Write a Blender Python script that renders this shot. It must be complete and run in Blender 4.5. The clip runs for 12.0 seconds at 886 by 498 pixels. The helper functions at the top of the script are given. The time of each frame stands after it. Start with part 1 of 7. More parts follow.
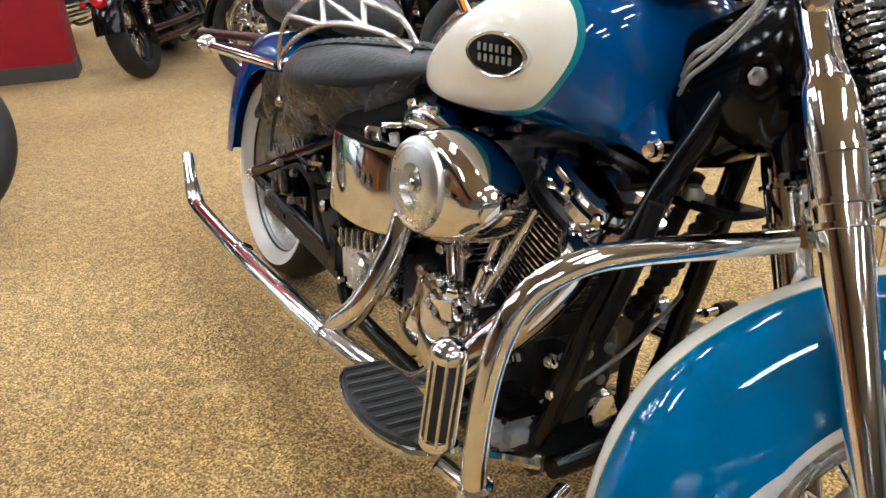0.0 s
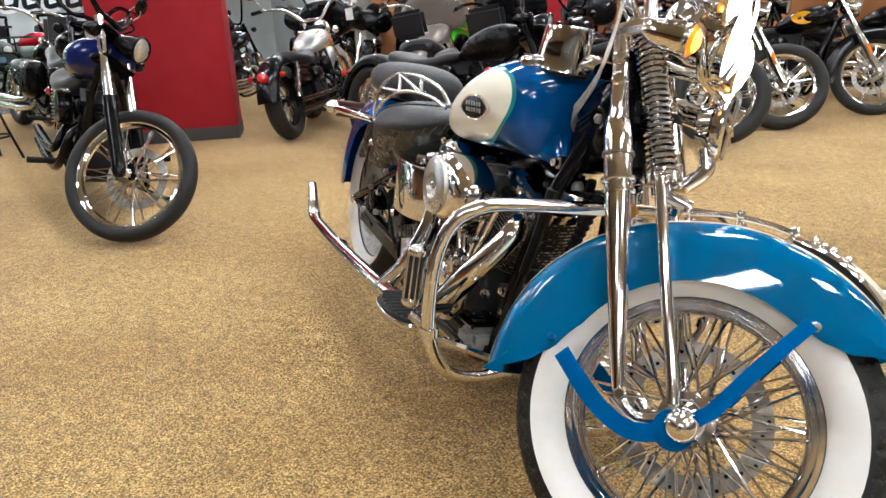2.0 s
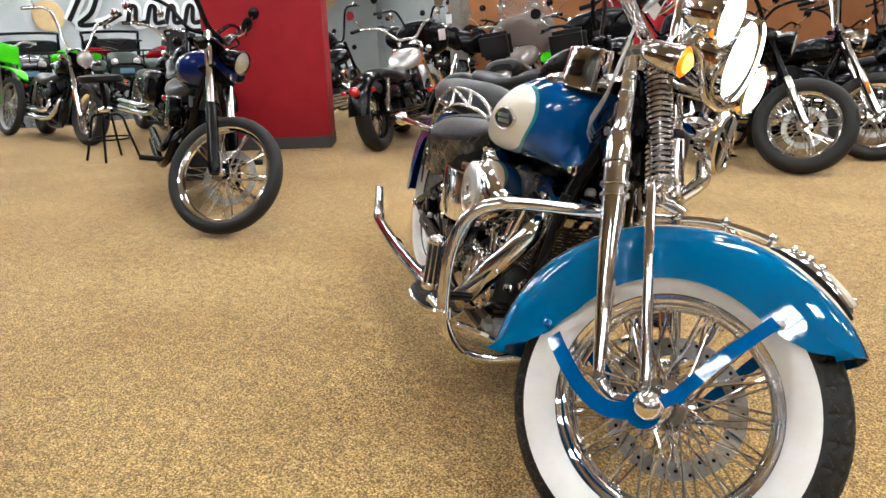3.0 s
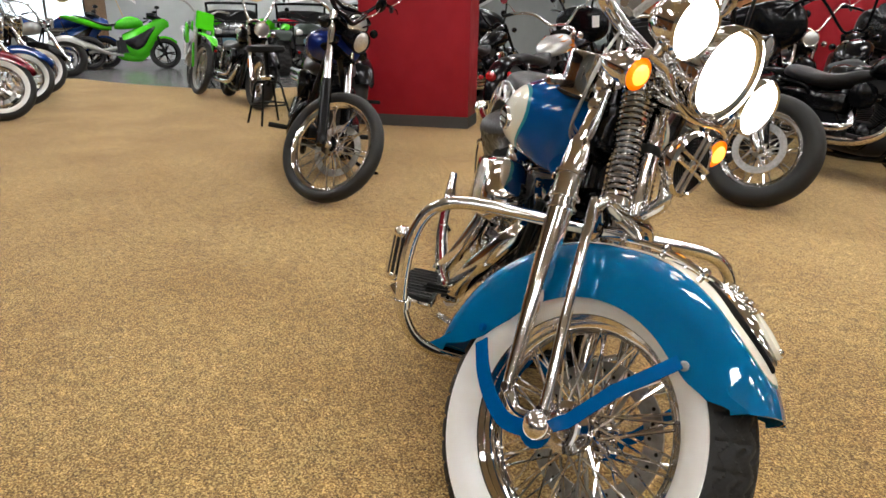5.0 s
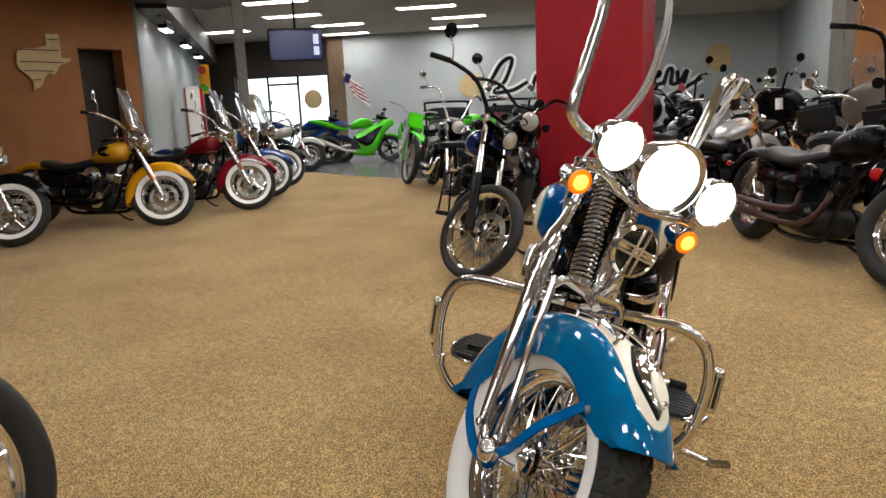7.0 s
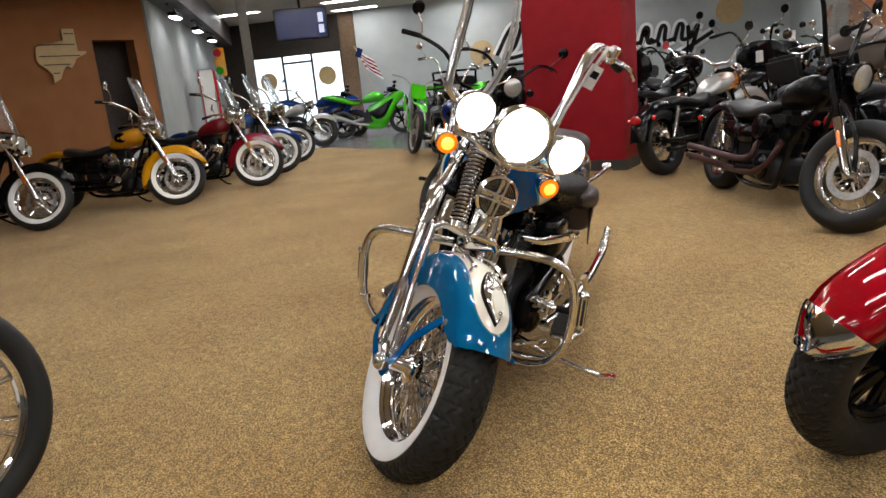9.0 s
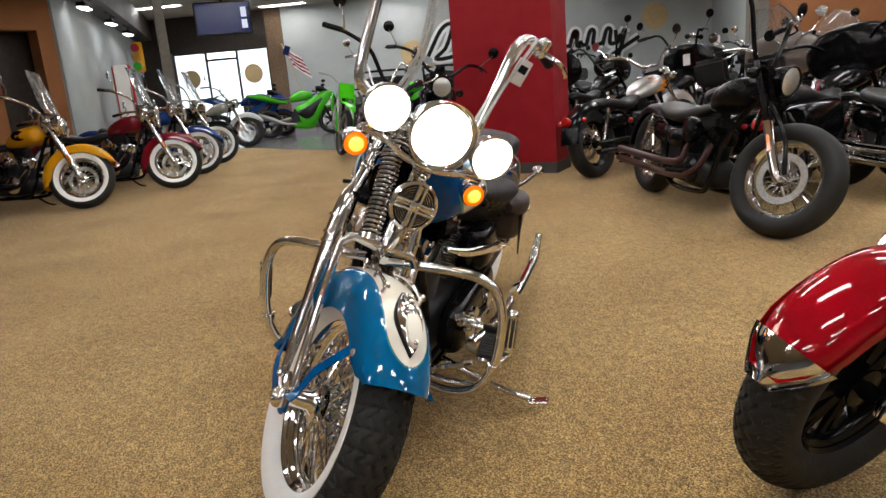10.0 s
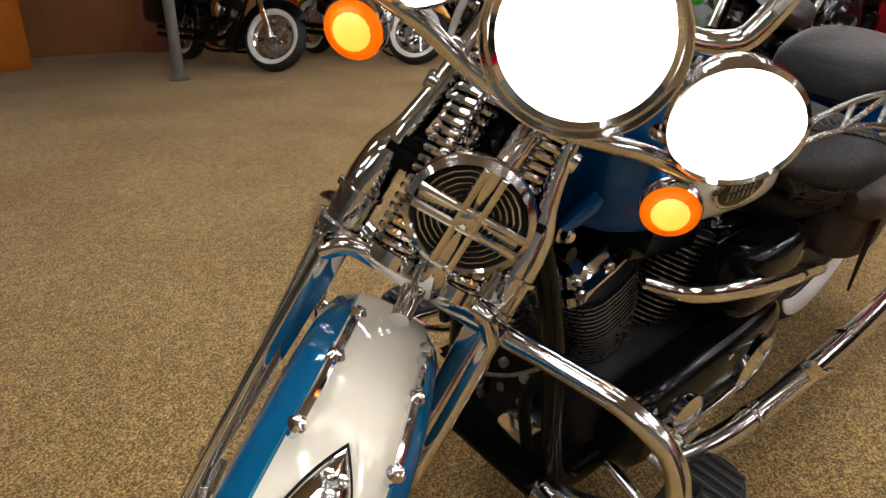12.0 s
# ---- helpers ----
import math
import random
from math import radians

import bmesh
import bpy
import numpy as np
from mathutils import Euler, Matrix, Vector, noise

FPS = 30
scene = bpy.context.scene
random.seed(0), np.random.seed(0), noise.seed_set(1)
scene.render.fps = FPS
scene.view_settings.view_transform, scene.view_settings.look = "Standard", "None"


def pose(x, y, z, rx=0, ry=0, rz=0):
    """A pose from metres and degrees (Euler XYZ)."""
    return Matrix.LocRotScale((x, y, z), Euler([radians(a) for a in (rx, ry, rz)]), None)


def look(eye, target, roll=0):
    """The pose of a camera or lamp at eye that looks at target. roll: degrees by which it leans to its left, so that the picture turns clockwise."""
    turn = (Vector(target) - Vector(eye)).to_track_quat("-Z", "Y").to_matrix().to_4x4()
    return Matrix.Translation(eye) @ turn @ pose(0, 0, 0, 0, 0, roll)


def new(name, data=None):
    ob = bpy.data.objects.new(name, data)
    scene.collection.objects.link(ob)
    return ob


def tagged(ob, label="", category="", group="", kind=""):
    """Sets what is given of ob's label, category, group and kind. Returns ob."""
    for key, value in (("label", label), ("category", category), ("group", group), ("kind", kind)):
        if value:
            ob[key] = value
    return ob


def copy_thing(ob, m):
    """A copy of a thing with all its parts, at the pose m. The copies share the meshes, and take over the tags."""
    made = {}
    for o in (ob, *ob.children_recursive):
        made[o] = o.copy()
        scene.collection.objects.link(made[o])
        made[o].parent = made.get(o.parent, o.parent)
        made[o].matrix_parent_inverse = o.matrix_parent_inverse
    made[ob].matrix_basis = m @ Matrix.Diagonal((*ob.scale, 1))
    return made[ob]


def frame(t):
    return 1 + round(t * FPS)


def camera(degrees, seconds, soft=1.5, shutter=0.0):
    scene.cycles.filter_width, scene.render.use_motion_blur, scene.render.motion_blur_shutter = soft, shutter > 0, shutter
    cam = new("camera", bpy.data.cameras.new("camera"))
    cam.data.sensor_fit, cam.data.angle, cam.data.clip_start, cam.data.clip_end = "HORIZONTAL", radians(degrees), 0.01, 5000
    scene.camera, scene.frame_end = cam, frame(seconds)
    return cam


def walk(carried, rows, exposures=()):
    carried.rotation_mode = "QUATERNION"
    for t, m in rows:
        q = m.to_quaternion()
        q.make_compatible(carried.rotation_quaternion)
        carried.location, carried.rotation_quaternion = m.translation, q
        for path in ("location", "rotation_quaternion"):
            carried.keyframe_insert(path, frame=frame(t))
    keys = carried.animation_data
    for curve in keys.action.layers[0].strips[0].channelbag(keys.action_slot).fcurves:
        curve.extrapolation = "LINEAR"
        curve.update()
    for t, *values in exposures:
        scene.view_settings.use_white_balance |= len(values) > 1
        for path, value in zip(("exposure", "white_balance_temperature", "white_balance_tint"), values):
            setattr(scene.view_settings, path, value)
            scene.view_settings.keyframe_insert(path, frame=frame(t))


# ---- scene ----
cam = camera(65.2, 12.0)
PATH = [
    (0, (-0.306, -0.405, 0.915), (-0.885, 1.307, 0.058), -2.9),
    (0.5, (-0.204, -0.54, 0.933), (-0.951, 1.124, 0.113), -3.1),
    (1, (-0.094, -0.697, 0.956), (-0.893, 0.968, 0.19), -2.0),
    (1.5, (0.065, -0.796, 0.956), (-0.884, 0.832, 0.286), -2.8),
    (2, (0.162, -0.932, 0.956), (-0.761, 0.723, 0.316), -2.8),
    (2.5, (0.23, -0.997, 0.981), (-0.675, 0.678, 0.367), -1.6),
    (3, (0.387, -1.006, 0.947), (-0.767, 0.523, 0.37), -1.7),
    (3.2, (0.456, -1.011, 0.953), (-0.718, 0.473, 0.305), -1.9),
    (4.8, (0.69, -0.745, 0.975), (-0.783, 0.455, 0.352), 0.6),
    (5, (0.717, -0.708, 0.976), (-0.772, 0.473, 0.354), 0.9),
    (5.5, (0.822, -0.588, 0.979), (-0.876, 0.264, 0.352), -0.5),
    (6, (0.992, -0.562, 1.015), (-0.78, 0.206, 0.497), -0.6),
    (6.5, (1.12, -0.525, 1.061), (-0.674, 0.243, 0.623), -0.0),
    (6.7, (1.191, -0.509, 1.061), (-0.642, 0.187, 0.668), -1.3),
    (8.3, (1.725, -0.371, 1.065), (-0.14, 0.227, 0.656), -4.4),
    (8.5, (1.754, -0.319, 1.058), (-0.111, 0.244, 0.603), -5.7),
    (9, (1.788, -0.274, 1.06), (-0.073, 0.288, 0.593), -5.6),
    (9.5, (1.716, -0.228, 1.042), (-0.132, 0.371, 0.568), -4.9),
    (10, (1.573, -0.142, 1.032), (-0.222, 0.597, 0.552), -4.7),
    (10.5, (1.408, 0.057, 1.016), (-0.414, 0.632, 0.424), -5.2),
    (11, (1.151, 0.201, 0.996), (-0.707, 0.581, 0.361), -5.7),
    (11.3, (0.972, 0.291, 0.998), (-0.891, 0.614, 0.344), -4.7),
    (11.5, (0.895, 0.365, 0.989), (-0.988, 0.464, 0.322), -4.9),
    (12, (0.611, 0.499, 0.952), (-1.219, 0.232, 0.189), -0.7),
]
walk(cam, [(t, look(eye, target, roll)) for t, eye, target, roll in PATH],
     [(0, 0.48, 6050, 8), (2.5, 0.45, 6200, 8), (5.0, 0.04, 6600, 10), (6.0, -0.10, 6600, 10), (8.5, -0.28, 6500, 11), (10.0, -0.32, 6550, 11), (11.0, -0.38, 6550, 11), (12.0, -0.60, 6650, 12)])

# ---- light ----
world = bpy.data.worlds.new("world")
scene.world = world
world.use_nodes = True
world.node_tree.nodes["Background"].inputs[0].default_value = (0.75, 0.85, 1.0, 1)
world.node_tree.nodes["Background"].inputs[1].default_value = 1.0
LAMP_POWER = 38.0        # glow of the ceiling fixtures
CEIL = 3.2


# ---- materials ----
def mat(name, color, rough=0.5, metal=0.0, color2=None, scale=40.0, bump=0.0, bump_scale=None, coat=0.0,
        rough2=None, emit=None, glow=0.0, trans=0.0, spec=0.5, wear=0.0):
    """A surface with grain and stains: two colours mixed by noise at a fine and a coarse size, rough spots and bump."""
    m = bpy.data.materials.new(name)
    m.use_nodes = True
    nt = m.node_tree
    b = nt.nodes["Principled BSDF"]
    tc = nt.nodes.new("ShaderNodeTexCoord")
    c2 = color2 or tuple(c * 0.82 for c in color)
    fine = nt.nodes.new("ShaderNodeTexNoise")
    fine.inputs["Scale"].default_value, fine.inputs["Detail"].default_value = scale, 5
    big = nt.nodes.new("ShaderNodeTexNoise")
    big.inputs["Scale"].default_value, big.inputs["Detail"].default_value = max(scale * 0.05, 0.6), 3
    for n in (fine, big):
        nt.links.new(tc.outputs["Object"], n.inputs["Vector"])
    add = nt.nodes.new("ShaderNodeMath")
    add.operation = "ADD"
    nt.links.new(fine.outputs["Fac"], add.inputs[0])
    nt.links.new(big.outputs["Fac"], add.inputs[1])
    ramp = nt.nodes.new("ShaderNodeMapRange")
    ramp.inputs["From Min"].default_value, ramp.inputs["From Max"].default_value = 0.7, 1.3
    nt.links.new(add.outputs[0], ramp.inputs["Value"])
    mix = nt.nodes.new("ShaderNodeMix")
    mix.data_type = "RGBA"
    mix.inputs["A"].default_value, mix.inputs["B"].default_value = (*color, 1), (*c2, 1)
    nt.links.new(ramp.outputs[0], mix.inputs["Factor"])
    nt.links.new(mix.outputs["Result"], b.inputs["Base Color"])
    rr = nt.nodes.new("ShaderNodeMapRange")
    rr.inputs["To Min"].default_value, rr.inputs["To Max"].default_value = rough, rough2 if rough2 is not None else min(rough * 1.35 + 0.015, 1)
    nt.links.new(ramp.outputs[0], rr.inputs["Value"])
    nt.links.new(rr.outputs[0], b.inputs["Roughness"])
    b.inputs["Metallic"].default_value = metal
    b.inputs["Coat Weight"].default_value = coat
    b.inputs["Coat Roughness"].default_value = 0.03
    b.inputs["Transmission Weight"].default_value = trans
    b.inputs["Specular IOR Level"].default_value = spec
    if glow:
        b.inputs["Emission Color"].default_value, b.inputs["Emission Strength"].default_value = (*(emit or color), 1), glow
    if bump:
        bn = nt.nodes.new("ShaderNodeTexNoise")
        bn.inputs["Scale"].default_value, bn.inputs["Detail"].default_value = bump_scale or scale, 4
        nt.links.new(tc.outputs["Object"], bn.inputs["Vector"])
        bp = nt.nodes.new("ShaderNodeBump")
        bp.inputs["Strength"].default_value, bp.inputs["Distance"].default_value = bump, 0.004
        nt.links.new(bn.outputs["Fac"], bp.inputs["Height"])
        nt.links.new(bp.outputs[0], b.inputs["Normal"])
    return m


def carpet_material():
    """Golden tan loop carpet: speckle of dark and light loops, worn pale patches and tracks."""
    m = bpy.data.materials.new("carpet")
    m.use_nodes = True
    nt = m.node_tree
    b = nt.nodes["Principled BSDF"]
    tc = nt.nodes.new("ShaderNodeTexCoord")

    def noise_node(scale, detail, kind="ShaderNodeTexNoise"):
        n = nt.nodes.new(kind)
        n.inputs["Scale"].default_value = scale
        if kind == "ShaderNodeTexNoise":
            n.inputs["Detail"].default_value = detail
        nt.links.new(tc.outputs["Object"], n.inputs["Vector"])
        return n
    loops = noise_node(280, 2, "ShaderNodeTexVoronoi")
    speck = noise_node(165, 4)
    patch = noise_node(1.3, 5)
    smear = noise_node(7.0, 4)
    sep = nt.nodes.new("ShaderNodeSeparateColor")
    nt.links.new(loops.outputs["Color"], sep.inputs[0])
    grain = nt.nodes.new("ShaderNodeMix")
    grain.inputs["Factor"].default_value = 0.42
    nt.links.new(speck.outputs["Fac"], grain.inputs["A"])
    nt.links.new(sep.outputs[0], grain.inputs["B"])
    ramp = nt.nodes.new("ShaderNodeValToRGB")
    els = ramp.color_ramp.elements
    els[0].position, els[0].color = 0.25, (0.072, 0.034, 0.007, 1)
    els[1].position, els[1].color = 0.74, (0.76, 0.545, 0.225, 1)
    mid = els.new(0.50)
    mid.color = (0.325, 0.190, 0.052, 1)
    nt.links.new(grain.outputs["Result"], ramp.inputs["Fac"])
    dark = nt.nodes.new("ShaderNodeMix")
    dark.data_type, dark.blend_type = "RGBA", "MULTIPLY"
    rng = nt.nodes.new("ShaderNodeMapRange")
    rng.inputs["From Min"].default_value, rng.inputs["From Max"].default_value = 0.40, 0.66
    rng.inputs["To Min"].default_value, rng.inputs["To Max"].default_value = 0.0, 0.62
    nt.links.new(patch.outputs["Fac"], rng.inputs["Value"])
    nt.links.new(rng.outputs[0], dark.inputs["Factor"])
    nt.links.new(ramp.outputs["Color"], dark.inputs["A"])
    dark.inputs["B"].default_value = (0.66, 0.56, 0.38, 1)
    pale = nt.nodes.new("ShaderNodeMix")
    pale.data_type = "RGBA"
    pr = nt.nodes.new("ShaderNodeMapRange")
    pr.inputs["From Min"].default_value, pr.inputs["From Max"].default_value = 0.66, 0.80
    pr.inputs["To Max"].default_value = 0.55
    nt.links.new(smear.outputs["Fac"], pr.inputs["Value"])
    nt.links.new(pr.outputs[0], pale.inputs["Factor"])
    nt.links.new(dark.outputs["Result"], pale.inputs["A"])
    pale.inputs["B"].default_value = (0.56, 0.41, 0.185, 1)
    # clumps of trodden pile and stray pale flecks
    clump = noise_node(26, 5)
    cr = nt.nodes.new("ShaderNodeMapRange")
    cr.inputs["From Min"].default_value, cr.inputs["From Max"].default_value = 0.30, 0.70
    cr.inputs["To Min"].default_value, cr.inputs["To Max"].default_value = 0.80, 1.24
    nt.links.new(clump.outputs["Fac"], cr.inputs["Value"])
    tone = nt.nodes.new("ShaderNodeVectorMath")
    tone.operation = "SCALE"
    nt.links.new(pale.outputs["Result"], tone.inputs[0])
    nt.links.new(cr.outputs[0], tone.inputs["Scale"])
    fleck = noise_node(7.5, 2, "ShaderNodeTexVoronoi")
    fr = nt.nodes.new("ShaderNodeMapRange")
    fr.inputs["From Min"].default_value, fr.inputs["From Max"].default_value = 0.05, 0.025
    fr.inputs["To Max"].default_value = 0.65
    nt.links.new(fleck.outputs["Distance"], fr.inputs["Value"])
    fmix = nt.nodes.new("ShaderNodeMix")
    fmix.data_type = "RGBA"
    nt.links.new(fr.outputs[0], fmix.inputs["Factor"])
    nt.links.new(tone.outputs[0], fmix.inputs["A"])
    fmix.inputs["B"].default_value = (0.70, 0.60, 0.42, 1)
    nt.links.new(fmix.outputs["Result"], b.inputs["Base Color"])
    b.inputs["Roughness"].default_value = 0.95
    b.inputs["Sheen Weight"].default_value = 0.12
    bp = nt.nodes.new("ShaderNodeBump")
    bp.inputs["Strength"].default_value, bp.inputs["Distance"].default_value = 0.55, 0.004
    hadd = nt.nodes.new("ShaderNodeMath")
    nt.links.new(loops.outputs["Distance"], hadd.inputs[0])
    nt.links.new(speck.outputs["Fac"], hadd.inputs[1])
    nt.links.new(hadd.outputs[0], bp.inputs["Height"])
    nt.links.new(bp.outputs[0], b.inputs["Normal"])
    return m


CHROME = mat("chrome", (0.84, 0.84, 0.85), 0.055, 1.0, (0.76, 0.76, 0.77), 30, rough2=0.11)
FIN_EDGE = mat("machined_fin_edge", (0.78, 0.77, 0.75), 0.22, 1.0, (0.55, 0.54, 0.52), 90)
BRUSHED = mat("brushed_aluminium", (0.66, 0.66, 0.65), 0.24, 1.0, (0.60, 0.59, 0.57), 160, 0.1)
STEEL = mat("dull_steel", (0.42, 0.41, 0.39), 0.35, 1.0, (0.25, 0.24, 0.22), 60, 0.1)
BLACK = mat("black_enamel", (0.003, 0.003, 0.004), 0.12, 0.0, (0.006, 0.006, 0.006), 30, spec=0.22)
BLACK_MATT = mat("black_matt", (0.006, 0.006, 0.006), 0.42, 0.0, (0.010, 0.010, 0.009), 60, 0.2, spec=0.10)
ENGINE = mat("engine_black", (0.006, 0.006, 0.007), 0.36, 0.0, (0.011, 0.011, 0.011), 120, 0.25, spec=0.25)
LEATHER = mat("black_leather", (0.018, 0.017, 0.017), 0.40, 0.0, (0.012, 0.011, 0.011), 120, 0.35, 90, spec=0.32)
CRUMPLED = mat("crumpled_black_leather", (0.007, 0.007, 0.007), 0.24, 0.0, (0.012, 0.011, 0.010), 60, 1.0, 38, spec=0.42)
BROWN_LEATHER = mat("dark_brown_leather", (0.035, 0.018, 0.012), 0.42, 0.0, (0.02, 0.011, 0.008), 70, 0.5, 110)
RUBBER = mat("tyre_rubber", (0.016, 0.016, 0.016), 0.5, 0.0, (0.022, 0.021, 0.019), 50, 0.25, 200, spec=0.28)
WHITEWALL = mat("whitewall_rubber", (0.90, 0.90, 0.88), 0.45, 0.0, (0.84, 0.83, 0.79), 25)
BLUE = mat("teal_blue_paint", (0.0, 0.108, 0.262), 0.4, 0.0, (0.0, 0.101, 0.247), 300, coat=1.0, spec=0.0)
TANK_BLUE = mat("tank_blue_paint", (0.0, 0.060, 0.228), 0.4, 0.0, (0.0, 0.056, 0.217), 300, coat=1.0, spec=0.0)
STRAP_BLUE = mat("strap_blue_paint", (0.0, 0.088, 0.28), 0.35, 0.0, (0.0, 0.08, 0.26), 100, coat=0.6, spec=0.0)
CREAM = mat("cream_paint", (0.86, 0.83, 0.71), 0.4, 0.0, (0.84, 0.80, 0.68), 20, coat=0.8, spec=0.1)
TEAL = mat("teal_pinstripe", (0.0, 0.24, 0.28), 0.3, 0.0, coat=0.8)
LENS = mat("lit_headlamp_lens", (1, 0.97, 0.9), 0.2, 0.0, emit=(1.0, 0.93, 0.80), glow=14.0)
BULB = mat("glowing_bulb", (1.0, 0.8, 0.3), 0.2, 0.0, emit=(1.0, 0.40, 0.03), glow=2.4)
LENS_OFF = mat("headlamp_glass", (0.75, 0.74, 0.70), 0.08, 0.6, (0.5, 0.49, 0.46), 90, 0.3)
AMBER = mat("lit_amber_lens", (1.0, 0.33, 0.02), 0.2, 0.0, emit=(1.0, 0.16, 0.0), glow=1.1)
AMBER_OFF = mat("amber_lens", (0.75, 0.17, 0.01), 0.15, 0.0, coat=0.6)
RED_LENS = mat("red_lens", (0.5, 0.01, 0.01), 0.15, 0.0, coat=0.6)
GLASS = mat("clear_screen", (0.9, 0.92, 0.92), 0.02, 0.0, trans=0.95)
LACED = mat("laced_bright_rail", (0.70, 0.70, 0.69), 0.2, 1.0, (0.38, 0.38, 0.37), 200, 0.5)
CABLE = mat("grey_braided_cable", (0.62, 0.62, 0.59), 0.4, 0.3, (0.3, 0.3, 0.28), 300, 0.3)
SATIN = mat("satin_black_paint", (0.003, 0.003, 0.003), 0.24, 0.0, (0.005, 0.005, 0.005), 60, spec=0.14)
PAD_RUBBER = mat("worn_pad_rubber", (0.045, 0.045, 0.044), 0.30, 0.0, (0.025, 0.025, 0.024), 80, 0.2, spec=0.5)
PAPER = mat("white_card", (0.8, 0.79, 0.75), 0.7, 0.0)


def paint(name, c, coat=1.0, metal=0.15):
    return mat(name, c, 0.3, metal, tuple(x * 0.85 for x in c), 200, coat=coat, spec=0.0)


YELLOW, RED, DARK_RED = paint("golden_yellow_paint", (0.62, 0.28, 0.008)), paint("bright_red_paint", (0.33, 0.003, 0.010)), paint("dark_red_paint", (0.17, 0.006, 0.012))
DEEP_BLUE, NAVY = paint("deep_blue_paint", (0.008, 0.035, 0.16)), paint("navy_paint", (0.006, 0.016, 0.10))
GREEN, SILVER = paint("lime_green_paint", (0.06, 0.50, 0.01)), paint("silver_paint", (0.5, 0.5, 0.48), metal=0.7)
ORANGE, TAUPE = paint("orange_paint", (0.7, 0.22, 0.02)), paint("taupe_paint", (0.16, 0.13, 0.11))
PURPLE = paint("plum_paint", (0.06, 0.012, 0.045))


# ---- mesh helpers ----
def V(*a):
    return Vector(a)


def spline(pts, n=6, closed=False):
    """Points of a smooth curve through pts."""
    p = [Vector(q) for q in pts]
    if len(p) < 3:
        return p
    out = []
    m = len(p)
    for i in range(m if closed else m - 1):
        a = p[(i - 1) % m] if closed or i else p[0] * 2 - p[1]
        b, c = p[i], p[(i + 1) % m]
        d = p[(i + 2) % m] if closed or i + 2 < m else p[-1] * 2 - p[-2]
        for k in range(n):
            t = k / n
            out.append(0.5 * (2 * b + (c - a) * t + (2 * a - 5 * b + 4 * c - d) * t * t + (3 * b - a - 3 * c + d) * t ** 3))
    if not closed:
        out.append(p[-1])
    return out


def skin(bm, rings, closed=False, caps=True, loop=True):
    """Faces between rings of points."""
    vs = [[bm.verts.new(p) for p in r] for r in rings]
    m = len(vs[0])
    for i in range(len(vs) if closed else len(vs) - 1):
        a, b = vs[i], vs[(i + 1) % len(vs)]
        for j in range(m if loop else m - 1):
            bm.faces.new((a[j], a[(j + 1) % m], b[(j + 1) % m], b[j]))
    if caps and not closed and loop:
        bm.faces.new(vs[0][::-1])
        bm.faces.new(vs[-1])
    return bm


def tube(pts, r, seg=10, n=6, closed=False, bm=None, flat=1.0):
    """A round bar along a smooth curve; r may be one radius or one for each point."""
    bm = bm or bmesh.new()
    path = spline(pts, n, closed)
    k = len(pts)
    radii = [r] * len(path) if isinstance(r, (int, float)) else [
        float(np.interp(i / (len(path) - 1) * (k - 1), range(k), r)) for i in range(len(path))]
    rings = []
    up = None
    for i, p in enumerate(path):
        a = path[(i - 1) % len(path)] if closed or i else path[0]
        b = path[(i + 1) % len(path)] if closed or i + 1 < len(path) else path[-1]
        d = (b - a).normalized()
        if up is None:
            up = d.orthogonal().normalized()
        up = (up - d * up.dot(d)).normalized()
        side = d.cross(up)
        rings.append([p + (up * math.cos(t) + side * math.sin(t) * flat) * radii[i] for t in [2 * math.pi * j / seg for j in range(seg)]])
    return skin(bm, rings, closed)


def rod(a, b, r, r2=None, seg=10, bm=None):
    return tube([a, b], [r, r if r2 is None else r2], seg, 1, bm=bm)


def axis_frame(o, d):
    """The pose whose z runs along d from o."""
    return Matrix.Translation(o) @ Vector(d).to_track_quat("Z", "Y").to_matrix().to_4x4()


def lathe(profile, o=(0, 0, 0), d=(0, 0, 1), seg=32, bm=None, closed=False):
    """Turns a profile of (radius, height) round the axis d at o."""
    bm = bm or bmesh.new()
    m = axis_frame(o, d)
    rings = [[m @ V(max(r, 1e-5) * math.cos(t), max(r, 1e-5) * math.sin(t), z) for t in [2 * math.pi * j / seg for j in range(seg)]] for r, z in profile]
    return skin(bm, rings, closed)


def rbox(o, size, bevel=0.01, rot=(0, 0, 0), bm=None, segs=2):
    """A box with rounded edges."""
    b2 = bmesh.new()
    bmesh.ops.create_cube(b2, size=1)
    b2.transform(Matrix.Diagonal((*size, 1)))
    if bevel:
        bmesh.ops.bevel(b2, geom=list(b2.edges), offset=min(bevel, min(size) * 0.45), segments=segs, affect="EDGES")
    b2.transform(pose(*o, *rot))
    return merge(bm, b2) if bm else b2


def merge(a, *others):
    """Adds the other meshes to a."""
    for o in others:
        me = bpy.data.meshes.new("tmp")
        o.to_mesh(me)
        a.from_mesh(me)
        bpy.data.meshes.remove(me)
        o.free()
    return a


def part(name, bm, material, parent=None, label="", m=None, sharp=38):
    """Links a bmesh as one mesh object under a thing or a part."""
    if m is not None:
        bm.transform(m)
    bmesh.ops.recalc_face_normals(bm, faces=bm.faces[:])
    me = bpy.data.meshes.new(name)
    bm.to_mesh(me)
    bm.free()
    for poly in me.polygons:
        poly.use_smooth = True
    me.set_sharp_from_angle(angle=radians(sharp))
    me.materials.append(material)
    ob = new(name, me)
    if parent:
        ob.parent = parent
    return tagged(ob, label)


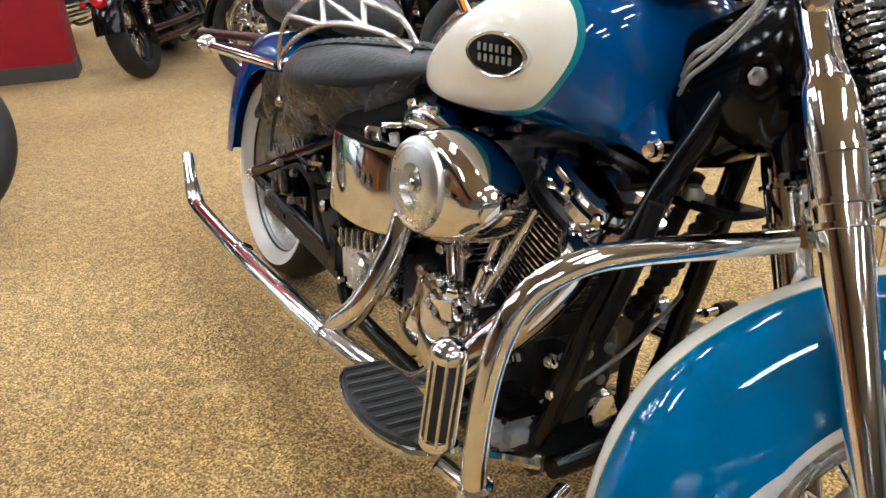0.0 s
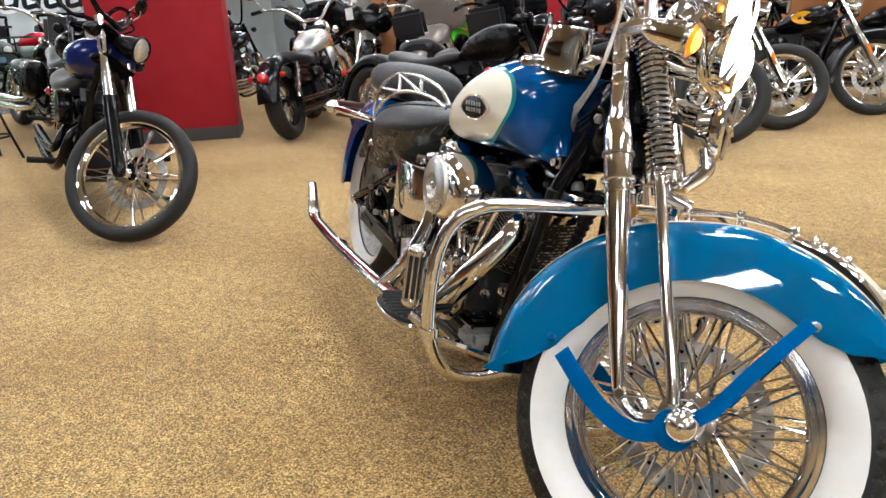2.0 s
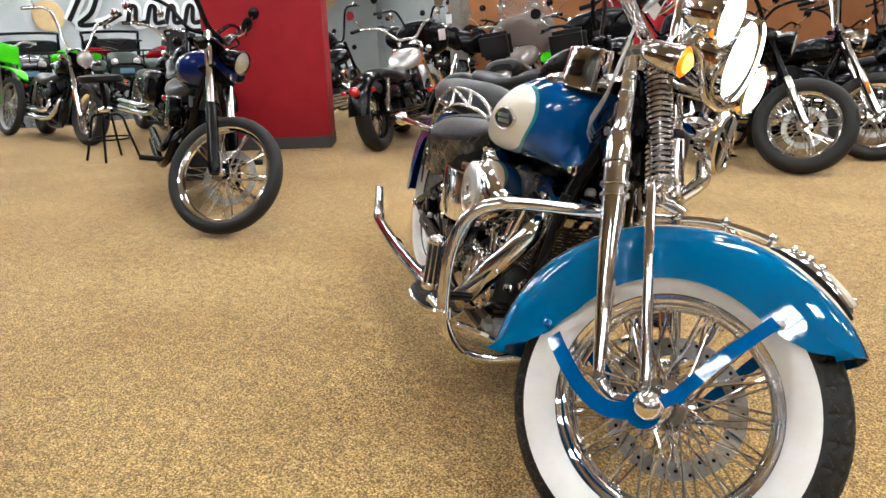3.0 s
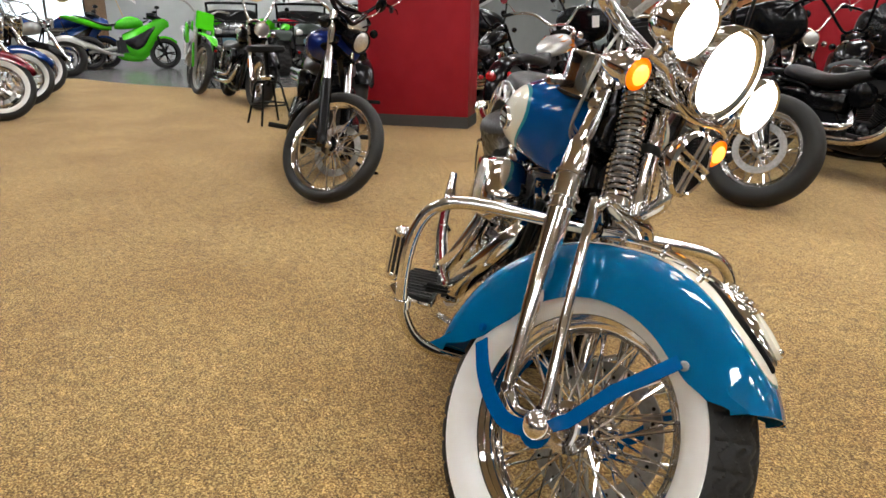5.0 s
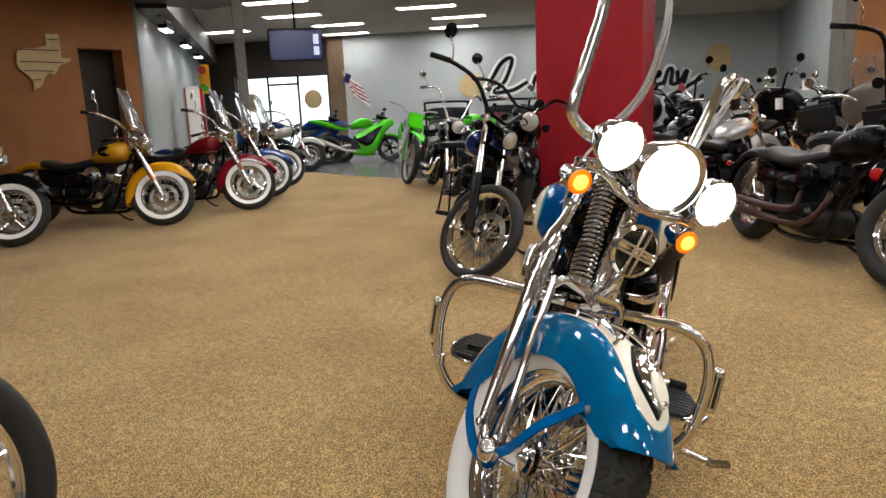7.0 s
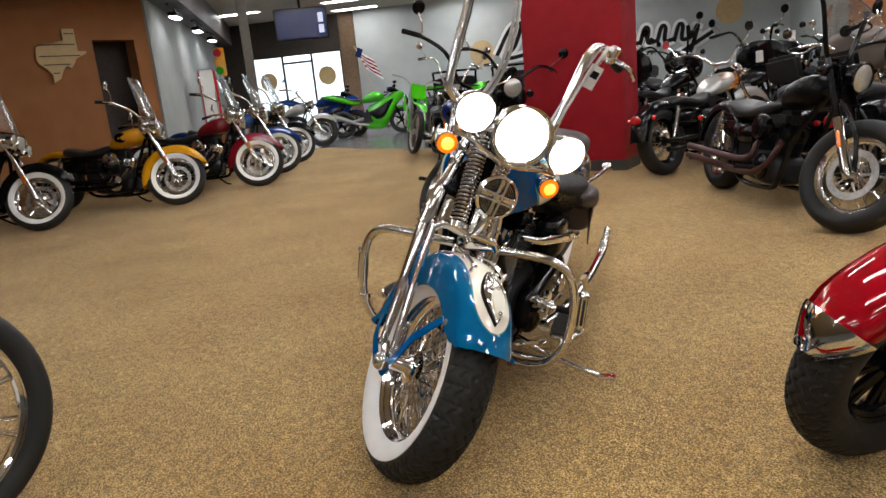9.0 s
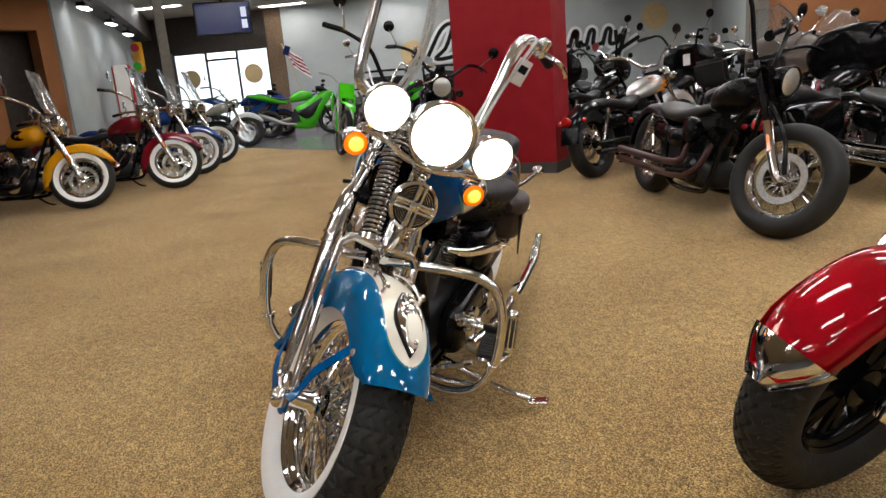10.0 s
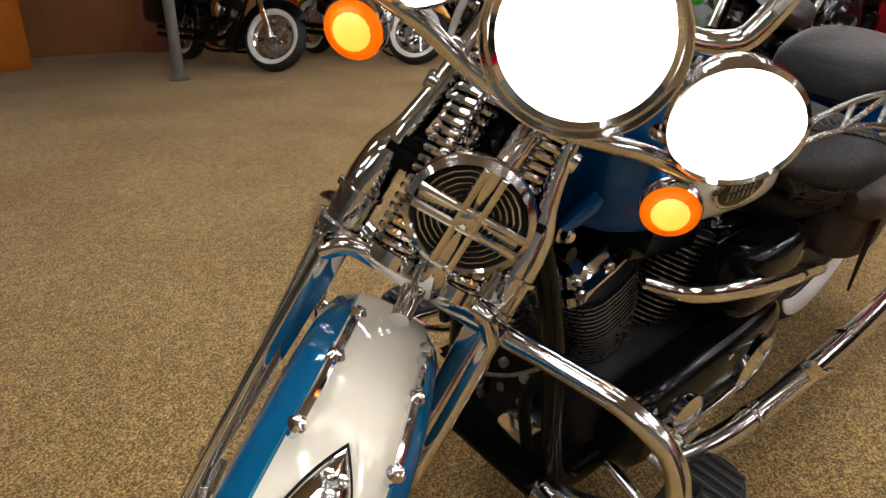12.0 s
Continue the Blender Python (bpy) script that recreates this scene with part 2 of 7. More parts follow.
def thing(name, m, label, category, group=""):
    ob = new(name)
    ob.empty_display_size = 0.1
    ob.matrix_basis = m
    return tagged(ob, label, category, group)


def single(name, bm, material, label, category, group="", kind="", m=None):
    return tagged(part(name, bm, material, None, "", m), label, category, group, kind)


def ell(rx, rz, n=28, p=2.0):
    """A closed super-ellipse in the plane."""
    out = []
    for j in range(n):
        t = 2 * math.pi * j / n
        c, s = math.cos(t), math.sin(t)
        out.append((rx * math.copysign(abs(c) ** (2 / p), c), rz * math.copysign(abs(s) ** (2 / p), s)))
    return out


def loft_x(stations, n=28, p=2.4, sub=4):
    """A body along x through stations of (x, y, z, half width, half height)."""
    cols = [spline([(i, s[k], 0) for i, s in enumerate(stations)], sub) for k in range(5)]
    rings = []
    for i in range(len(cols[0])):
        x, y, z, w, h = [c[i].y for c in cols]
        rings.append([V(x, y + a, z + b) for a, b in ell(max(w, 0.002), max(h, 0.002), n, p)])
    return skin(bmesh.new(), rings)


# ---- wheels ----
def tyre_mesh(R, w, rim, tread=True, seg=120):
    """A tyre about the y axis with grooves cut in its tread."""
    bm = bmesh.new()
    K = 56 if tread else 26
    prof = [-1 + 2 * i / K for i in range(K + 1)]
    rings = []
    for j in range(seg):
        th = 2 * math.pi * j / seg
        ring = []
        for u in prof:
            ang = u * math.radians(148)
            y = w / 2 * math.sin(ang)
            h = (R - rim)
            r = rim + h * 0.52 + (h * 0.48) * math.cos(ang) if abs(ang) < math.pi / 2 else rim + h * 0.52 + h * 0.572 * math.cos(ang)
            if tread and abs(u) < 0.50:
                zig = 0.055 * (abs(j % 8 / 8 - 0.5) * 4 - 1)
                if any(abs(u - c - zig) < 0.020 for c in (-0.36, -0.18, 0.0, 0.18, 0.36)) or (0.19 < abs(u) < 0.47 and (j + (4 if u > 0 else 0)) % 8 == 0):
                    r -= 0.008
            ring.append(V(r * math.cos(th), y, r * math.sin(th)))
        rings.append(ring)
    skin(bm, rings, closed=True, loop=False)
    return bm


def spoke_mesh(rim, hub, side, lean):
    a = V(hub, side * 0.032, 0)
    b = V(rim * math.cos(lean), side * 0.008, rim * math.sin(lean))
    return rod(a, b, 0.0029, seg=5)


def wheel(bike, name, m, R=0.315, w=0.13, rim=0.205, white=True, spokes=40, disc=0, cast=0, each=False, hubw=0.10, rim_mat=None, tread=False):
    """A wheel about its own y axis: rim, tyre, whitewall, hub, spokes and brake disc."""
    rm = rim_mat or CHROME
    hw = w * 0.31
    prof = [(rim + 0.010, -hw), (rim + 0.014, -hw + 0.004), (rim + 0.002, -hw + 0.012), (rim - 0.012, -hw + 0.020), (rim - 0.020, -hw * 0.35),
            (rim - 0.022, 0), (rim - 0.020, hw * 0.35), (rim - 0.012, hw - 0.020), (rim + 0.002, hw - 0.012), (rim + 0.014, hw - 0.004), (rim + 0.010, hw), (rim - 0.002, hw - 0.010), (rim - 0.004, 0), (rim - 0.002, -hw + 0.010)]
    wh = part(name, lathe(prof, d=(0, 1, 0), seg=56, closed=True), rm, bike, m=m)
    part("tyre", tyre_mesh(R, w, rim, tread, 320 if tread else 64), RUBBER, wh, m=m, sharp=50)
    if white:
        h = R - rim
        for s in (-1, 1):
            ring = []
            for k in range(8):
                ang = math.radians((82 if each else 92) + (60 if each else 48) * k / 7)
                y = w / 2 * math.sin(ang) + 0.003
                r = rim + h * 0.52 + (h * 0.48 if ang < math.pi / 2 else h * 0.572) * math.cos(ang)
                ring.append((r, s * y))
            ring += [(ring[-1][0], ring[-1][1] - s * 0.008), (ring[0][0], ring[0][1] - s * 0.008)]
            part("whitewall", lathe(ring, d=(0, 1, 0), seg=72, closed=True), WHITEWALL, wh, "clean white sidewall band", m=m)
    part("hub", lathe([(0, -hubw / 2), (0.018, -hubw / 2), (0.022, -0.04), (0.050, -0.036), (0.050, -0.030), (0.030, -0.024), (0.026, 0), (0.030, 0.024), (0.050, 0.030), (0.050, 0.036), (0.022, 0.04), (0.018, hubw / 2), (0, hubw / 2)], d=(0, 1, 0), seg=24), rm, wh, m=m)
    if cast:
        bm = bmesh.new()
        for i in range(cast):
            a = 2 * math.pi * i / cast
            for off in (-0.12, 0.12):
                rod(V(0.03 * math.cos(a), 0.0, 0.03 * math.sin(a)), V((rim - 0.012) * math.cos(a + off), 0, (rim - 0.012) * math.sin(a + off)), 0.016, 0.010, 6, bm)
        part("cast_spokes", bm, rm, wh, m=m)
    elif spokes:
        bm_all = bmesh.new()
        first = {}
        for i in range(spokes):
            side, lean = (1 if i % 2 else -1), (0.5 if (i // 2) % 2 else -0.5)
            turn = Matrix.Rotation(-2 * math.pi * i / spokes, 4, "Y")
            if each:
                key = (side, lean)
                if key not in first:
                    first[key] = part("spoke", spoke_mesh(rim - 0.014, 0.047, side, lean), CHROME, wh)
                    first[key].matrix_basis = m @ turn
                else:
                    ob = new("spoke", first[key].data)
                    ob.parent, ob.matrix_basis = wh, m @ turn
            else:
                b2 = spoke_mesh(rim - 0.014, 0.047, side, lean)
                b2.transform(turn)
                merge(bm_all, b2)
        if not each:
            part("spokes", bm_all, CHROME, wh, m=m)
    if disc:
        s = 1 if disc > 0 else -1
        bd = lathe([(0.108, s * 0.050), (0.146, s * 0.050), (0.146, s * 0.056), (0.108, s * 0.056)], d=(0, 1, 0), seg=40, closed=True)
        for k in range(5):
            a = 2 * math.pi * k / 5
            part("disc_arm", rod(V(0.045 * math.cos(a), s * 0.045, 0.045 * math.sin(a)), V(0.112 * math.cos(a + 0.25), s * 0.053, 0.112 * math.sin(a + 0.25)), 0.006, 0.004, 6), STEEL, wh, m=m)
        dk = part("brake_disc", bd, STEEL, wh, m=m)
        for k in range(30):
            a, r = 2 * math.pi * k / 30, (0.118, 0.127, 0.136)[k % 3]
            if each:
                part("disc_hole", rod(V(r * math.cos(a), s * 0.049, r * math.sin(a)), V(r * math.cos(a), s * 0.0575, r * math.sin(a)), 0.0042, seg=6), BLACK_MATT, dk, m=m)
    return wh


def fender_mesh(c, r_top, wide, skirt, t0, t1, n=40, fade=12, tip=0.0):
    """A mudguard round the point c in the x-z plane, from angle t0 to t1 in degrees; skirt(t) is the inner edge's radius."""
    rings = []
    for i in range(n + 1):
        t = t0 + (t1 - t0) * i / n
        a = math.radians(t)
        ring = []
        rs = skirt(t)
        half = wide * (1 - tip * max(0, 1 - (t - t0) / fade) ** 2)
        top = r_top(t) if callable(r_top) else r_top
        outer = [(-half, rs), (-half * 1.0, rs + (top - rs) * 0.45), (-half * 0.97, top - 0.048), (-half * 0.86, top - 0.024), (-half * 0.62, top - 0.009), (-half * 0.3, top - 0.002), (0, top)]
        outer = outer + [(-y, r) for y, r in outer[-2::-1]]
        inner = [(y * 0.97, min(r, top) - 0.004) for y, r in outer[::-1]]
        inner[0] = (inner[0][0], rs + 0.0005)
        inner[-1] = (inner[-1][0], rs + 0.0005)
        for y, r in outer + inner:
            ring.append(V(c[0] + r * math.cos(a), y, c[1] + r * math.sin(a)))
        rings.append(ring)
    return skin(bmesh.new(), rings)


# ---- the showroom ----
CARPET = carpet_material()
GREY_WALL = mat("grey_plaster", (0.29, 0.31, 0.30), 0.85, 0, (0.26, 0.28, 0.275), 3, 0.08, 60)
# the same grey plaster, lightened to carry the lamps' wash on the far wall
LAMP_WASHED_WALL = mat("lamp_washed_grey_plaster", (0.43, 0.45, 0.44), 0.85, 0, (0.385, 0.405, 0.395), 3, 0.08, 60)
RED_WALL = mat("red_painted_board", (0.285, 0.006, 0.012), 0.5, 0, (0.25, 0.005, 0.010), 6, 0.05, 90, spec=0.25)
BROWN_WALL = mat("terracotta_plaster", (0.318, 0.128, 0.043), 0.8, 0, (0.268, 0.106, 0.036), 4, 0.1, 50)
CEIL_TILE = mat("ceiling_tile", (0.46, 0.41, 0.34), 0.9, 0, (0.40, 0.36, 0.30), 60, 0.3, 120)
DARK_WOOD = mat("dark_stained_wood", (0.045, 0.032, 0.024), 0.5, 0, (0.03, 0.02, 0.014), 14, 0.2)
PLINTH = mat("charcoal_plinth", (0.045, 0.043, 0.04), 0.6, 0, (0.06, 0.057, 0.05), 30)
TILE = mat("polished_grey_floor", (0.14, 0.14, 0.14), 0.18, 0, (0.10, 0.10, 0.10), 6, 0.05)
POST = mat("grey_post_paint", (0.17, 0.155, 0.13), 0.6, 0, (0.13, 0.12, 0.10), 20)
TUBE_LIGHT = mat("lit_fluorescent_panel", (0.95, 0.95, 0.92), 0.4, 0, emit=(0.95, 0.96, 0.98), glow=LAMP_POWER)
OUTSIDE = mat("bright_daylight", (0.9, 0.95, 1.0), 0.9, 0, emit=(0.82, 0.92, 1.0), glow=3.0)
PINE = mat("pale_pine", (0.55, 0.40, 0.20), 0.6, 0, (0.47, 0.33, 0.16), 12, 0.15)
U60, N60 = V(0.5, 0.866, 0), V(-0.866, 0.5, 0)
P0 = V(-19.1, 2.3, 0)


def slab(name, a, b, z0, z1, thick, material, label, category="wall", kind="structure"):
    """A wall from a to b on the floor plan, its thickness behind its left-hand side."""
    a, b = V(a[0], a[1], 0), V(b[0], b[1], 0)
    d = (b - a).normalized()
    n = V(-d.y, d.x, 0) * thick
    bm = bmesh.new()
    skin(bm, [[a + V(0, 0, z0), a + n + V(0, 0, z0), a + n + V(0, 0, z1), a + V(0, 0, z1)], [b + V(0, 0, z0), b + n + V(0, 0, z0), b + n + V(0, 0, z1), b + V(0, 0, z1)]])
    return single(name, bm, material, label, category, kind=kind)


def sheet(name, pts, z, thick, material, label, category):
    bm = bmesh.new()
    skin(bm, [[V(x, y, z - thick) for x, y in pts], [V(x, y, z) for x, y in pts]])
    return single(name, bm, material, label, category, kind="structure")


sheet("floor", [(-26, -18), (14, -18), (14, 26), (-26, 26)], 0.0, 0.1, CARPET, "golden tan looped carpet with worn pale patches", "carpet")
sheet("hard_floor", [(-9.2, 3.3), (-9.9, 2.75), (-11.0, 2.2), (-12.2, 1.85), (-13.0, 0.9), (-13.2, -0.6), (-20.1, 0.0), (-17.4, 5.2), (-13.0, 12.6), (-9.0, 9.0)], 0.004, 0.02, TILE, "polished grey floor reflecting the daylight of the entrance", "floor")
sheet("ceiling", [(-26, -18), (14, -18), (14, 26), (-26, 26)], CEIL + 0.1, 0.1, CEIL_TILE, "beige suspended ceiling", "ceiling")


def on_wall(s, depth=0.0, z=0.0):
    return P0 + U60 * s + N60 * -depth + V(0, 0, z)


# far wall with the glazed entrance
slab("wall_far_right", on_wall(1.55), on_wall(15.0), 0, CEIL, 0.2, LAMP_WASHED_WALL, "grey showroom wall, the wash of lamp light put into its paler colour")
slab("wall_far_left", on_wall(-3.0), on_wall(-1.55), 0, CEIL, 0.2, DARK_WOOD, "dark wood panel beside the entrance")
slab("wall_far_over_door", on_wall(-1.55), on_wall(1.55), 2.25, CEIL, 0.2, DARK_WOOD, "dark wood fascia over the entrance")
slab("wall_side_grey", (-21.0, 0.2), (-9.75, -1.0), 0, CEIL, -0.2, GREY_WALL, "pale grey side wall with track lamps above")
slab("entrance_post", on_wall(1.3, 0.06), on_wall(1.75, 0.06), 0, CEIL, 0.06, mat("rustic_post", (0.16, 0.10, 0.055), 0.7, 0, (0.10, 0.06, 0.03), 18, 0.3), "rough brown timber post", "post")
# terracotta block with a dark doorway
BC, BD = V(-9.7, -1.03, 0), V(0.552, -0.834, 0)
slab("wall_terracotta_near", BC + BD * 0.83, BC + BD * 9, 0, CEIL, -0.25, BROWN_WALL, "terracotta painted wall")
slab("wall_terracotta_corner", BC + BD * 0.0, BC + BD * 0.22, 0, CEIL, -0.25, BROWN_WALL, "terracotta wall end beside a doorway")
slab("wall_terracotta_head", BC + BD * 0.22, BC + BD * 0.83, 2.08, CEIL, -0.25, BROWN_WALL, "terracotta wall over the doorway")
# dark sheet added close behind the opening in place of the room's shade
slab("doorway_dark_sheet", BC + BD * -0.1 - V(0.834, 0.552, 0) * 0.45, BC + BD * 1.2 - V(0.834, 0.552, 0) * 0.45, 0, CEIL, -0.2, DARK_WOOD, "dark sheet standing in for the unlit room behind the doorway")
slab("soffit", BC + BD * -1.2 + V(1.3, 0.86, 0), BC + BD * 9 + V(1.3, 0.86, 0), 2.72, CEIL, -1.5, DARK_WOOD, "dark lowered soffit", "soffit")
slab("soffit_side", (-21.0, 0.22), (-9.75, -0.98), 2.66, CEIL, 0.42, DARK_WOOD, "dark lowered soffit along the side wall", "soffit")
# the rest of the shell
slab("wall_orange", (-7.2, 9.4), (6.0, 14.0), 0, CEIL, 0.2, BROWN_WALL, "terracotta painted wall with framed notices")
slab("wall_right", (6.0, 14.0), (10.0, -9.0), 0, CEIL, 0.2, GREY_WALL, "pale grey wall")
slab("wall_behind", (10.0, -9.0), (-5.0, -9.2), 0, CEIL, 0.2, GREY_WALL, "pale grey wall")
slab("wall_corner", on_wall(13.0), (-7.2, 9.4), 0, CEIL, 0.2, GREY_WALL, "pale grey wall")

# red board pillar
PD = V(0.776, 0.631, 0)
PR = V(-4.413, 3.639, 0)
slab("pillar_red", PR - PD * 1.085, PR, 0.11, CEIL, 0.45, RED_WALL, "tall red painted display pillar", "pillar")
slab("pillar_plinth", PR - PD * 1.09 - V(-0.631, 0.776, 0) * 0.004, PR + PD * 0.005 - V(-0.631, 0.776, 0) * 0.004, 0, 0.11, 0.46, PLINTH, "charcoal skirting of the red pillar", "skirting")
slab("pillar_red_rear", (-4.6, 10.05), (-3.2, 10.5), 0.0, CEIL, 0.45, RED_WALL, "tall red painted display pillar", "pillar")


def post(o, w, label):
    return single("post", rbox((o[0], o[1], CEIL / 2), (w, w, CEIL), 0.012), POST, label, "post", kind="structure")


post((-9.0, 0.33), 0.13, "square grey roof post")
post((-5.9, 7.9), 0.22, "square grey roof post")
single("post", lathe([(0.10, 0), (0.10, 0.012), (0.055, 0.03), (0.05, 0.05), (0.05, CEIL)], (-5.41, -2.78, 0), (0, 0, 1), 20), POST, "round grey steel roof post", "post", kind="structure")

# glazed entrance
def entrance():
    e = new("door_1")
    tagged(e, "dark framed glass entrance with bright daylight outside", "entrance", kind="structure")
    for s in (-1.5, -0.55, 0.35, 1.25):
        part("frame_post", rbox((0, 0, 1.12), (0.05, 0.08, 2.24), 0.006), DARK_WOOD, e, m=Matrix.Translation(on_wall(s, -0.05)) @ Matrix.Rotation(radians(60), 4, "Z"))
    for s0, s1, z in ((-1.5, -0.55, 0.08), (0.35, 1.25, 0.08), (-1.5, 1.25, 2.22), (-0.55, 0.35, 2.0)):
        part("frame_rail", rbox((0, 0, z), (s1 - s0, 0.07, 0.06), 0.006), DARK_WOOD, e, m=Matrix.Translation(on_wall((s0 + s1) / 2, -0.05)) @ Matrix.Rotation(radians(60), 4, "Z"))
    for s0, s1, z1 in ((-1.47, -0.58, 2.2), (-0.52, 0.32, 1.98), (0.38, 1.22, 2.2)):
        g = part("pane", rbox((0, 0, z1 / 2 + 0.05), (s1 - s0, 0.008, z1 - 0.1), 0), GLASS, e, m=Matrix.Translation(on_wall((s0 + s1) / 2, -0.06)) @ Matrix.Rotation(radians(60), 4, "Z"))
        g.visible_shadow = False
    part("vent_panel", rbox((0, 0, 0.42), (0.84, 0.05, 0.8), 0.01), DARK_WOOD, e, m=Matrix.Translation(on_wall(0.80, 0.0)) @ Matrix.Rotation(radians(60), 4, "Z"))
    for k in range(8):
        part("slat", rbox((0, 0, 0.14 + 0.085 * k), (0.74, 0.02, 0.03), 0.004, (20, 0, 0)), POST, e, m=Matrix.Translation(on_wall(0.80, 0.035)) @ Matrix.Rotation(radians(60), 4, "Z"))


entrance()
slab("backdrop", on_wall(-4.0, -1.6), on_wall(4.0, -1.6), -0.1, CEIL, 0.05, OUTSIDE, "bright daylight outside the entrance", "backdrop")

# ceiling fixtures
def fixture():
    f = thing("ceiling_light", pose(0, 0, 0), "lit flush fluorescent ceiling panel", "ceiling light", "ceiling lights")
    part("frame", merge(rbox((0, 0.16, -0.012), (1.26, 0.02, 0.03), 0.004), rbox((0, -0.16, -0.012), (1.26, 0.02, 0.03), 0.004), rbox((0.62, 0, -0.012), (0.02, 0.30, 0.03), 0.004), rbox((-0.62, 0, -0.012), (0.02, 0.30, 0.03), 0.004)), PAPER, f)
    part("reflector", rbox((0, 0, -0.004), (1.22, 0.30, 0.006), 0.001), PAPER, f)
    for y in (-0.09, 0.0, 0.09):
        part("lamp_tube", rbox((0, y, -0.016), (1.18, 0.055, 0.014), 0.004), TUBE_LIGHT, f)
    return f


LIGHT0 = fixture()
spots = []
for i in range(-2, 11):
    for j in range(-4, 4):
        p = V(1.5, -0.5, 0) + N60 * (1.85 * i) + U60 * (2.9 * j + (0.4 if i % 2 else 0))
        if p.x < -18 or p.y < -7.5 or p.x > 6 or p.y > 10 or (p.x < -8.0 and p.y < -1.2) or (p.x < -4.5 and p.y < -3.0) or p.y < -5.0 or (-8.0 < p.x < -1.0 and p.y < -1.5):
            continue
        spots.append(p)
for k, p in enumerate(spots):
    m = pose(p.x, p.y, CEIL - 0.002, 0, 0, 60)
    if k == 0:
        LIGHT0.matrix_basis = m
    else:
        copy_thing(LIGHT0, m)


def track_lamp(o, aim):
    t = thing("track_light", pose(*o), "black track lamp with lit white bar", "track light", "track lights")
    part("rail", rbox((0, 0, 0.16), (0.9, 0.03, 0.03), 0.004), BLACK_MATT, t)
    part("stem", rod(V(0, 0, 0.16), V(0, 0, 0.06), 0.012), BLACK_MATT, t)
    part("head", rbox((0, 0, 0.04), (0.46, 0.14, 0.07), 0.012), BLACK_MATT, t)
    part("lens", rbox((0, 0, 0.0), (0.42, 0.12, 0.012), 0.003), TUBE_LIGHT, t)
    t.rotation_euler = (0, 0, radians(aim))
    return t


for o in ((-10.7, -0.62, 2.47), (-13.2, -0.32, 2.47), (-15.6, -0.05, 2.47)):
    track_lamp(o, -10)


# wall pieces
def plaque(o, d, r):
    t = single("barrel_top", lathe([(0, -0.02), (r, -0.02), (r, 0.012), (r * 0.93, 0.018), (r * 0.93, 0.012), (0, 0.012)], o, d, 40), PINE, "round pale wooden barrel top with faint printing", "wall plaque", "wall plaques")
    return t


for s, z, dpt in ((5.3, 1.72, 0.03), (11.6, 2.12, 0.03), (-1.02, 1.52, 0.05), (0.80, 1.55, 0.05)):
    plaque(on_wall(s, dpt, z), -N60, 0.33 if s > 2 else 0.26)


SIGN_WHITE = mat("sign_white", (0.86, 0.86, 0.85), 0.6, 0.0, (0.80, 0.80, 0.79), 8)


def script_sign():
    """A flowing painted wordmark, drawn as plain strokes: dark ribbon on a white outline."""
    m = Matrix.Translation(on_wall(8.3, 0.05, 1.50)) @ Matrix.Rotation(radians(60), 4, "Z") @ Matrix.Rotation(radians(90), 4, "X")
    t = thing("wall_lettering", m, "dark script flourish with white outline on the grey wall", "sign")
    strokes = [[(-2.6, 0.1), (-2.2, 0.75), (-1.9, 0.85), (-2.1, 0.3), (-2.4, 0.02), (-1.9, 0.05), (-1.5, 0.25)]]
    for k in range(9):
        x = -1.4 + 0.42 * k
        strokes.append([(x, 0.0), (x + 0.12, 0.38), (x + 0.22, 0.36), (x + 0.20, 0.04), (x + 0.42, 0.06)])
    strokes.append([(2.3, 0.36), (2.35, 0.05), (2.55, 0.36), (2.3, -0.40), (2.05, -0.35), (2.9, 0.15)])
    def ribbon(pts, half, z0, z1):
        path = spline([V(x, y, 0) for x, y in pts], 6)
        rings = []
        for i, p in enumerate(path):
            d = (path[min(i + 1, len(path) - 1)] - path[max(i - 1, 0)]).normalized()
            n = V(-d.y, d.x, 0) * half
            rings.append([p + n + V(0, 0, z0), p - n + V(0, 0, z0), p - n + V(0, 0, z1), p + n + V(0, 0, z1)])
        return skin(bmesh.new(), rings)
    for k, st in enumerate(strokes):
        part("outline", ribbon(st, 0.125, -0.02, 0.012 + 0.0006 * k), SIGN_WHITE, t)
        part("stroke", ribbon(st, 0.050, 0.0, 0.030 + 0.0006 * k), BLACK_MATT, t)


script_sign()


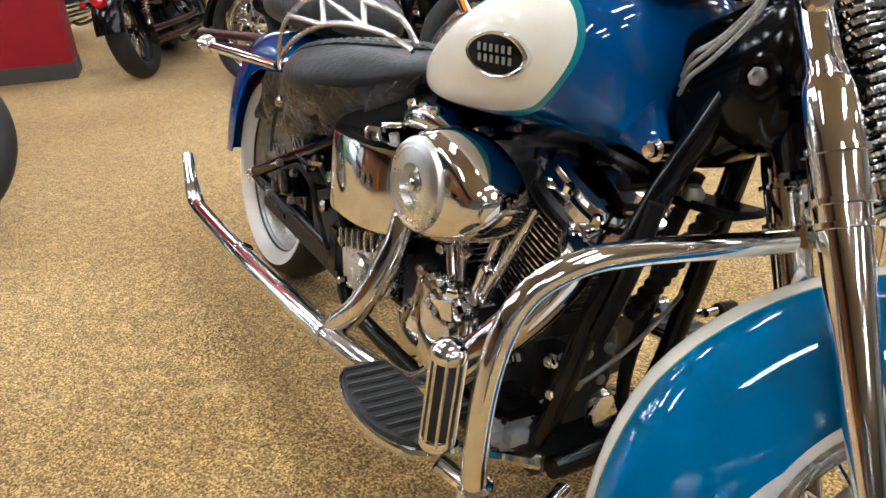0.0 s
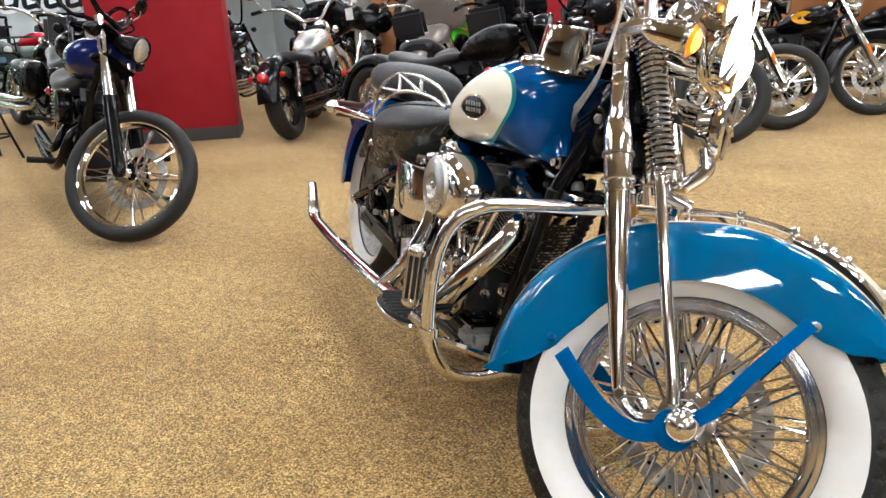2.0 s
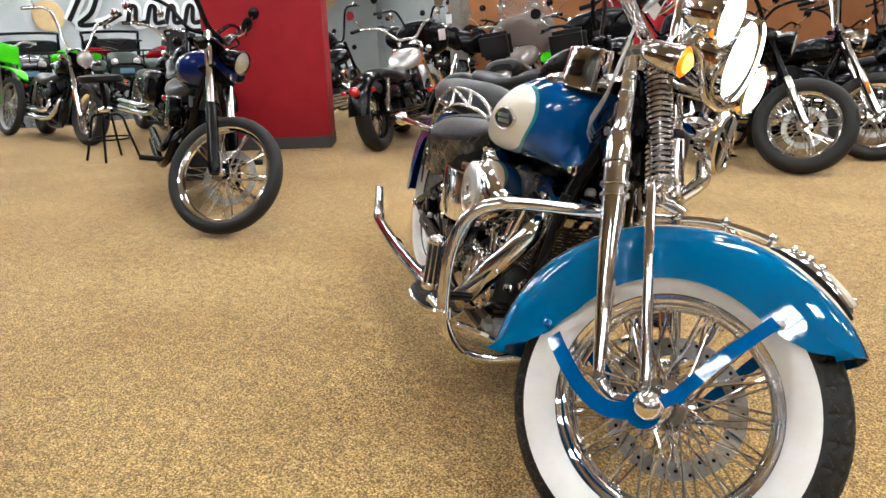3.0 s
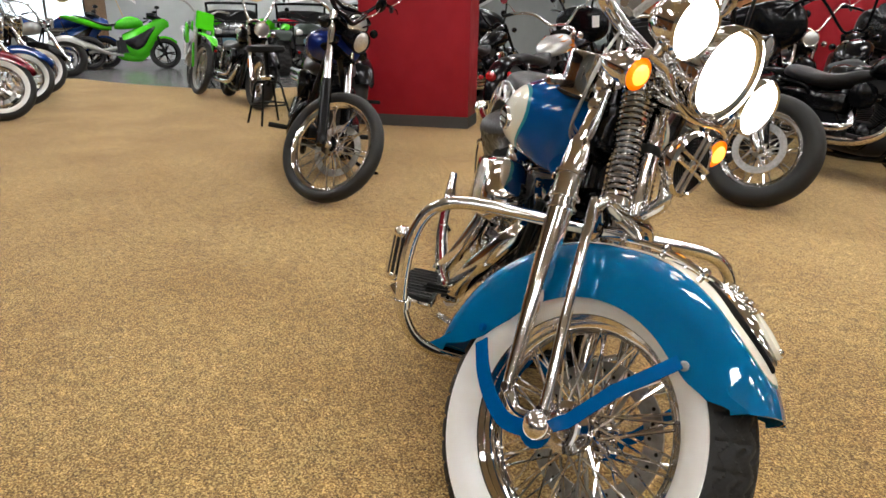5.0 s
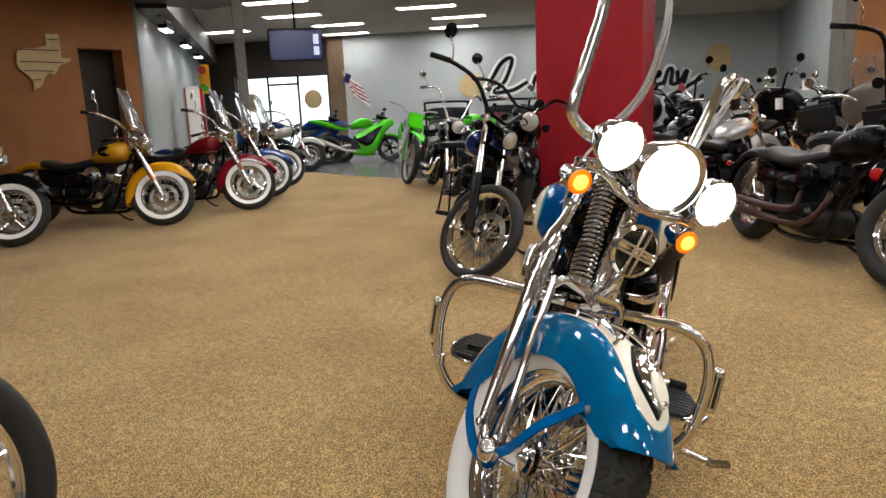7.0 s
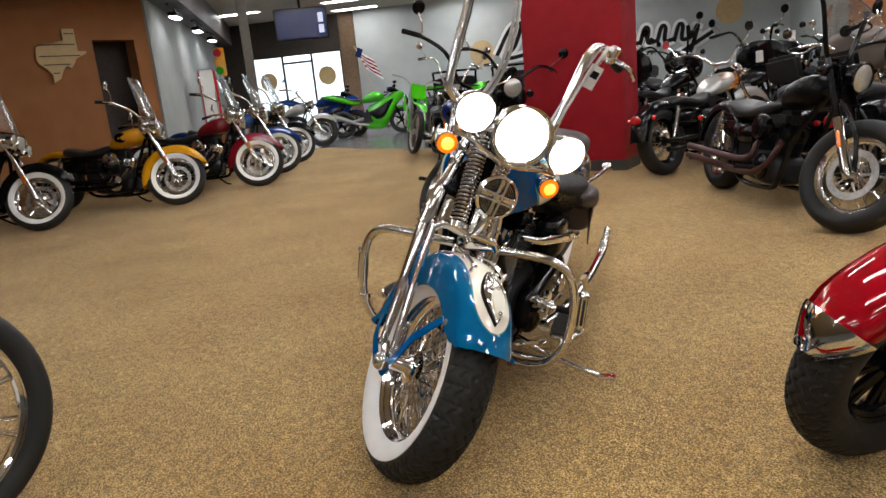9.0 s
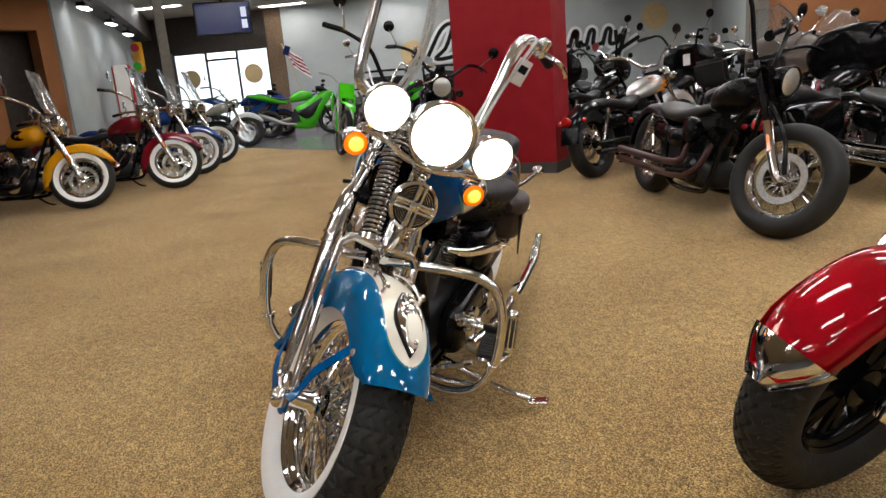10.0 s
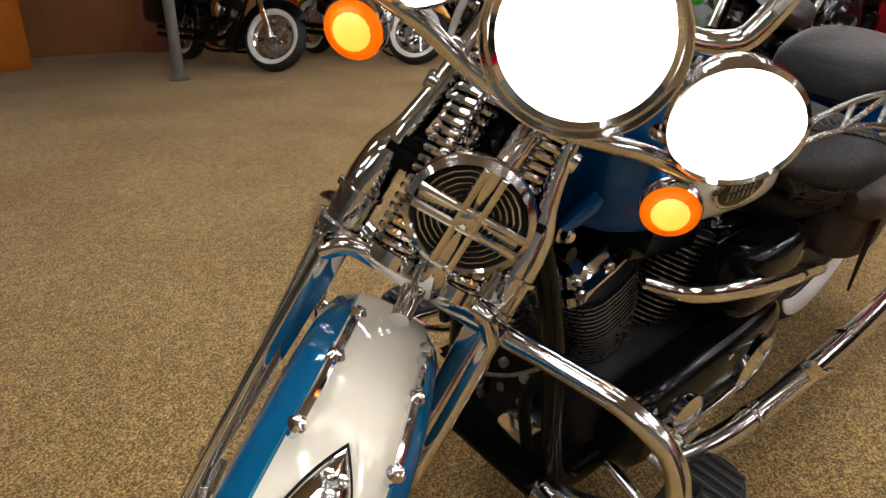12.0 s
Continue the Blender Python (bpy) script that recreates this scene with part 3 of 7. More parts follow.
def state_plaque():
    """Slatted wooden plaque in the outline of the state."""
    pts = [(0.02, 0.62), (0.20, 0.62), (0.20, 0.46), (0.36, 0.42), (0.52, 0.41), (0.60, 0.36), (0.62, 0.20), (0.60, 0.14), (0.50, 0.06), (0.44, -0.02), (0.45, -0.14), (0.34, -0.08), (0.28, 0.04), (0.22, 0.10), (0.16, 0.06), (0.12, 0.10), (0.06, 0.20), (-0.10, 0.27), (-0.10, 0.30), (0.02, 0.30)]
    m = Matrix.Translation(BC + BD * 1.05 + V(0.834, 0.552, 0) * 0.02 + V(0, 0, 1.66)) @ Matrix.Rotation(math.atan2(-0.834, 0.552) + math.pi, 4, "Z") @ Matrix.Rotation(radians(90), 4, "X") @ Matrix.Diagonal((-0.92, 0.92, 1, 1))
    t = thing("state_plaque", Matrix.Identity(4), "yellow pine slatted plaque shaped like a state map", "wall plaque")
    bm = bmesh.new()
    skin(bm, [[V(x, y, 0) for x, y in pts], [V(x, y, 0.025) for x, y in pts]])
    part("board", bm, PINE, t, m=m)
    g = bmesh.new()
    for y, x0, x1 in ((0.55, 0.04, 0.18), (0.40, 0.05, 0.56), (0.24, 0.0, 0.58), (0.12, 0.16, 0.54), (0.0, 0.34, 0.44)):
        rbox(((x0 + x1) / 2, y, 0.0265), (x1 - x0, 0.014, 0.004), 0.001, bm=g)
    part("groove", g, DARK_WOOD, t, m=m)


state_plaque()


def television():
    t = thing("television", pose(-11.1, 1.43, 2.28, 0, 0, 60 + 22), "black flat television with blue screen hung from the ceiling", "television")
    part("case", rbox((0, 0, 0), (0.92, 0.07, 0.54), 0.015), BLACK_MATT, t)
    part("screen", rbox((0, -0.038, 0), (0.86, 0.006, 0.48), 0.002), mat("blue_screen", (0.01, 0.02, 0.12), 0.15, 0, emit=(0.02, 0.04, 0.2), glow=0.05), t)
    glowing = mat("screen_white", (0.7, 0.75, 0.9), 0.3, 0, emit=(0.6, 0.7, 1.0), glow=0.6)
    for z, h in ((0.09, 0.16), (-0.10, 0.14)):
        part("screen_bar", rbox((0.34, -0.043, z), (0.09, 0.003, h), 0.001), glowing, t)
    part("mount", rod(V(0, 0.02, 0.2), V(0, 0.02, CEIL - 2.28), 0.022), BLACK_MATT, t)


television()


def traffic_light():
    t = thing("traffic_light", pose(-17.6, 0.10, 1.80, 0, 0, -96), "yellow traffic light ornament on the wall", "ornament")
    part("housing", rbox((0, 0, 0.3), (0.24, 0.14, 0.72), 0.02), YELLOW, t)
    for z, mt in ((0.52, RED_LENS), (0.30, YELLOW), (0.08, GREEN)):
        part("lens", lathe([(0.10, 0), (0.10, 0.10), (0.09, 0.10), (0.085, 0.02), (0, 0.02)], (0.04, 0.07, z), (0, 1, 0), 20), mt, t)


traffic_light()


def flag():
    t = thing("flag", Matrix.Translation(on_wall(2.15, 0.5, 1.25)) @ Matrix.Rotation(radians(60), 4, "Z"), "striped flag on a leaning pole", "flag")
    part("pole", rod(V(-0.3, 0, 1.0), V(0.42, 0, -1.22), 0.012), PINE, t)
    part("stand", lathe([(0.14, 0), (0.14, 0.02), (0.03, 0.06), (0.02, 0.12)], (0.42, 0, -1.25), (0, 0, 1), 20), DARK_WOOD, t)
    for k in range(9):
        bm = bmesh.new()
        skin(bm, [[V(-0.25 + 0.028 * k + 0.075 * i, 0.02 * math.sin(i * 1.3), 0.85 - 0.062 * k + j * 0.062 - 0.055 * i) for j in (0, 1)] + [V(-0.25 + 0.028 * k + 0.075 * i, 0.006 + 0.02 * math.sin(i * 1.3), 0.85 - 0.062 * k + j * 0.062 - 0.055 * i) for j in (1, 0)] for i in range(7)])
        part("stripe", bm, RED if k % 2 else PAPER, t)
    part("canton", rbox((-0.17, -0.03, 0.80), (0.16, 0.02, 0.24), 0.004, (0, 24, 0)), NAVY, t)


flag()


def vending(o, rz, c1, c2, label, w=0.5):
    t = thing("vending_machine", pose(*o, 0, 0, rz), label, "machine")
    part("case", rbox((0, 0, 0.85), (w + 0.08, 0.4, 1.7), 0.03), c1, t)
    part("door", rbox((-0.02, -0.21, 0.95), (w, 0.03, 1.5), 0.02), c2, t)
    part("handle", rod(V(w * 0.4, -0.24, 0.8), V(w * 0.4, -0.24, 1.3), 0.015), STEEL, t)
    return t


vending((-12.6, -0.30, 0), 95, paint("machine_red", (0.5, 0.02, 0.02)), PAPER, "white and red drinks machine beside the wall", 0.24)
vending((-5.9, -5.0, 0), 70, paint("machine_orange", (0.55, 0.16, 0.02)), YELLOW, "orange and yellow display cabinet")
single("service_counter", rbox((-8.2, -4.4, 0.48), (1.6, 0.6, 0.96), 0.02, (0, 0, 30)), mat("cherry_counter", (0.26, 0.07, 0.03), 0.45, 0, (0.2, 0.05, 0.02), 10, 0.1), "reddish wooden service counter", "counter")
single("wall_notice", merge(rbox((-2.6, 10.92, 1.9), (0.42, 0.03, 0.55), 0.006, (0, 0, 19.2))), PAPER, "framed notice on the terracotta wall", "notice")


# ---- the blue motorcycle ----
BIKE = pose(-1.2157, 1.1097, 0.0374, -11.097, 0, -39.66) @ Matrix.Scale(0.9382, 4)
RAKE_AXIS = V(-0.5226, 0.0062, 0.8525)
STEER = Matrix.Translation((0.3732, -1.012, 0.2127)) @ Matrix.Rotation(radians(42.94), 4, RAKE_AXIS)
CW = (1.618, 0.266)      # front axle in the bike's plane
R1 = 0.328


def mirrored(f):
    """Both sides: f(side) for the right (-1) and the left (1)."""
    for s in (-1, 1):
        f(s)


def main_bike():
    bike = thing("cruiser_motorcycle", BIKE, "teal blue and cream springer cruiser with lit headlamps on its stand", "motorcycle")

    # -- front wheel, mudguard and fork, all turned to the left --
    wheel(bike, "front_wheel", STEER @ pose(CW[0], 0, CW[1]), R1, 0.148, 0.214, True, 60, disc=1, each=True, hubw=0.20, tread=True)

    CROWN = 0.370      # radius of the mudguard's crown

    def crown(t):
        return CROWN + 0.026 * min(1, max(0, (t - 112) / 50))

    def skirt(t):
        if t < 66:
            return float(np.interp(t, [43, 48, 56, 66], [0.335, 0.285, 0.258, 0.247]))
        return float(np.interp(t, [66, 160, 176, 185, 189, 192], [0.247, 0.244, 0.262, 0.300, 0.340, 0.380]))
    fender = part("front_fender", fender_mesh(CW, crown, 0.088, skirt, 43, 192, 60), BLUE, bike, m=STEER)

    def band(h0, h1, lift, t0, t1):
        """A painted band along the crown of the mudguard, rounded at its front end."""
        rings = []
        for i in range(49):
            t = t0 + (t1 - t0) * (i / 48) ** 1.8
            k = min(1, max(0.02, (t - t0) / 16))
            hw = (h0 + (h1 - h0) * min(1, max(0, (t - 75) / 60))) * math.sqrt(1 - (1 - k) ** 2)
            a = math.radians(t)
            ring = []
            for j in range(9):
                y = -hw + 2 * hw * j / 8
                q = abs(y) / 0.088
                r = crown(t) - 0.009 * (q / 0.62) ** 2 * (1 if q < 0.62 else 1.15) + lift
                ring.append(V(CW[0] + r * math.cos(a), y, CW[1] + r * math.sin(a)))
            rings.append(ring + [p + V(0, 0, -0.002) for p in ring[::-1]])
        return skin(bmesh.new(), rings)
    part("pinstripe", band(0.059, 0.053, 0.0006, 51.3, 191), TEAL, fender, m=STEER)
    part("cream_band", band(0.056, 0.050, 0.0016, 52, 191), CREAM, fender, "cream band along the crown", m=STEER)

    def polar(t, r, y=0.0):
        a = math.radians(t)
        return V(CW[0] + r * math.cos(a), y, CW[1] + r * math.sin(a))
    for s in (-1, 1):
        pts = [polar(t, CROWN + 0.011, s * y) for t, y in ((112, 0.045), (104, 0.046), (98, 0.047), (90, 0.049), (84, 0.051))]
        rail = part("fender_rail", tube(pts, 0.0055, 8), CHROME, fender, "chrome trim rail with ball studs", m=STEER)
        for t, y in ((112, 0.045), (98, 0.047), (84, 0.051)):
            part("stud", lathe([(0, -0.012), (0.006, -0.012), (0.005, 0), (0.009, 0.003), (0.010, 0.009), (0.006, 0.015), (0, 0.017)], polar(t, CROWN + 0.007, s * y), polar(t, 1, 0) - polar(t, 0, 0), 12), CHROME, fender, m=STEER)
    # pointed oval chrome crest on the crown with an ivory inlay
    def vesica(sc, h, n=36):
        out = []
        for j in range(n):
            u = math.cos(2 * math.pi * j / n)
            v = (1 - abs(u) ** 1.7) * (1 if j <= n / 2 else -1)
            out.append(polar(70.2 + 15.5 * sc * u, CROWN + 0.003 + h, 0.037 * sc * v))
        return out
    crest = part("fender_crest", skin(bmesh.new(), [vesica(q, h) for q, h in ((1.0, -0.008), (1.0, 0.004), (0.95, 0.006))]), BLACK_MATT, fender, "dark rim of the pointed oval crest", m=STEER)
    part("crest_dome", skin(bmesh.new(), [vesica(q, h) for q, h in ((0.93, 0.003), (0.91, 0.010), (0.78, 0.016), (0.55, 0.021), (0.25, 0.024), (0.02, 0.025))]), CHROME, crest, "domed chrome crest", m=STEER)
    part("inlay", skin(bmesh.new(), [[polar(65.4 + 8.0 * q * math.cos(w), CROWN + 0.003 + h, 0.0205 * q * math.sin(w)) for w in [2 * math.pi * j / 24 for j in range(24)]] for q, h in ((1, 0.016), (0.96, 0.0235), (0.5, 0.0255), (0.05, 0.026))]), CREAM, crest, "ivory inlay", m=STEER)
    for t, y in ((74, 0.013), (76.5, 0.0), (74, -0.013), (70, 0.018), (70, -0.018), (79, 0.006), (79, -0.007), (59, 0.0)):
        part("bead", lathe([(0.0065, -0.006), (0.007, 0), (0.005, 0.005), (0, 0.007)], polar(t, CROWN + 0.026, y), polar(t, 1, 0) - polar(t, 0, 0), 10), CHROME, crest, m=STEER)

    def straps(s):
        y = s * 0.128
        rear = spline([V(1.378, y * 0.86, 0.284), V(1.437, y, 0.250), V(1.492, y, 0.222), V(1.551, y, 0.213), V(1.612, y, 0.242)], 5)
        front = [V(1.612, y, 0.242), V(1.655, y, 0.300), V(1.692, y, 0.395), V(1.739, y * 0.75, 0.502)]
        for name_path, wd in ((rear, 0.016), (front, 0.0125)):
            rings = []
            for i, p in enumerate(name_path):
                d = (name_path[min(i + 1, len(name_path) - 1)] - name_path[max(i - 1, 0)]).normalized()
                nrm = V(-d.z, 0, d.x)
                rings.append([p + nrm * wd + V(0, 0.002, 0), p + nrm * wd - V(0, 0.002, 0), p - nrm * wd - V(0, 0.002, 0), p - nrm * wd + V(0, 0.002, 0)])
            part("fender_strut", skin(bmesh.new(), rings), STRAP_BLUE, fender, "flat blue mudguard strut", m=STEER)
        part("bolt", lathe([(0.009, -0.004), (0.009, 0.003), (0.005, 0.006), (0, 0.006)], (1.746, s * 0.089, 0.500), (0, s, 0), 10), STEEL, fender, m=STEER)
        part("bolt", lathe([(0.009, -0.004), (0.009, 0.003), (0.005, 0.006), (0, 0.006)], (1.345, s * 0.089, 0.30), (0, s, 0), 10), STRAP_BLUE, fender, m=STEER)
        part("strut_plate", lathe([(0.012, 0), (0.034, 0.0), (0.036, 0.003), (0.034, 0.006), (0.012, 0.006)], (1.612, s * 0.126, 0.246), (0, s, 0), 24), STRAP_BLUE, fender, m=STEER)
        part("axle_cap", lathe([(0.026, 0), (0.028, 0.014), (0.028, 0.020), (0.024, 0.028), (0.015, 0.036), (0.006, 0.040), (0, 0.041)], (1.622, s * 0.134, 0.260), (0, s, 0), 24), CHROME, bike, "polished chrome axle nut cover", m=STEER)
        part("hub_flange", lathe([(0.040, 0), (0.050, 0.003), (0.050, 0.009), (0.036, 0.012), (0.026, 0.026), (0.022, 0.085)], (1.618, s * 0.048, CW[1]), (0, s, 0), 28), CHROME, bike, m=STEER)
        # rigid rear leg: slim at the axle, swelling, with a ringed sleeve
        leg = part("fork_leg", tube([V(1.508, s * 0.122, 0.255), V(1.487, s * 0.121, 0.30), V(1.425, s * 0.118, 0.44), V(1.375, s * 0.115, 0.555), V(1.338, s * 0.113, 0.640), V(1.316, s * 0.110, 0.690), V(1.300, s * 0.106, 0.725), V(1.288, s * 0.098, 0.755), V(1.262, s * 0.085, 0.815), V(1.222, s * 0.072, 0.905)],
                                     [0.011, 0.013, 0.020, 0.0245, 0.027, 0.028, 0.0255, 0.019, 0.017, 0.017], 18, 4), CHROME, bike, m=STEER)
        d = V(-0.4, 0, 0.916)
        for z, rr in ((0.60, 0.0315), (0.622, 0.0325), (0.668, 0.032)):
            x = 1.338 + (0.640 - z) * 0.437
            part("ring", lathe([(0.026, -0.004), (rr, -0.003), (rr, 0.003), (0.026, 0.004)], (x, s * 0.113, z), d, 24), CHROME, leg, m=STEER)
        for o in ((1.245, s * 0.088, 0.858), (1.262, s * 0.092, 0.815)):
            part("clamp_bolt", lathe([(0.015, -0.02), (0.015, 0.012), (0.010, 0.016), (0, 0.016)], o, (0, s, 0), 14), CHROME, bike, m=STEER)
        part("spring_leg", tube([V(1.597, s * 0.116, 0.275), V(1.578, s * 0.118, 0.32), V(1.50, s * 0.119, 0.478), V(1.425, s * 0.115, 0.632), V(1.418, s * 0.113, 0.650)], [0.013, 0.0115, 0.011, 0.011, 0.013], 14, 4), CHROME, bike, m=STEER)
        part("rocker", tube([V(1.500, s * 0.112, 0.258), V(1.545, s * 0.106, 0.236), V(1.60, s * 0.104, 0.258), V(1.628, s * 0.102, 0.258)], [0.015, 0.011, 0.014, 0.013], 12, 4), CHROME, bike, m=STEER)
        for o in ((1.508, s * 0.130, 0.262), (1.597, s * 0.122, 0.275)):
            part("rocker_bolt", lathe([(0.013, -0.006), (0.013, 0.004), (0.009, 0.009), (0, 0.009)], o, (0, s, 0), 6), CHROME, bike, m=STEER)
        # coil springs on their rods
        a, b = V(1.405, s * 0.042, 0.668), V(1.258, s * 0.042, 0.945)
        fr = axis_frame(a, b - a)
        L = (b - a).length
        coil = [fr @ V(0.027 * math.cos(t), 0.027 * math.sin(t), L * 0.94 * t / (2 * math.pi * 23)) for t in [2 * math.pi * 23 * k / 276 for k in range(277)]]
        spring = part("spring", tube(coil, 0.0050, 7, 1), CHROME, bike, "tightly coiled chrome spring", m=STEER)
        part("spring_rod", rod(a, b + (b - a) * 0.05, 0.012), CHROME, spring, m=STEER)
        part("spring_cup", lathe([(0.012, -0.012), (0.034, -0.010), (0.034, 0.006), (0.012, 0.010)], a, b - a, 20), CHROME, spring, m=STEER)
        part("spring_cap", lathe([(0.034, -0.008), (0.034, 0.004), (0.024, 0.020), (0.012, 0.030), (0, 0.032)], b, b - a, 20), CHROME, spring, m=STEER)
    mirrored(straps)

    # yokes and spring bridge
    part("lower_yoke", merge(rbox((1.30, 0, 0.735), (0.07, 0.22, 0.040), 0.014, (0, -24, 0)), rod(V(1.29, -0.1, 0.74), V(1.29, 0.1, 0.74), 0.024)), BLACK, bike, m=STEER)
    part("spring_bridge", merge(tube([V(1.424, -0.116, 0.636), V(1.420, -0.090, 0.660), V(1.412, -0.045, 0.658), V(1.41, 0, 0.655), V(1.412, 0.045, 0.658), V(1.420, 0.090, 0.660), V(1.424, 0.116, 0.636)], [0.012, 0.012, 0.016, 0.018, 0.016, 0.012, 0.012], 12),
                                rod(V(1.41, 0, 0.65), V(1.47, 0, 0.640), 0.016, 0.012)), CHROME, bike, m=STEER)
    part("upper_yoke", merge(rbox((1.228, 0, 0.925), (0.085, 0.19, 0.030), 0.012, (0, -24, 0)), rod(V(1.235, -0.05, 0.89), V(1.225, -0.05, 0.96), 0.017), rod(V(1.235, 0.05, 0.89), V(1.225, 0.05, 0.96), 0.017)), CHROME, bike, m=STEER)
    shock = part("shock_absorber", lathe([(0.010, 0), (0.017, 0.004), (0.019, 0.02), (0.021, 0.03), (0.021, 0.15), (0.016, 0.154), (0.016, 0.25), (0.010, 0.26)], (1.430, 0.004, 0.664), (-0.46, 0.09, 0.88), 18), CHROME, bike, m=STEER)
    part("shock_boot", lathe([(0.020, 0.135), (0.0225, 0.14), (0.0225, 0.155), (0.020, 0.16)], (1.430, 0.004, 0.664), (-0.46, 0.09, 0.88), 18), BLACK_MATT, shock, m=STEER)
    part("steering_stem", rod(V(1.335, 0, 0.66), V(1.215, 0, 0.95), 0.024, seg=16), BLACK, bike, m=STEER)

    # horn with a slotted chrome grille
    ho, hd = V(1.462, 0.002, 0.808), V(0.96, 0.0, 0.12)
    horn = part("horn", lathe([(0.0, -0.045), (0.034, -0.044), (0.045, -0.020), (0.064, -0.012), (0.068, 0.0), (0.067, 0.008), (0.060, 0.013), (0.056, 0.008), (0, 0.006)], ho, hd, 36), CHROME, bike, "round chrome horn with slotted grille", m=STEER)
    fr = axis_frame(ho, hd)
    for r in (0.016, 0.0225, 0.029, 0.0355, 0.042, 0.0485, 0.055):
        for a0 in (0.15, math.pi / 2 + 0.15, math.pi + 0.15, 1.5 * math.pi + 0.15):
            part("slot", tube([fr @ V(r * math.cos(a0 + k * 0.318), r * math.sin(a0 + k * 0.318), 0.0082) for k in range(5)], 0.0025, 6, 1), BLACK_MATT, horn, m=STEER)
    bm = bmesh.new()
    for a in (0.0, math.pi / 2):
        d = V(math.cos(a), math.sin(a), 0)
        for off in (-0.010, 0.010):
            e = V(-d.y, d.x, 0) * off
            rod(fr @ (d * -0.058 + e + V(0, 0, 0.013)), fr @ (d * 0.058 + e + V(0, 0, 0.013)), 0.0048, seg=8, bm=bm)
    merge(bm, lathe([(0.014, 0.004), (0.014, 0.014), (0.008, 0.018), (0, 0.019)], ho, hd, 16))
    part("grille_cross", bm, CHROME, horn, m=STEER)
    part("horn_stem", tube([V(1.45, 0, 0.76), V(1.465, 0.005, 0.72), V(1.44, 0.012, 0.68)], 0.016, 12), CHROME, bike, m=STEER)

    # headlamp, two spot lamps, turn signals on a curved bar
    def lamp_unit(name, o, r, depth, lens_mat, label, d=(1, 0, -0.03)):
        u = part(name, lathe([(0, -depth), (r * 0.35, -depth * 0.97), (r * 0.7, -depth * 0.75), (r * 0.95, -depth * 0.3), (r * 1.0, 0), (r * 1.07, 0.004), (r * 1.08, 0.014), (r * 1.0, 0.020), (r * 0.93, 0.016), (r * 0.93, 0.004), (0, 0.004)], o, d, 40), CHROME, bike, label, m=STEER)
        part("lens", lathe([(r * 0.935, 0.006), (r * 0.93, 0.015), (r * 0.7, 0.024), (r * 0.35, 0.030), (0, 0.032)], o, d, 36), lens_mat, u, "glowing lens", m=STEER)
        return u
    lamp_unit("headlamp", V(1.395, 0.008, 0.998), 0.086, 0.13, LENS, "large round chrome headlamp, lit")
    part("visor", lathe([(0.0905, -0.01), (0.094, 0.0), (0.094, 0.028), (0.0925, 0.028), (0.0905, 0.0)], V(1.395, 0.008, 0.998), (1, 0, -0.03), 40, closed=True), CHROME, bike, m=STEER)
    for s in (-1, 1):
        lamp_unit("spot_lamp", V(1.405, s * 0.165, 1.003), 0.058, 0.085, LENS, "round chrome spot lamp, lit")
        sig = lamp_unit("turn_signal", V(1.368, s * 0.187, 0.884), 0.031, 0.075, AMBER, "chrome bullet turn signal with lit amber lens")
        part("bulb", lathe([(0.022, 0.021), (0.018, 0.0285), (0.010, 0.033), (0, 0.0345)], V(1.368, s * 0.187, 0.884), (1, 0, -0.03), 16), BULB, sig, "bright bulb", m=STEER)
        part("signal_stalk", tube([V(1.345, s * 0.187, 0.895), V(1.335, s * 0.175, 0.925), V(1.345, s * 0.13, 0.935)], 0.008, 8), CHROME, bike, m=STEER)
        part("lamp_stem", rod(V(1.375, s * 0.165, 0.93), V(1.38, s * 0.165, 0.955), 0.011), CHROME, bike, m=STEER)
    part("lamp_bar", tube([V(1.375, -0.185, 0.925), V(1.385, -0.13, 0.925), V(1.385, -0.06, 0.905), V(1.385, 0, 0.898), V(1.385, 0.06, 0.905), V(1.385, 0.13, 0.925), V(1.375, 0.185, 0.925)], 0.010, 12), CHROME, bike, "curved chrome lamp bar", m=STEER)
    part("lamp_bracket", tube([V(1.385, 0, 0.90), V(1.33, 0, 0.90), V(1.28, 0, 0.91)], 0.014), CHROME, bike, m=STEER)

    # tall handlebar
    bar = part("handlebar", tube([V(0.97, -0.40, 1.40), V(1.045, -0.33, 1.405), V(1.085, -0.27, 1.38), V(1.11, -0.235, 1.27), V(1.17, -0.205, 1.06), V(1.185, -0.18, 1.005), V(1.20, -0.10, 0.985), V(1.205, 0, 0.982), V(1.20, 0.10, 0.985), V(1.185, 0.18, 1.005), V(1.17, 0.205, 1.06), V(1.10, 0.225, 1.27), V(1.075, 0.245, 1.325), V(1.02, 0.30, 1.345), V(0.93, 0.40, 1.335)], 0.0155, 14, 5), CHROME, bike, "tall chrome ape-hanger handlebar", m=STEER)
    for s, a, b in ((-1, V(0.97, -0.40, 1.40), V(0.87, -0.47, 1.385)), (1, V(0.93, 0.40, 1.335), V(0.85, 0.49, 1.32))):
        part("grip", rod(a, b, 0.019, seg=14), BLACK_MATT, bar, m=STEER)
        part("control_clamp", merge(lathe([(0.018, -0.02), (0.027, -0.014), (0.027, 0.014), (0.018, 0.02)], a + (b - a) * -0.25, b - a, 18), lathe([(0, -0.02), (0.02, -0.018), (0.022, 0.012), (0.012, 0.02), (0, 0.022)], a + (b - a) * -0.3 + V(0.02, 0, 0.018), (0, 0, 1), 14)), CHROME, bar, m=STEER)
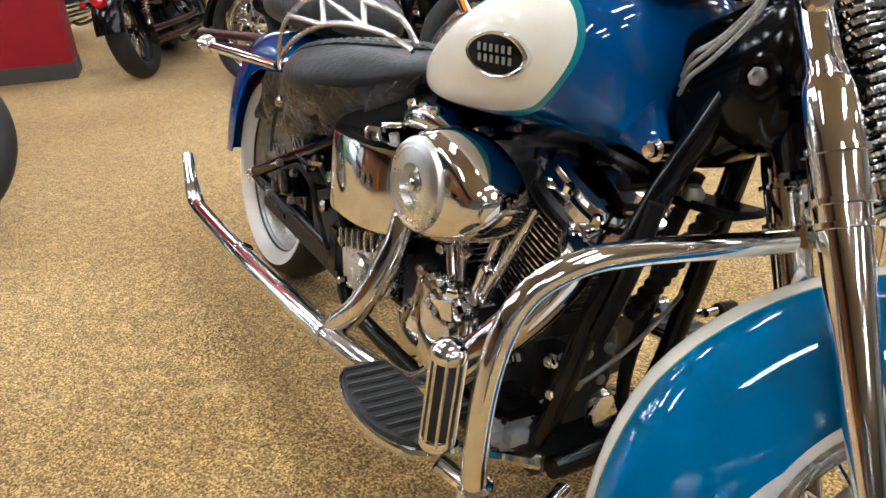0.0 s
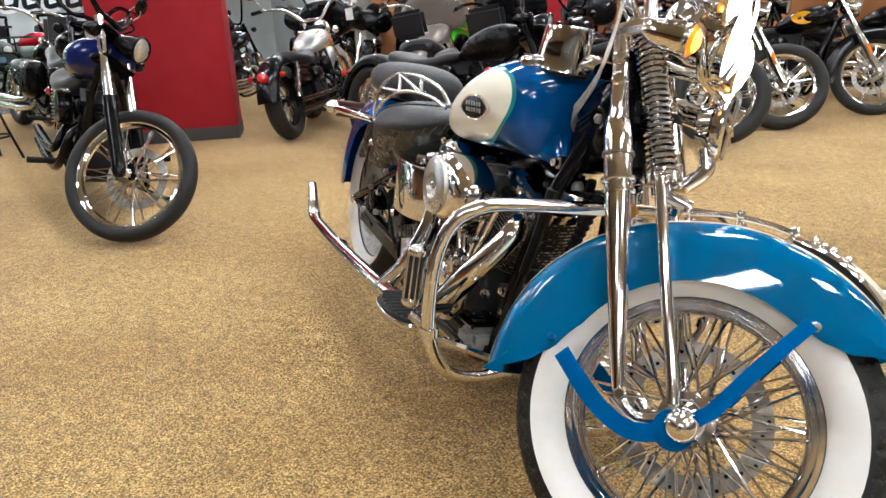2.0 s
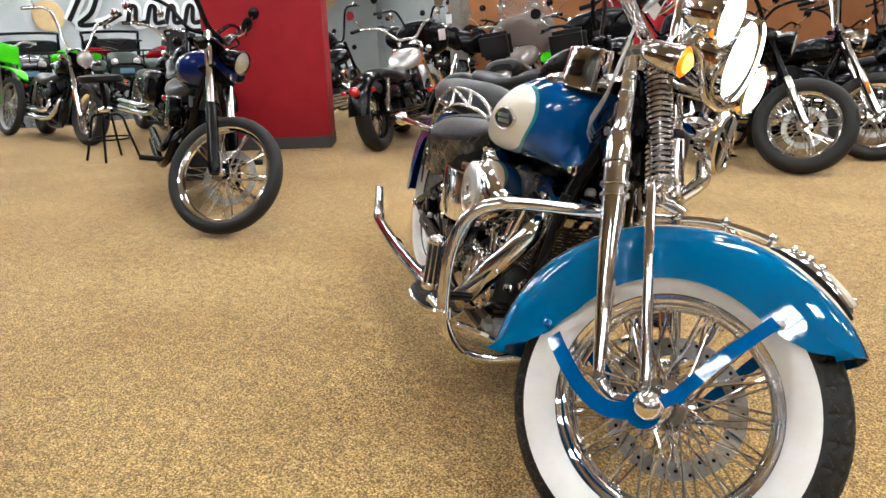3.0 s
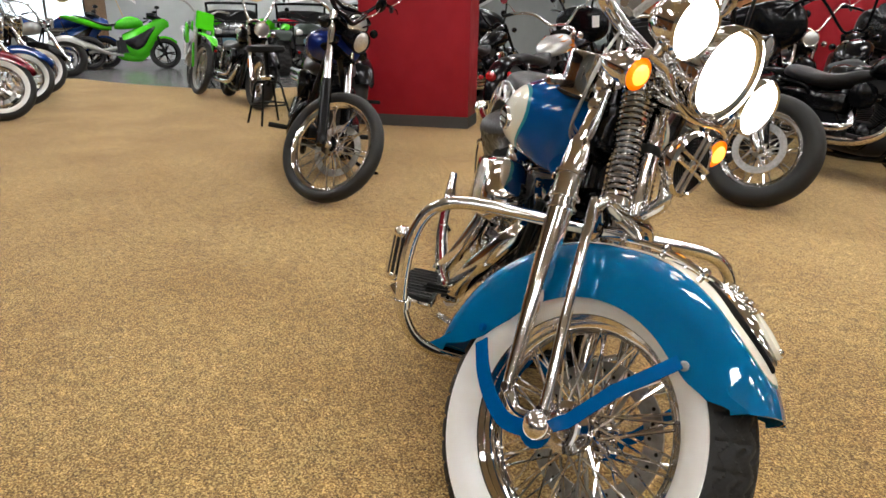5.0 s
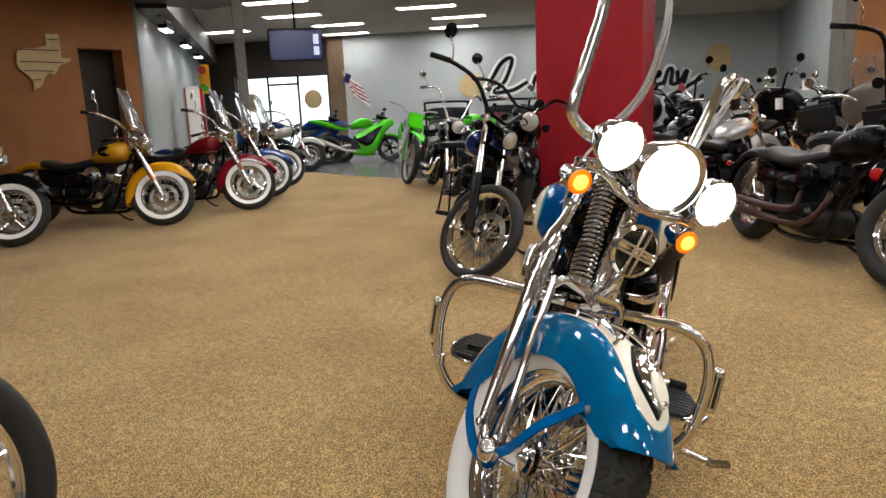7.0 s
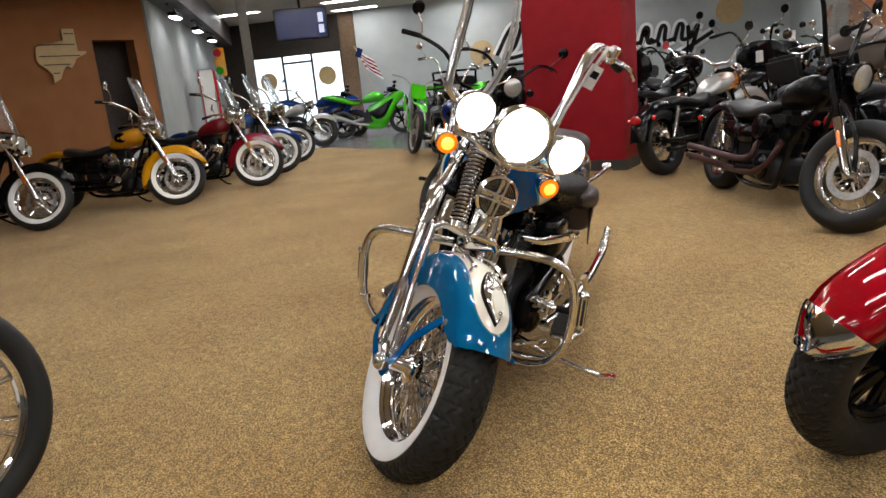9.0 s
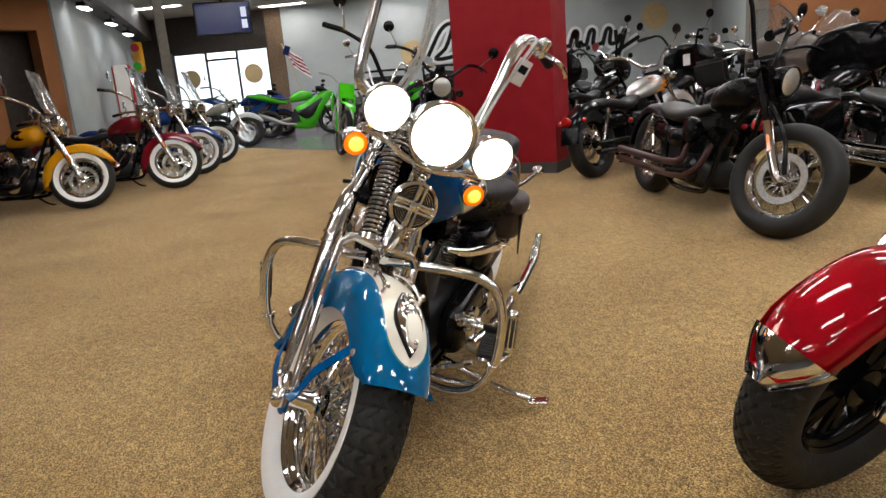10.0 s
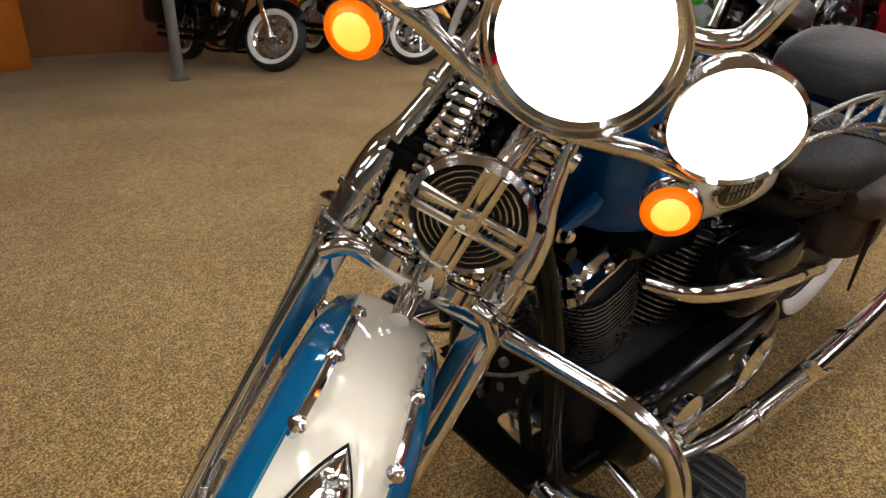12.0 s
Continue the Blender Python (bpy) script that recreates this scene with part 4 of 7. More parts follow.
        part("lever", tube([a + V(0.02, s * 0.0, 0.0), a + V(0.055, s * 0.05, -0.005), a + V(0.0, s * 0.12, -0.02), a + V(-0.05, s * 0.155, -0.025)], [0.009, 0.009, 0.007, 0.009], 8), CHROME, bar, "chrome hand lever", m=STEER)
    for k, (dy, dx) in enumerate(((0.0, 0.0), (0.018, -0.01))):
        part("cable", tube([V(1.08 + dx, -0.26 + dy, 1.40), V(1.17 + dx, -0.19 + dy, 1.42), V(1.24 + dx, -0.14 + dy, 1.32), V(1.26 + dx, -0.10 + dy, 1.15), V(1.20 + dx, -0.09 + dy, 1.02)], 0.0055, 7), CABLE, bar, "pale braided cable", m=STEER)
        part("cable", tube([V(0.99 + dx, 0.33 - dy, 1.355), V(1.07 + dx, 0.29 - dy, 1.34), V(1.13 + dx, 0.24 - dy, 1.20), V(1.19 + dx, 0.20 - dy, 1.06)], 0.0055, 7), CABLE, bar, m=STEER)
    # pale cables sweeping from under the tank past the neck, up to the bar
    for a0, a1, a2, top_z in ((0.000, 0.000, 0.000, 0.0), (0.014, 0.006, 0.004, -0.008), (-0.014, -0.013, -0.008, 0.006)):
        part("cable", tube([V(1.185, -0.030, 0.735 + a0), V(1.222, -0.066, 0.764 + a0), V(1.265, -0.082, 0.794 + a1), V(1.305, -0.082, 0.842 + a2), V(1.318, -0.075, 0.90 + top_z), V(1.305, -0.055, 0.965), V(1.275, -0.03, 1.01)], 0.0032, 8), CABLE, bike, "pale sheathed control cable")

    for o, rz in ((V(1.02, -0.40, 1.30), 20), (V(1.0, 0.33, 1.245), -10)):
        tag = part("price_tag", rbox(o, (0.003, 0.050, 0.085), 0.001, (0, 4, rz)), PAPER, bar, "white hanging price tag", m=STEER)
        part("tag_string", rod(o + V(0, 0, 0.04), o + V(0, 0.01, 0.10), 0.0012, seg=5), PAPER, tag, m=STEER)
        part("tag_print", rbox(o + V(0.003, 0, 0.01), (0.002, 0.034, 0.026), 0.0005, (0, 4, rz)), BLACK_MATT, tag, m=STEER)
    # chrome instrument cover behind the yoke
    def oval(k, rx, ry, z, n=44):
        return [V(1.112 + 0.016 * k + rx * math.cos(q), -0.052 + ry * math.sin(q), z - 0.010 * math.cos(q) * (1 - k)) for q in [2 * math.pi * j / n for j in range(n)]]
    cup = part("instrument_cover", skin(bmesh.new(), [oval(k, r * 1.28, r, z) for k, r, z in ((0, 0.058, 0.856), (0.1, 0.055, 0.866), (0.5, 0.052, 0.90), (0.9, 0.051, 0.942), (1, 0.049, 0.946), (1, 0.045, 0.945), (0.9, 0.044, 0.930))]), CHROME, bike, "curved mirror-chrome cup behind the handlebar")
    part("gasket", tube(oval(0, 0.0765, 0.060, 0.852, 32), 0.0045, 8, 1, True), BLACK_MATT, cup)

    # -- tank --
    st = [(0.722, 0, 0.672, 0.060, 0.022), (0.755, 0, 0.684, 0.135, 0.046), (0.82, 0, 0.708, 0.180, 0.074), (0.91, 0, 0.737, 0.203, 0.100), (1.00, 0, 0.757, 0.208, 0.116), (1.070, 0, 0.762, 0.200, 0.119), (1.122, 0, 0.757, 0.180, 0.115), (1.150, 0, 0.752, 0.156, 0.106), (1.167, 0, 0.748, 0.122, 0.091), (1.175, 0, 0.745, 0.080, 0.064)]
    tank = part("fuel_tank", loft_x(st, 48, 2.5, 6), TANK_BLUE, bike, "glossy teal blue tank with cream side panels")
    cols = [spline([(s[0], s[k], 0) for s in st], 6) for k in (2, 3, 4)]

    def side_y(x, z):
        zc, w, h = [float(np.interp(x, [p.x for p in c], [p.y for p in c])) for c in cols]
        q = min(0.999, abs(z - zc) / h)
        return w * (1 - q ** 2.5) ** (1 / 2.5)

    outline = spline([(0.758, 0, 0.676), (0.82, 0, 0.657), (0.91, 0, 0.657), (1.00, 0, 0.668), (1.078, 0, 0.690), (1.122, 0, 0.732), (1.132, 0, 0.784), (1.10, 0, 0.826), (1.03, 0, 0.836), (0.94, 0, 0.803), (0.85, 0, 0.745), (0.79, 0, 0.702)], 6, True)

    def panel(s, grow, lift):
        c = V(0.98, 0, 0.742)
        rings = []
        for k in range(1, 11):
            f = k / 10
            ring = []
            for p in outline:
                d = p - c
                g = (d.length + grow) / d.length
                x, z = c.x + d.x * f * g, c.z + d.z * f * g
                ring.append(V(x, s * (side_y(x, z) + lift), z))
            rings.append(ring)
        return skin(bmesh.new(), rings, caps=True)
    for s in (-1, 1):
        part("pinstripe", panel(s, 0.007, 0.0012), TEAL, tank, "fine teal outline")
        part("tank_panel", panel(s, 0.0, 0.0024), CREAM, tank, "cream teardrop side panel")
        oy = s * side_y(1.023, 0.746)
        tilt = V(-(side_y(1.043, 0.746) - side_y(1.003, 0.746)) / 0.04, s, -(side_y(1.023, 0.766) - side_y(1.023, 0.726)) / 0.04)
        fr = axis_frame((1.023, oy, 0.746), tilt)
        ex = (fr.to_3x3().inverted() @ V(1, 0, 0)).normalized()
        ang = math.atan2(ex.y, ex.x)
        fr = fr @ Matrix.Rotation(ang, 4, "Z")
        b = part("tank_badge", skin(bmesh.new(), [[fr @ V(0.062 * sc * math.cos(a), 0.030 * sc * math.sin(a) * (1 - 0.2 * abs(math.cos(a)) ** 3), h) for a in [2 * math.pi * j / 32 for j in range(32)]] for sc, h in ((1, -0.008), (1, 0.005), (0.95, 0.007), (0.90, 0.006))]), CHROME, tank, "oval chrome and black emblem")
        part("badge_face", skin(bmesh.new(), [[fr @ V(0.056 * sc * math.cos(a), 0.026 * sc * math.sin(a) * (1 - 0.2 * abs(math.cos(a)) ** 3), h) for a in [2 * math.pi * j / 32 for j in range(32)]] for sc, h in ((1, 0.003), (0.97, 0.0062), (0.5, 0.007), (0.1, 0.0072))]), BLACK, b)
        for yy, x0, x1 in ((0.008, -0.030, 0.030), (-0.006, -0.028, 0.032)):
            for k in range(6):
                xx = x0 + (x1 - x0) * k / 5
                part("emblem_bar", rbox((xx, yy, 0.0074), (0.006, 0.010, 0.0014), 0.0005), STEEL, b, m=fr)
        part("tank_tab", tube([V(1.150, s * 0.075, 0.70), V(1.180, s * 0.066, 0.672), V(1.196, s * 0.060, 0.656)], [0.040, 0.028, 0.018], 14, 4, flat=0.5), TANK_BLUE, tank)
        part("tank_bolt", lathe([(0.016, -0.02), (0.016, -0.002), (0.011, 0.0), (0.011, 0.010), (0.007, 0.013), (0, 0.013)], (1.198, s * 0.072, 0.656), (0, s, 0), 10), CHROME, tank)
    for s in (-1, 1):
        part("filler_cap", lathe([(0.034, -0.01), (0.036, 0.004), (0.034, 0.012), (0.026, 0.017), (0, 0.019)], (1.085, s * 0.105, 0.862), (0, s * 0.25, 1), 28), CHROME, tank, "flat round chrome filler cap")
    part("dash_console", loft_x([(0.80, 0, 0.745, 0.02, 0.01), (0.90, 0, 0.800, 0.036, 0.025), (1.03, 0, 0.858, 0.048, 0.028), (1.14, 0, 0.872, 0.050, 0.025), (1.22, 0, 0.862, 0.035, 0.018)], 20, 2.2), CHROME, tank)

    # -- seat, pillion pad and rail --
    seat_st = [(0.195, 0, 0.612, 0.10, 0.020), (0.225, 0, 0.616, 0.185, 0.056), (0.31, 0, 0.624, 0.224, 0.084), (0.42, 0, 0.630, 0.230, 0.090), (0.53, 0, 0.638, 0.210, 0.082), (0.63, 0, 0.654, 0.170, 0.064), (0.71, 0, 0.682, 0.122, 0.040), (0.775, 0, 0.692, 0.082, 0.030), (0.81, 0, 0.694, 0.05, 0.014)]
    seat = part("seat", loft_x(seat_st, 40, 2.15, 6), LEATHER, bike, "low black leather solo saddle with tooled feather pattern")

    def seat_top(x, y):
        zc, hw, hh = [float(np.interp(x, [q[0] for q in seat_st], [q[k] for q in seat_st])) for k in (2, 3, 4)]
        return zc + hh * max(0.0, 1 - min(1, abs(y) / hw) ** 2.15) ** (1 / 2.15)

    # two curled feathers pressed into the leather: a quill and its barbs
    for s in (-1, 1):
        quill = [V(0.30 + 0.34 * k / 10, s * (0.165 - 0.115 * (k / 10) ** 1.5), 0) for k in range(11)]
        for p in quill:
            p.z = seat_top(p.x, p.y) + 0.0015
        part("tooled_feather", tube(quill, [0.0045] * 9 + [0.003, 0.002], 6, 2), LEATHER, seat)
        for k in range(14):
            p = quill[0].lerp(quill[-1], k / 14)
            p.y = s * (0.165 - 0.115 * (k / 14) ** 1.5)
            for side in (-1, 1):
                barb = []
                for j in range(5):
                    u = j / 4
                    x, y = p.x - 0.050 * u - 0.012 * u * u, p.y + s * side * (0.034 * math.sin(u * 1.9)) * (1 - 0.25 * k / 14)
                    barb.append(V(x, y, seat_top(x, y) + 0.0012))
                part("feather_barb", tube(barb, [0.0060, 0.0056, 0.0050, 0.0040, 0.0015], 6, 2), LEATHER, seat)
    part("seat_pan", loft_x([(0.12, 0, 0.545, 0.10, 0.03), (0.2, 0, 0.55, 0.175, 0.06), (0.40, 0, 0.56, 0.185, 0.06), (0.60, 0, 0.585, 0.165, 0.055), (0.74, 0, 0.63, 0.11, 0.04)], 24, 2.6), BLACK_MATT, seat)
    # leather valance draped from the saddle's edge, in uneven folds
    hi_edge = spline([(0.00, 0.150, 0.585), (0.12, 0.186, 0.598), (0.23, 0.203, 0.612), (0.42, 0.222, 0.618), (0.58, 0.206, 0.632), (0.66, 0.172, 0.655), (0.72, 0.132, 0.678)], 8)
    lo_edge = spline([(-0.10, 0.122, 0.446), (0.007, 0.140, 0.448), (0.143, 0.150, 0.454), (0.342, 0.156, 0.489), (0.496, 0.150, 0.540), (0.62, 0.130, 0.584), (0.70, 0.108, 0.640)], 8)
    for s in (-1, 1):
        rings = []
        for i, (a, b) in enumerate(zip(hi_edge, lo_edge)):
            u = i / (len(hi_edge) - 1)
            ring = []
            for j in range(11):
                v = j / 10
                p = a.lerp(b, v)
                fold = 0.013 * v * math.sin(u * 31 + 2.2 * v) + 0.008 * math.sin(u * 17 - 6 * v + 1) * v + 0.010 * math.sin(math.pi * v) + 0.004 * math.sin(u * 70 + 9 * v)
                ring.append(V(p.x, s * (p.y + fold), p.z + 0.006 * math.sin(u * 40) * v))
            rings.append(ring + [V(p.x, p.y - s * 0.005, p.z) for p in ring[::-1]])
        part("seat_skirt", skin(bmesh.new(), rings), CRUMPLED, seat, "crumpled black leather valance")
    for s in (-1, 1):
        part("concho", lathe([(0.014, 0), (0.013, 0.006), (0.006, 0.010), (0, 0.011)], (0.262, s * 0.212, 0.552), (0, s, 0.2), 14), CHROME, seat)
        part("thong", tube([V(0.262, s * 0.216, 0.548), V(0.235, s * 0.214, 0.505), V(0.20, s * 0.205, 0.455), V(0.185, s * 0.20, 0.42)], [0.004, 0.005, 0.005, 0.003], 6, 4, flat=0.5), LEATHER, seat)
    part("pillion_pad", loft_x([(-0.125, 0, 0.752, 0.09, 0.028), (-0.095, 0, 0.758, 0.132, 0.055), (0.0, 0, 0.762, 0.150, 0.066), (0.12, 0, 0.756, 0.147, 0.064), (0.20, 0, 0.742, 0.128, 0.052), (0.228, 0, 0.732, 0.09, 0.026)], 30, 2.8, 4), LEATHER, bike, "thick black leather pillion pad")
    hi = [V(0.226, -0.20, 0.617), V(0.215, -0.20, 0.653), V(0.242, -0.20, 0.722), V(0.339, -0.19, 0.778), V(0.46, -0.18, 0.793), V(0.586, -0.17, 0.787), V(0.68, -0.158, 0.767), V(0.708, -0.14, 0.729)]
    lo = [V(0.228, -0.20, 0.650), V(0.30, -0.20, 0.692), V(0.413, -0.198, 0.728), V(0.52, -0.188, 0.744), V(0.642, -0.168, 0.739), V(0.71, -0.148, 0.718)]
    for s in (-1, 1):
        f = Matrix.Diagonal((1, -s, 1, 1))
        rail = part("seat_rail", merge(tube([f @ p for p in hi], 0.0058, 8), tube([f @ p for p in lo], 0.0058, 8)), LACED, bike, "laced chrome saddle rail")
        zz = bmesh.new()
        hp, lp = spline(hi[1:-1], 4), spline(lo[1:], 4)
        for i, j in ((5, 5), (10, 5), (10, 10), (15, 10)):
            rod(f @ hp[min(i, len(hp) - 1)], f @ lp[min(j, len(lp) - 1)], 0.0055, seg=8, bm=zz)
        part("lacing", zz, LACED, rail)

    # -- rear wheel, mudguard, lamps --
    # chrome rim toned down to dull steel for the shade under the mudguard
    wheel(bike, "rear_wheel", pose(-0.148, 0, 0.272), 0.312, 0.150, 0.226, True, 40, disc=-1, hubw=0.16, rim_mat=STEEL)
    part("rear_fender", fender_mesh((-0.08, 0.310), 0.385, 0.125, lambda t: float(np.interp(t, [22, 60, 150, 176, 184], [0.33, 0.275, 0.262, 0.265, 0.285])), 22, 184, 48), TANK_BLUE, bike, "deep teal blue rear mudguard")
    for s in (-1, 1):
        part("fender_bracket", tube([V(0.28, s * 0.118, 0.60), V(0.12, s * 0.118, 0.625), V(-0.05, s * 0.118, 0.60)], [0.016, 0.018, 0.012], 8, flat=0.5), CHROME, bike)
        part("rear_signal_bar", tube([V(0.19, s * 0.195, 0.622), V(0.02, s * 0.205, 0.620), V(-0.30, s * 0.205, 0.612)], [0.010, 0.012, 0.014], 10), CHROME, bike)
        sig = part("rear_turn_signal", lathe([(0, -0.04), (0.016, -0.036), (0.026, -0.018), (0.030, 0.0), (0.031, 0.008), (0.026, 0.010), (0, 0.010)], (-0.340, s * 0.205, 0.611), (-1, 0, 0), 20), CHROME, bike, "chrome bullet rear signal")
        part("lens", lathe([(0.026, 0.008), (0.022, 0.016), (0.010, 0.021), (0, 0.022)], (-0.340, s * 0.205, 0.611), (-1, 0, 0), 20), AMBER_OFF, sig)
    part("tail_lamp", lathe([(0.045, -0.01), (0.048, 0.02), (0.036, 0.038), (0, 0.044)], (-0.415, 0, 0.49), (-0.93, 0, 0.35), 24), RED_LENS, bike, "red tail lamp")
    part("swing_arm", merge(rod(V(-0.148, -0.11, 0.272), V(0.62, -0.12, 0.22), 0.018), rod(V(-0.148, 0.11, 0.272), V(0.62, 0.12, 0.22), 0.018), rod(V(-0.15, -0.12, 0.28), V(0.52, -0.13, 0.54), 0.017), rod(V(-0.15, 0.12, 0.28), V(0.52, 0.13, 0.54), 0.016)), BLACK, bike)
    for s in (-1, 1):
        part("rear_axle_nut", lathe([(0.020, 0), (0.020, 0.014), (0.012, 0.020), (0, 0.020)], (-0.148, s * 0.125, 0.272), (0, s, 0), 12), CHROME, bike)
    part("brake_line", tube([V(0.25, -0.12, 0.38), V(0.34, -0.14, 0.42), V(0.44, -0.15, 0.38), V(0.55, -0.16, 0.30)], 0.006, 6), BLACK_MATT, bike)

    # -- frame --
    fr_bm = bmesh.new()
    for s in (-1, 1):
        tube([V(1.262, s * 0.035, 0.74), V(1.225, s * 0.075, 0.60), V(1.185, s * 0.105, 0.42), V(1.150, s * 0.115, 0.24), V(1.10, s * 0.12, 0.150), V(0.98, s * 0.12, 0.128), V(0.60, s * 0.12, 0.128), V(0.48, s * 0.125, 0.17), V(0.47, s * 0.13, 0.36), V(0.50, s * 0.12, 0.54)], 0.018, 12, 5, bm=fr_bm)
    tube([V(1.25, 0, 0.82), V(1.0, 0, 0.70), V(0.7, 0, 0.60), V(0.5, 0, 0.54)], 0.026, 12, bm=fr_bm)
    rod(V(0.5, -0.13, 0.54), V(0.5, 0.13, 0.54), 0.018, bm=fr_bm)
    rod(V(1.17, -0.11, 0.16), V(1.17, 0.11, 0.16), 0.018, bm=fr_bm)
    part("frame", fr_bm, BLACK, bike, "gloss black tubular frame")
    part("neck_gusset", loft_x([(1.165, 0, 0.715, 0.020, 0.03), (1.19, 0, 0.700, 0.040, 0.055), (1.24, 0, 0.695, 0.045, 0.055), (1.29, 0, 0.720, 0.040, 0.05)], 18, 3.2), BLACK, bike)
    # black box added so that no carpet shows through below the tank
    part("dark_filler", rbox((0.955, 0.04, 0.60), (0.20, 0.15, 0.085), 0.02, (0, -12, 0)), BLACK, bike, "black filler box added to darken the gap under the tank")
    neck = part("steering_head", merge(rod(V(1.368, 0, 0.668), V(1.275, 0.02, 0.872), 0.040, seg=22), loft_x([(1.17, 0, 0.735, 0.020, 0.03), (1.21, 0, 0.745, 0.040, 0.060), (1.27, 0, 0.758, 0.056, 0.085), (1.32, 0, 0.765, 0.060, 0.090), (1.345, 0, 0.765, 0.045, 0.070)], 22, 2.8)), BLACK, bike)
    for s in (-1, 1):
        part("neck_boss", lathe([(0.026, -0.02), (0.026, 0.004), (0.022, 0.007), (0.016, 0.006), (0.014, 0.001), (0, 0.001)], (1.310, s * 0.058, 0.765), (0.1, s, 0), 20), BLACK, neck)
        part("neck_bolt", lathe([(0.011, -0.004), (0.011, 0.005), (0.006, 0.006), (0.005, 0.002), (0, 0.002)], (1.310, s * 0.061, 0.765), (0.1, s, 0), 6), STEEL, neck)
    part("coil_spring_boot", tube([V(1.245, -0.10, 0.60), V(1.235, -0.11, 0.50), V(1.21, -0.115, 0.40)], 0.012, 8), BLACK_MATT, bike, "black corrugated hose")

    # -- engine --
    def cylinder(base, d, n=19):
        base, d = Vector(base), Vector(d).normalized()
        f = axis_frame(base, d)
        ex = (f.to_3x3().inverted() @ V(0, 1, 0)).normalized()
        f = f @ Matrix.Rotation(math.atan2(ex.y, ex.x), 4, "Z")
        cyl = part("cylinder", lathe([(0.052, 0), (0.052, 0.15), (0, 0.15)], base, d, 24), ENGINE, bike, "black finned cylinder")
        for k in range(n):
            z = 0.008 + 0.0105 * k
            w = 0.070 + 0.014 * min(1, k / 10)
            part("fin", skin(bmesh.new(), [[f @ V(x, y, z + h) for x, y in ell(w + 0.018, w, 24, 3.2)] for h in (0, 0.0038)]), ENGINE, cyl)
            part("fin_edge", skin(bmesh.new(), [[f @ V(x * q, y * q, z + h) for x, y in ell(w + 0.018, w, 24, 3.2)] for q, h in ((0.97, 0.0008), (1.012, 0.0011), (1.012, 0.0027), (0.97, 0.0030))]), FIN_EDGE, cyl)
        head = part("cylinder_head", skin(bmesh.new(), [[f @ V(x, y, z) for x, y in ell(0.098 * q, 0.088 * q, 24, 3.0)] for q, z in ((0.8, 0.145), (0.82, 0.165), (0.85, 0.200), (0.98, 0.204), (0.98, 0.212))]), ENGINE, bike)
        part("rocker_cover", skin(bmesh.new(), [[f @ V(x, y, z) for x, y in ell(0.086 * q, 0.096 * q, 28, 4.0)] for q, z in ((1, 0.211), (1.0, 0.232), (1.06, 0.234), (1.06, 0.240), (0.97, 0.242))]), CHROME, bike, "stepped chrome rocker cover")
        part("rocker_lid", skin(bmesh.new(), [[f @ V(x, y, z) for x, y in ell(0.074 * q, 0.082 * q, 28, 4.0)] for q, z in ((1, 0.241), (1, 0.252), (0.88, 0.260), (0.2, 0.262))]), CHROME, bike)
        for yy in (-0.07, 0.0, 0.07):
            for xx in (-0.082, 0.082):
                part("head_bolt", lathe([(0.009, 0), (0.009, 0.014), (0.005, 0.017), (0, 0.017)], f @ V(xx, yy, 0.238), d, 8), CHROME, head)
    cylinder((0.975, 0, 0.345), (0.40, 0, 0.92))
    cylinder((0.840, 0, 0.345), (-0.40, 0, 0.92))
    part("crankcase", loft_x([(0.68, 0, 0.27, 0.09, 0.08), (0.72, 0, 0.265, 0.12, 0.105), (0.82, 0, 0.265, 0.135, 0.115), (0.95, 0, 0.262, 0.135, 0.118), (1.05, 0, 0.255, 0.12, 0.095), (1.09, 0, 0.25, 0.08, 0.06)], 28, 3.0), ENGINE, bike, "black engine case")
    gear = part("cam_cover", merge(lathe([(0.096, 0), (0.096, 0.018), (0.090, 0.026), (0.076, 0.030), (0.070, 0.044), (0.044, 0.052), (0, 0.054)], (0.888, -0.128, 0.270), (0, -1, 0), 12), lathe([(0.052, 0), (0.052, 0.040), (0.044, 0.052), (0.020, 0.058), (0, 0.058)], (0.838, -0.128, 0.246), (0, -1, 0), 10), rbox((0.925, -0.150, 0.325), (0.085, 0.05, 0.055), 0.012, (0, -14, 0)), rbox((0.862, -0.150, 0.335), (0.060, 0.05, 0.050), 0.012, (0, 16, 0))), CHROME, bike, "faceted chrome cam cover")
    for k in range(9):
        a = 2 * math.pi * k / 9 + 0.2
        part("cover_screw", lathe([(0.0085, 0), (0.0085, 0.008), (0.004, 0.010), (0, 0.009)], (0.888 + 0.086 * math.cos(a), -0.152, 0.270 + 0.086 * math.sin(a)), (0, -1, 0), 8), CHROME, gear)
    for x, z in ((0.84, 0.362), (0.885, 0.362), (0.905, 0.358), (0.958, 0.345)):
        part("tappet_screw", lathe([(0.011, -0.01), (0.011, 0.008), (0.006, 0.013), (0, 0.013)], (x, -0.165, z), (0, -0.5, 0.85), 8), CHROME, gear)
    for x0, x1 in ((0.965, 1.035), (0.945, 0.985), (0.905, 0.865), (0.885, 0.815)):
        part("pushrod_tube", tube([V(x0, -0.125, 0.345), V(x0 + (x1 - x0) * 0.5, -0.118, 0.43), V(x1, -0.10, 0.53)], [0.012, 0.010, 0.012], 10), CHROME, bike)
    for x in (0.955, 0.895):
        part("tappet_block", rbox((x, -0.125, 0.345), (0.055, 0.05, 0.035), 0.008, (0, 12 if x > 0.92 else -12, 0)), CHROME, bike)
    ac = []
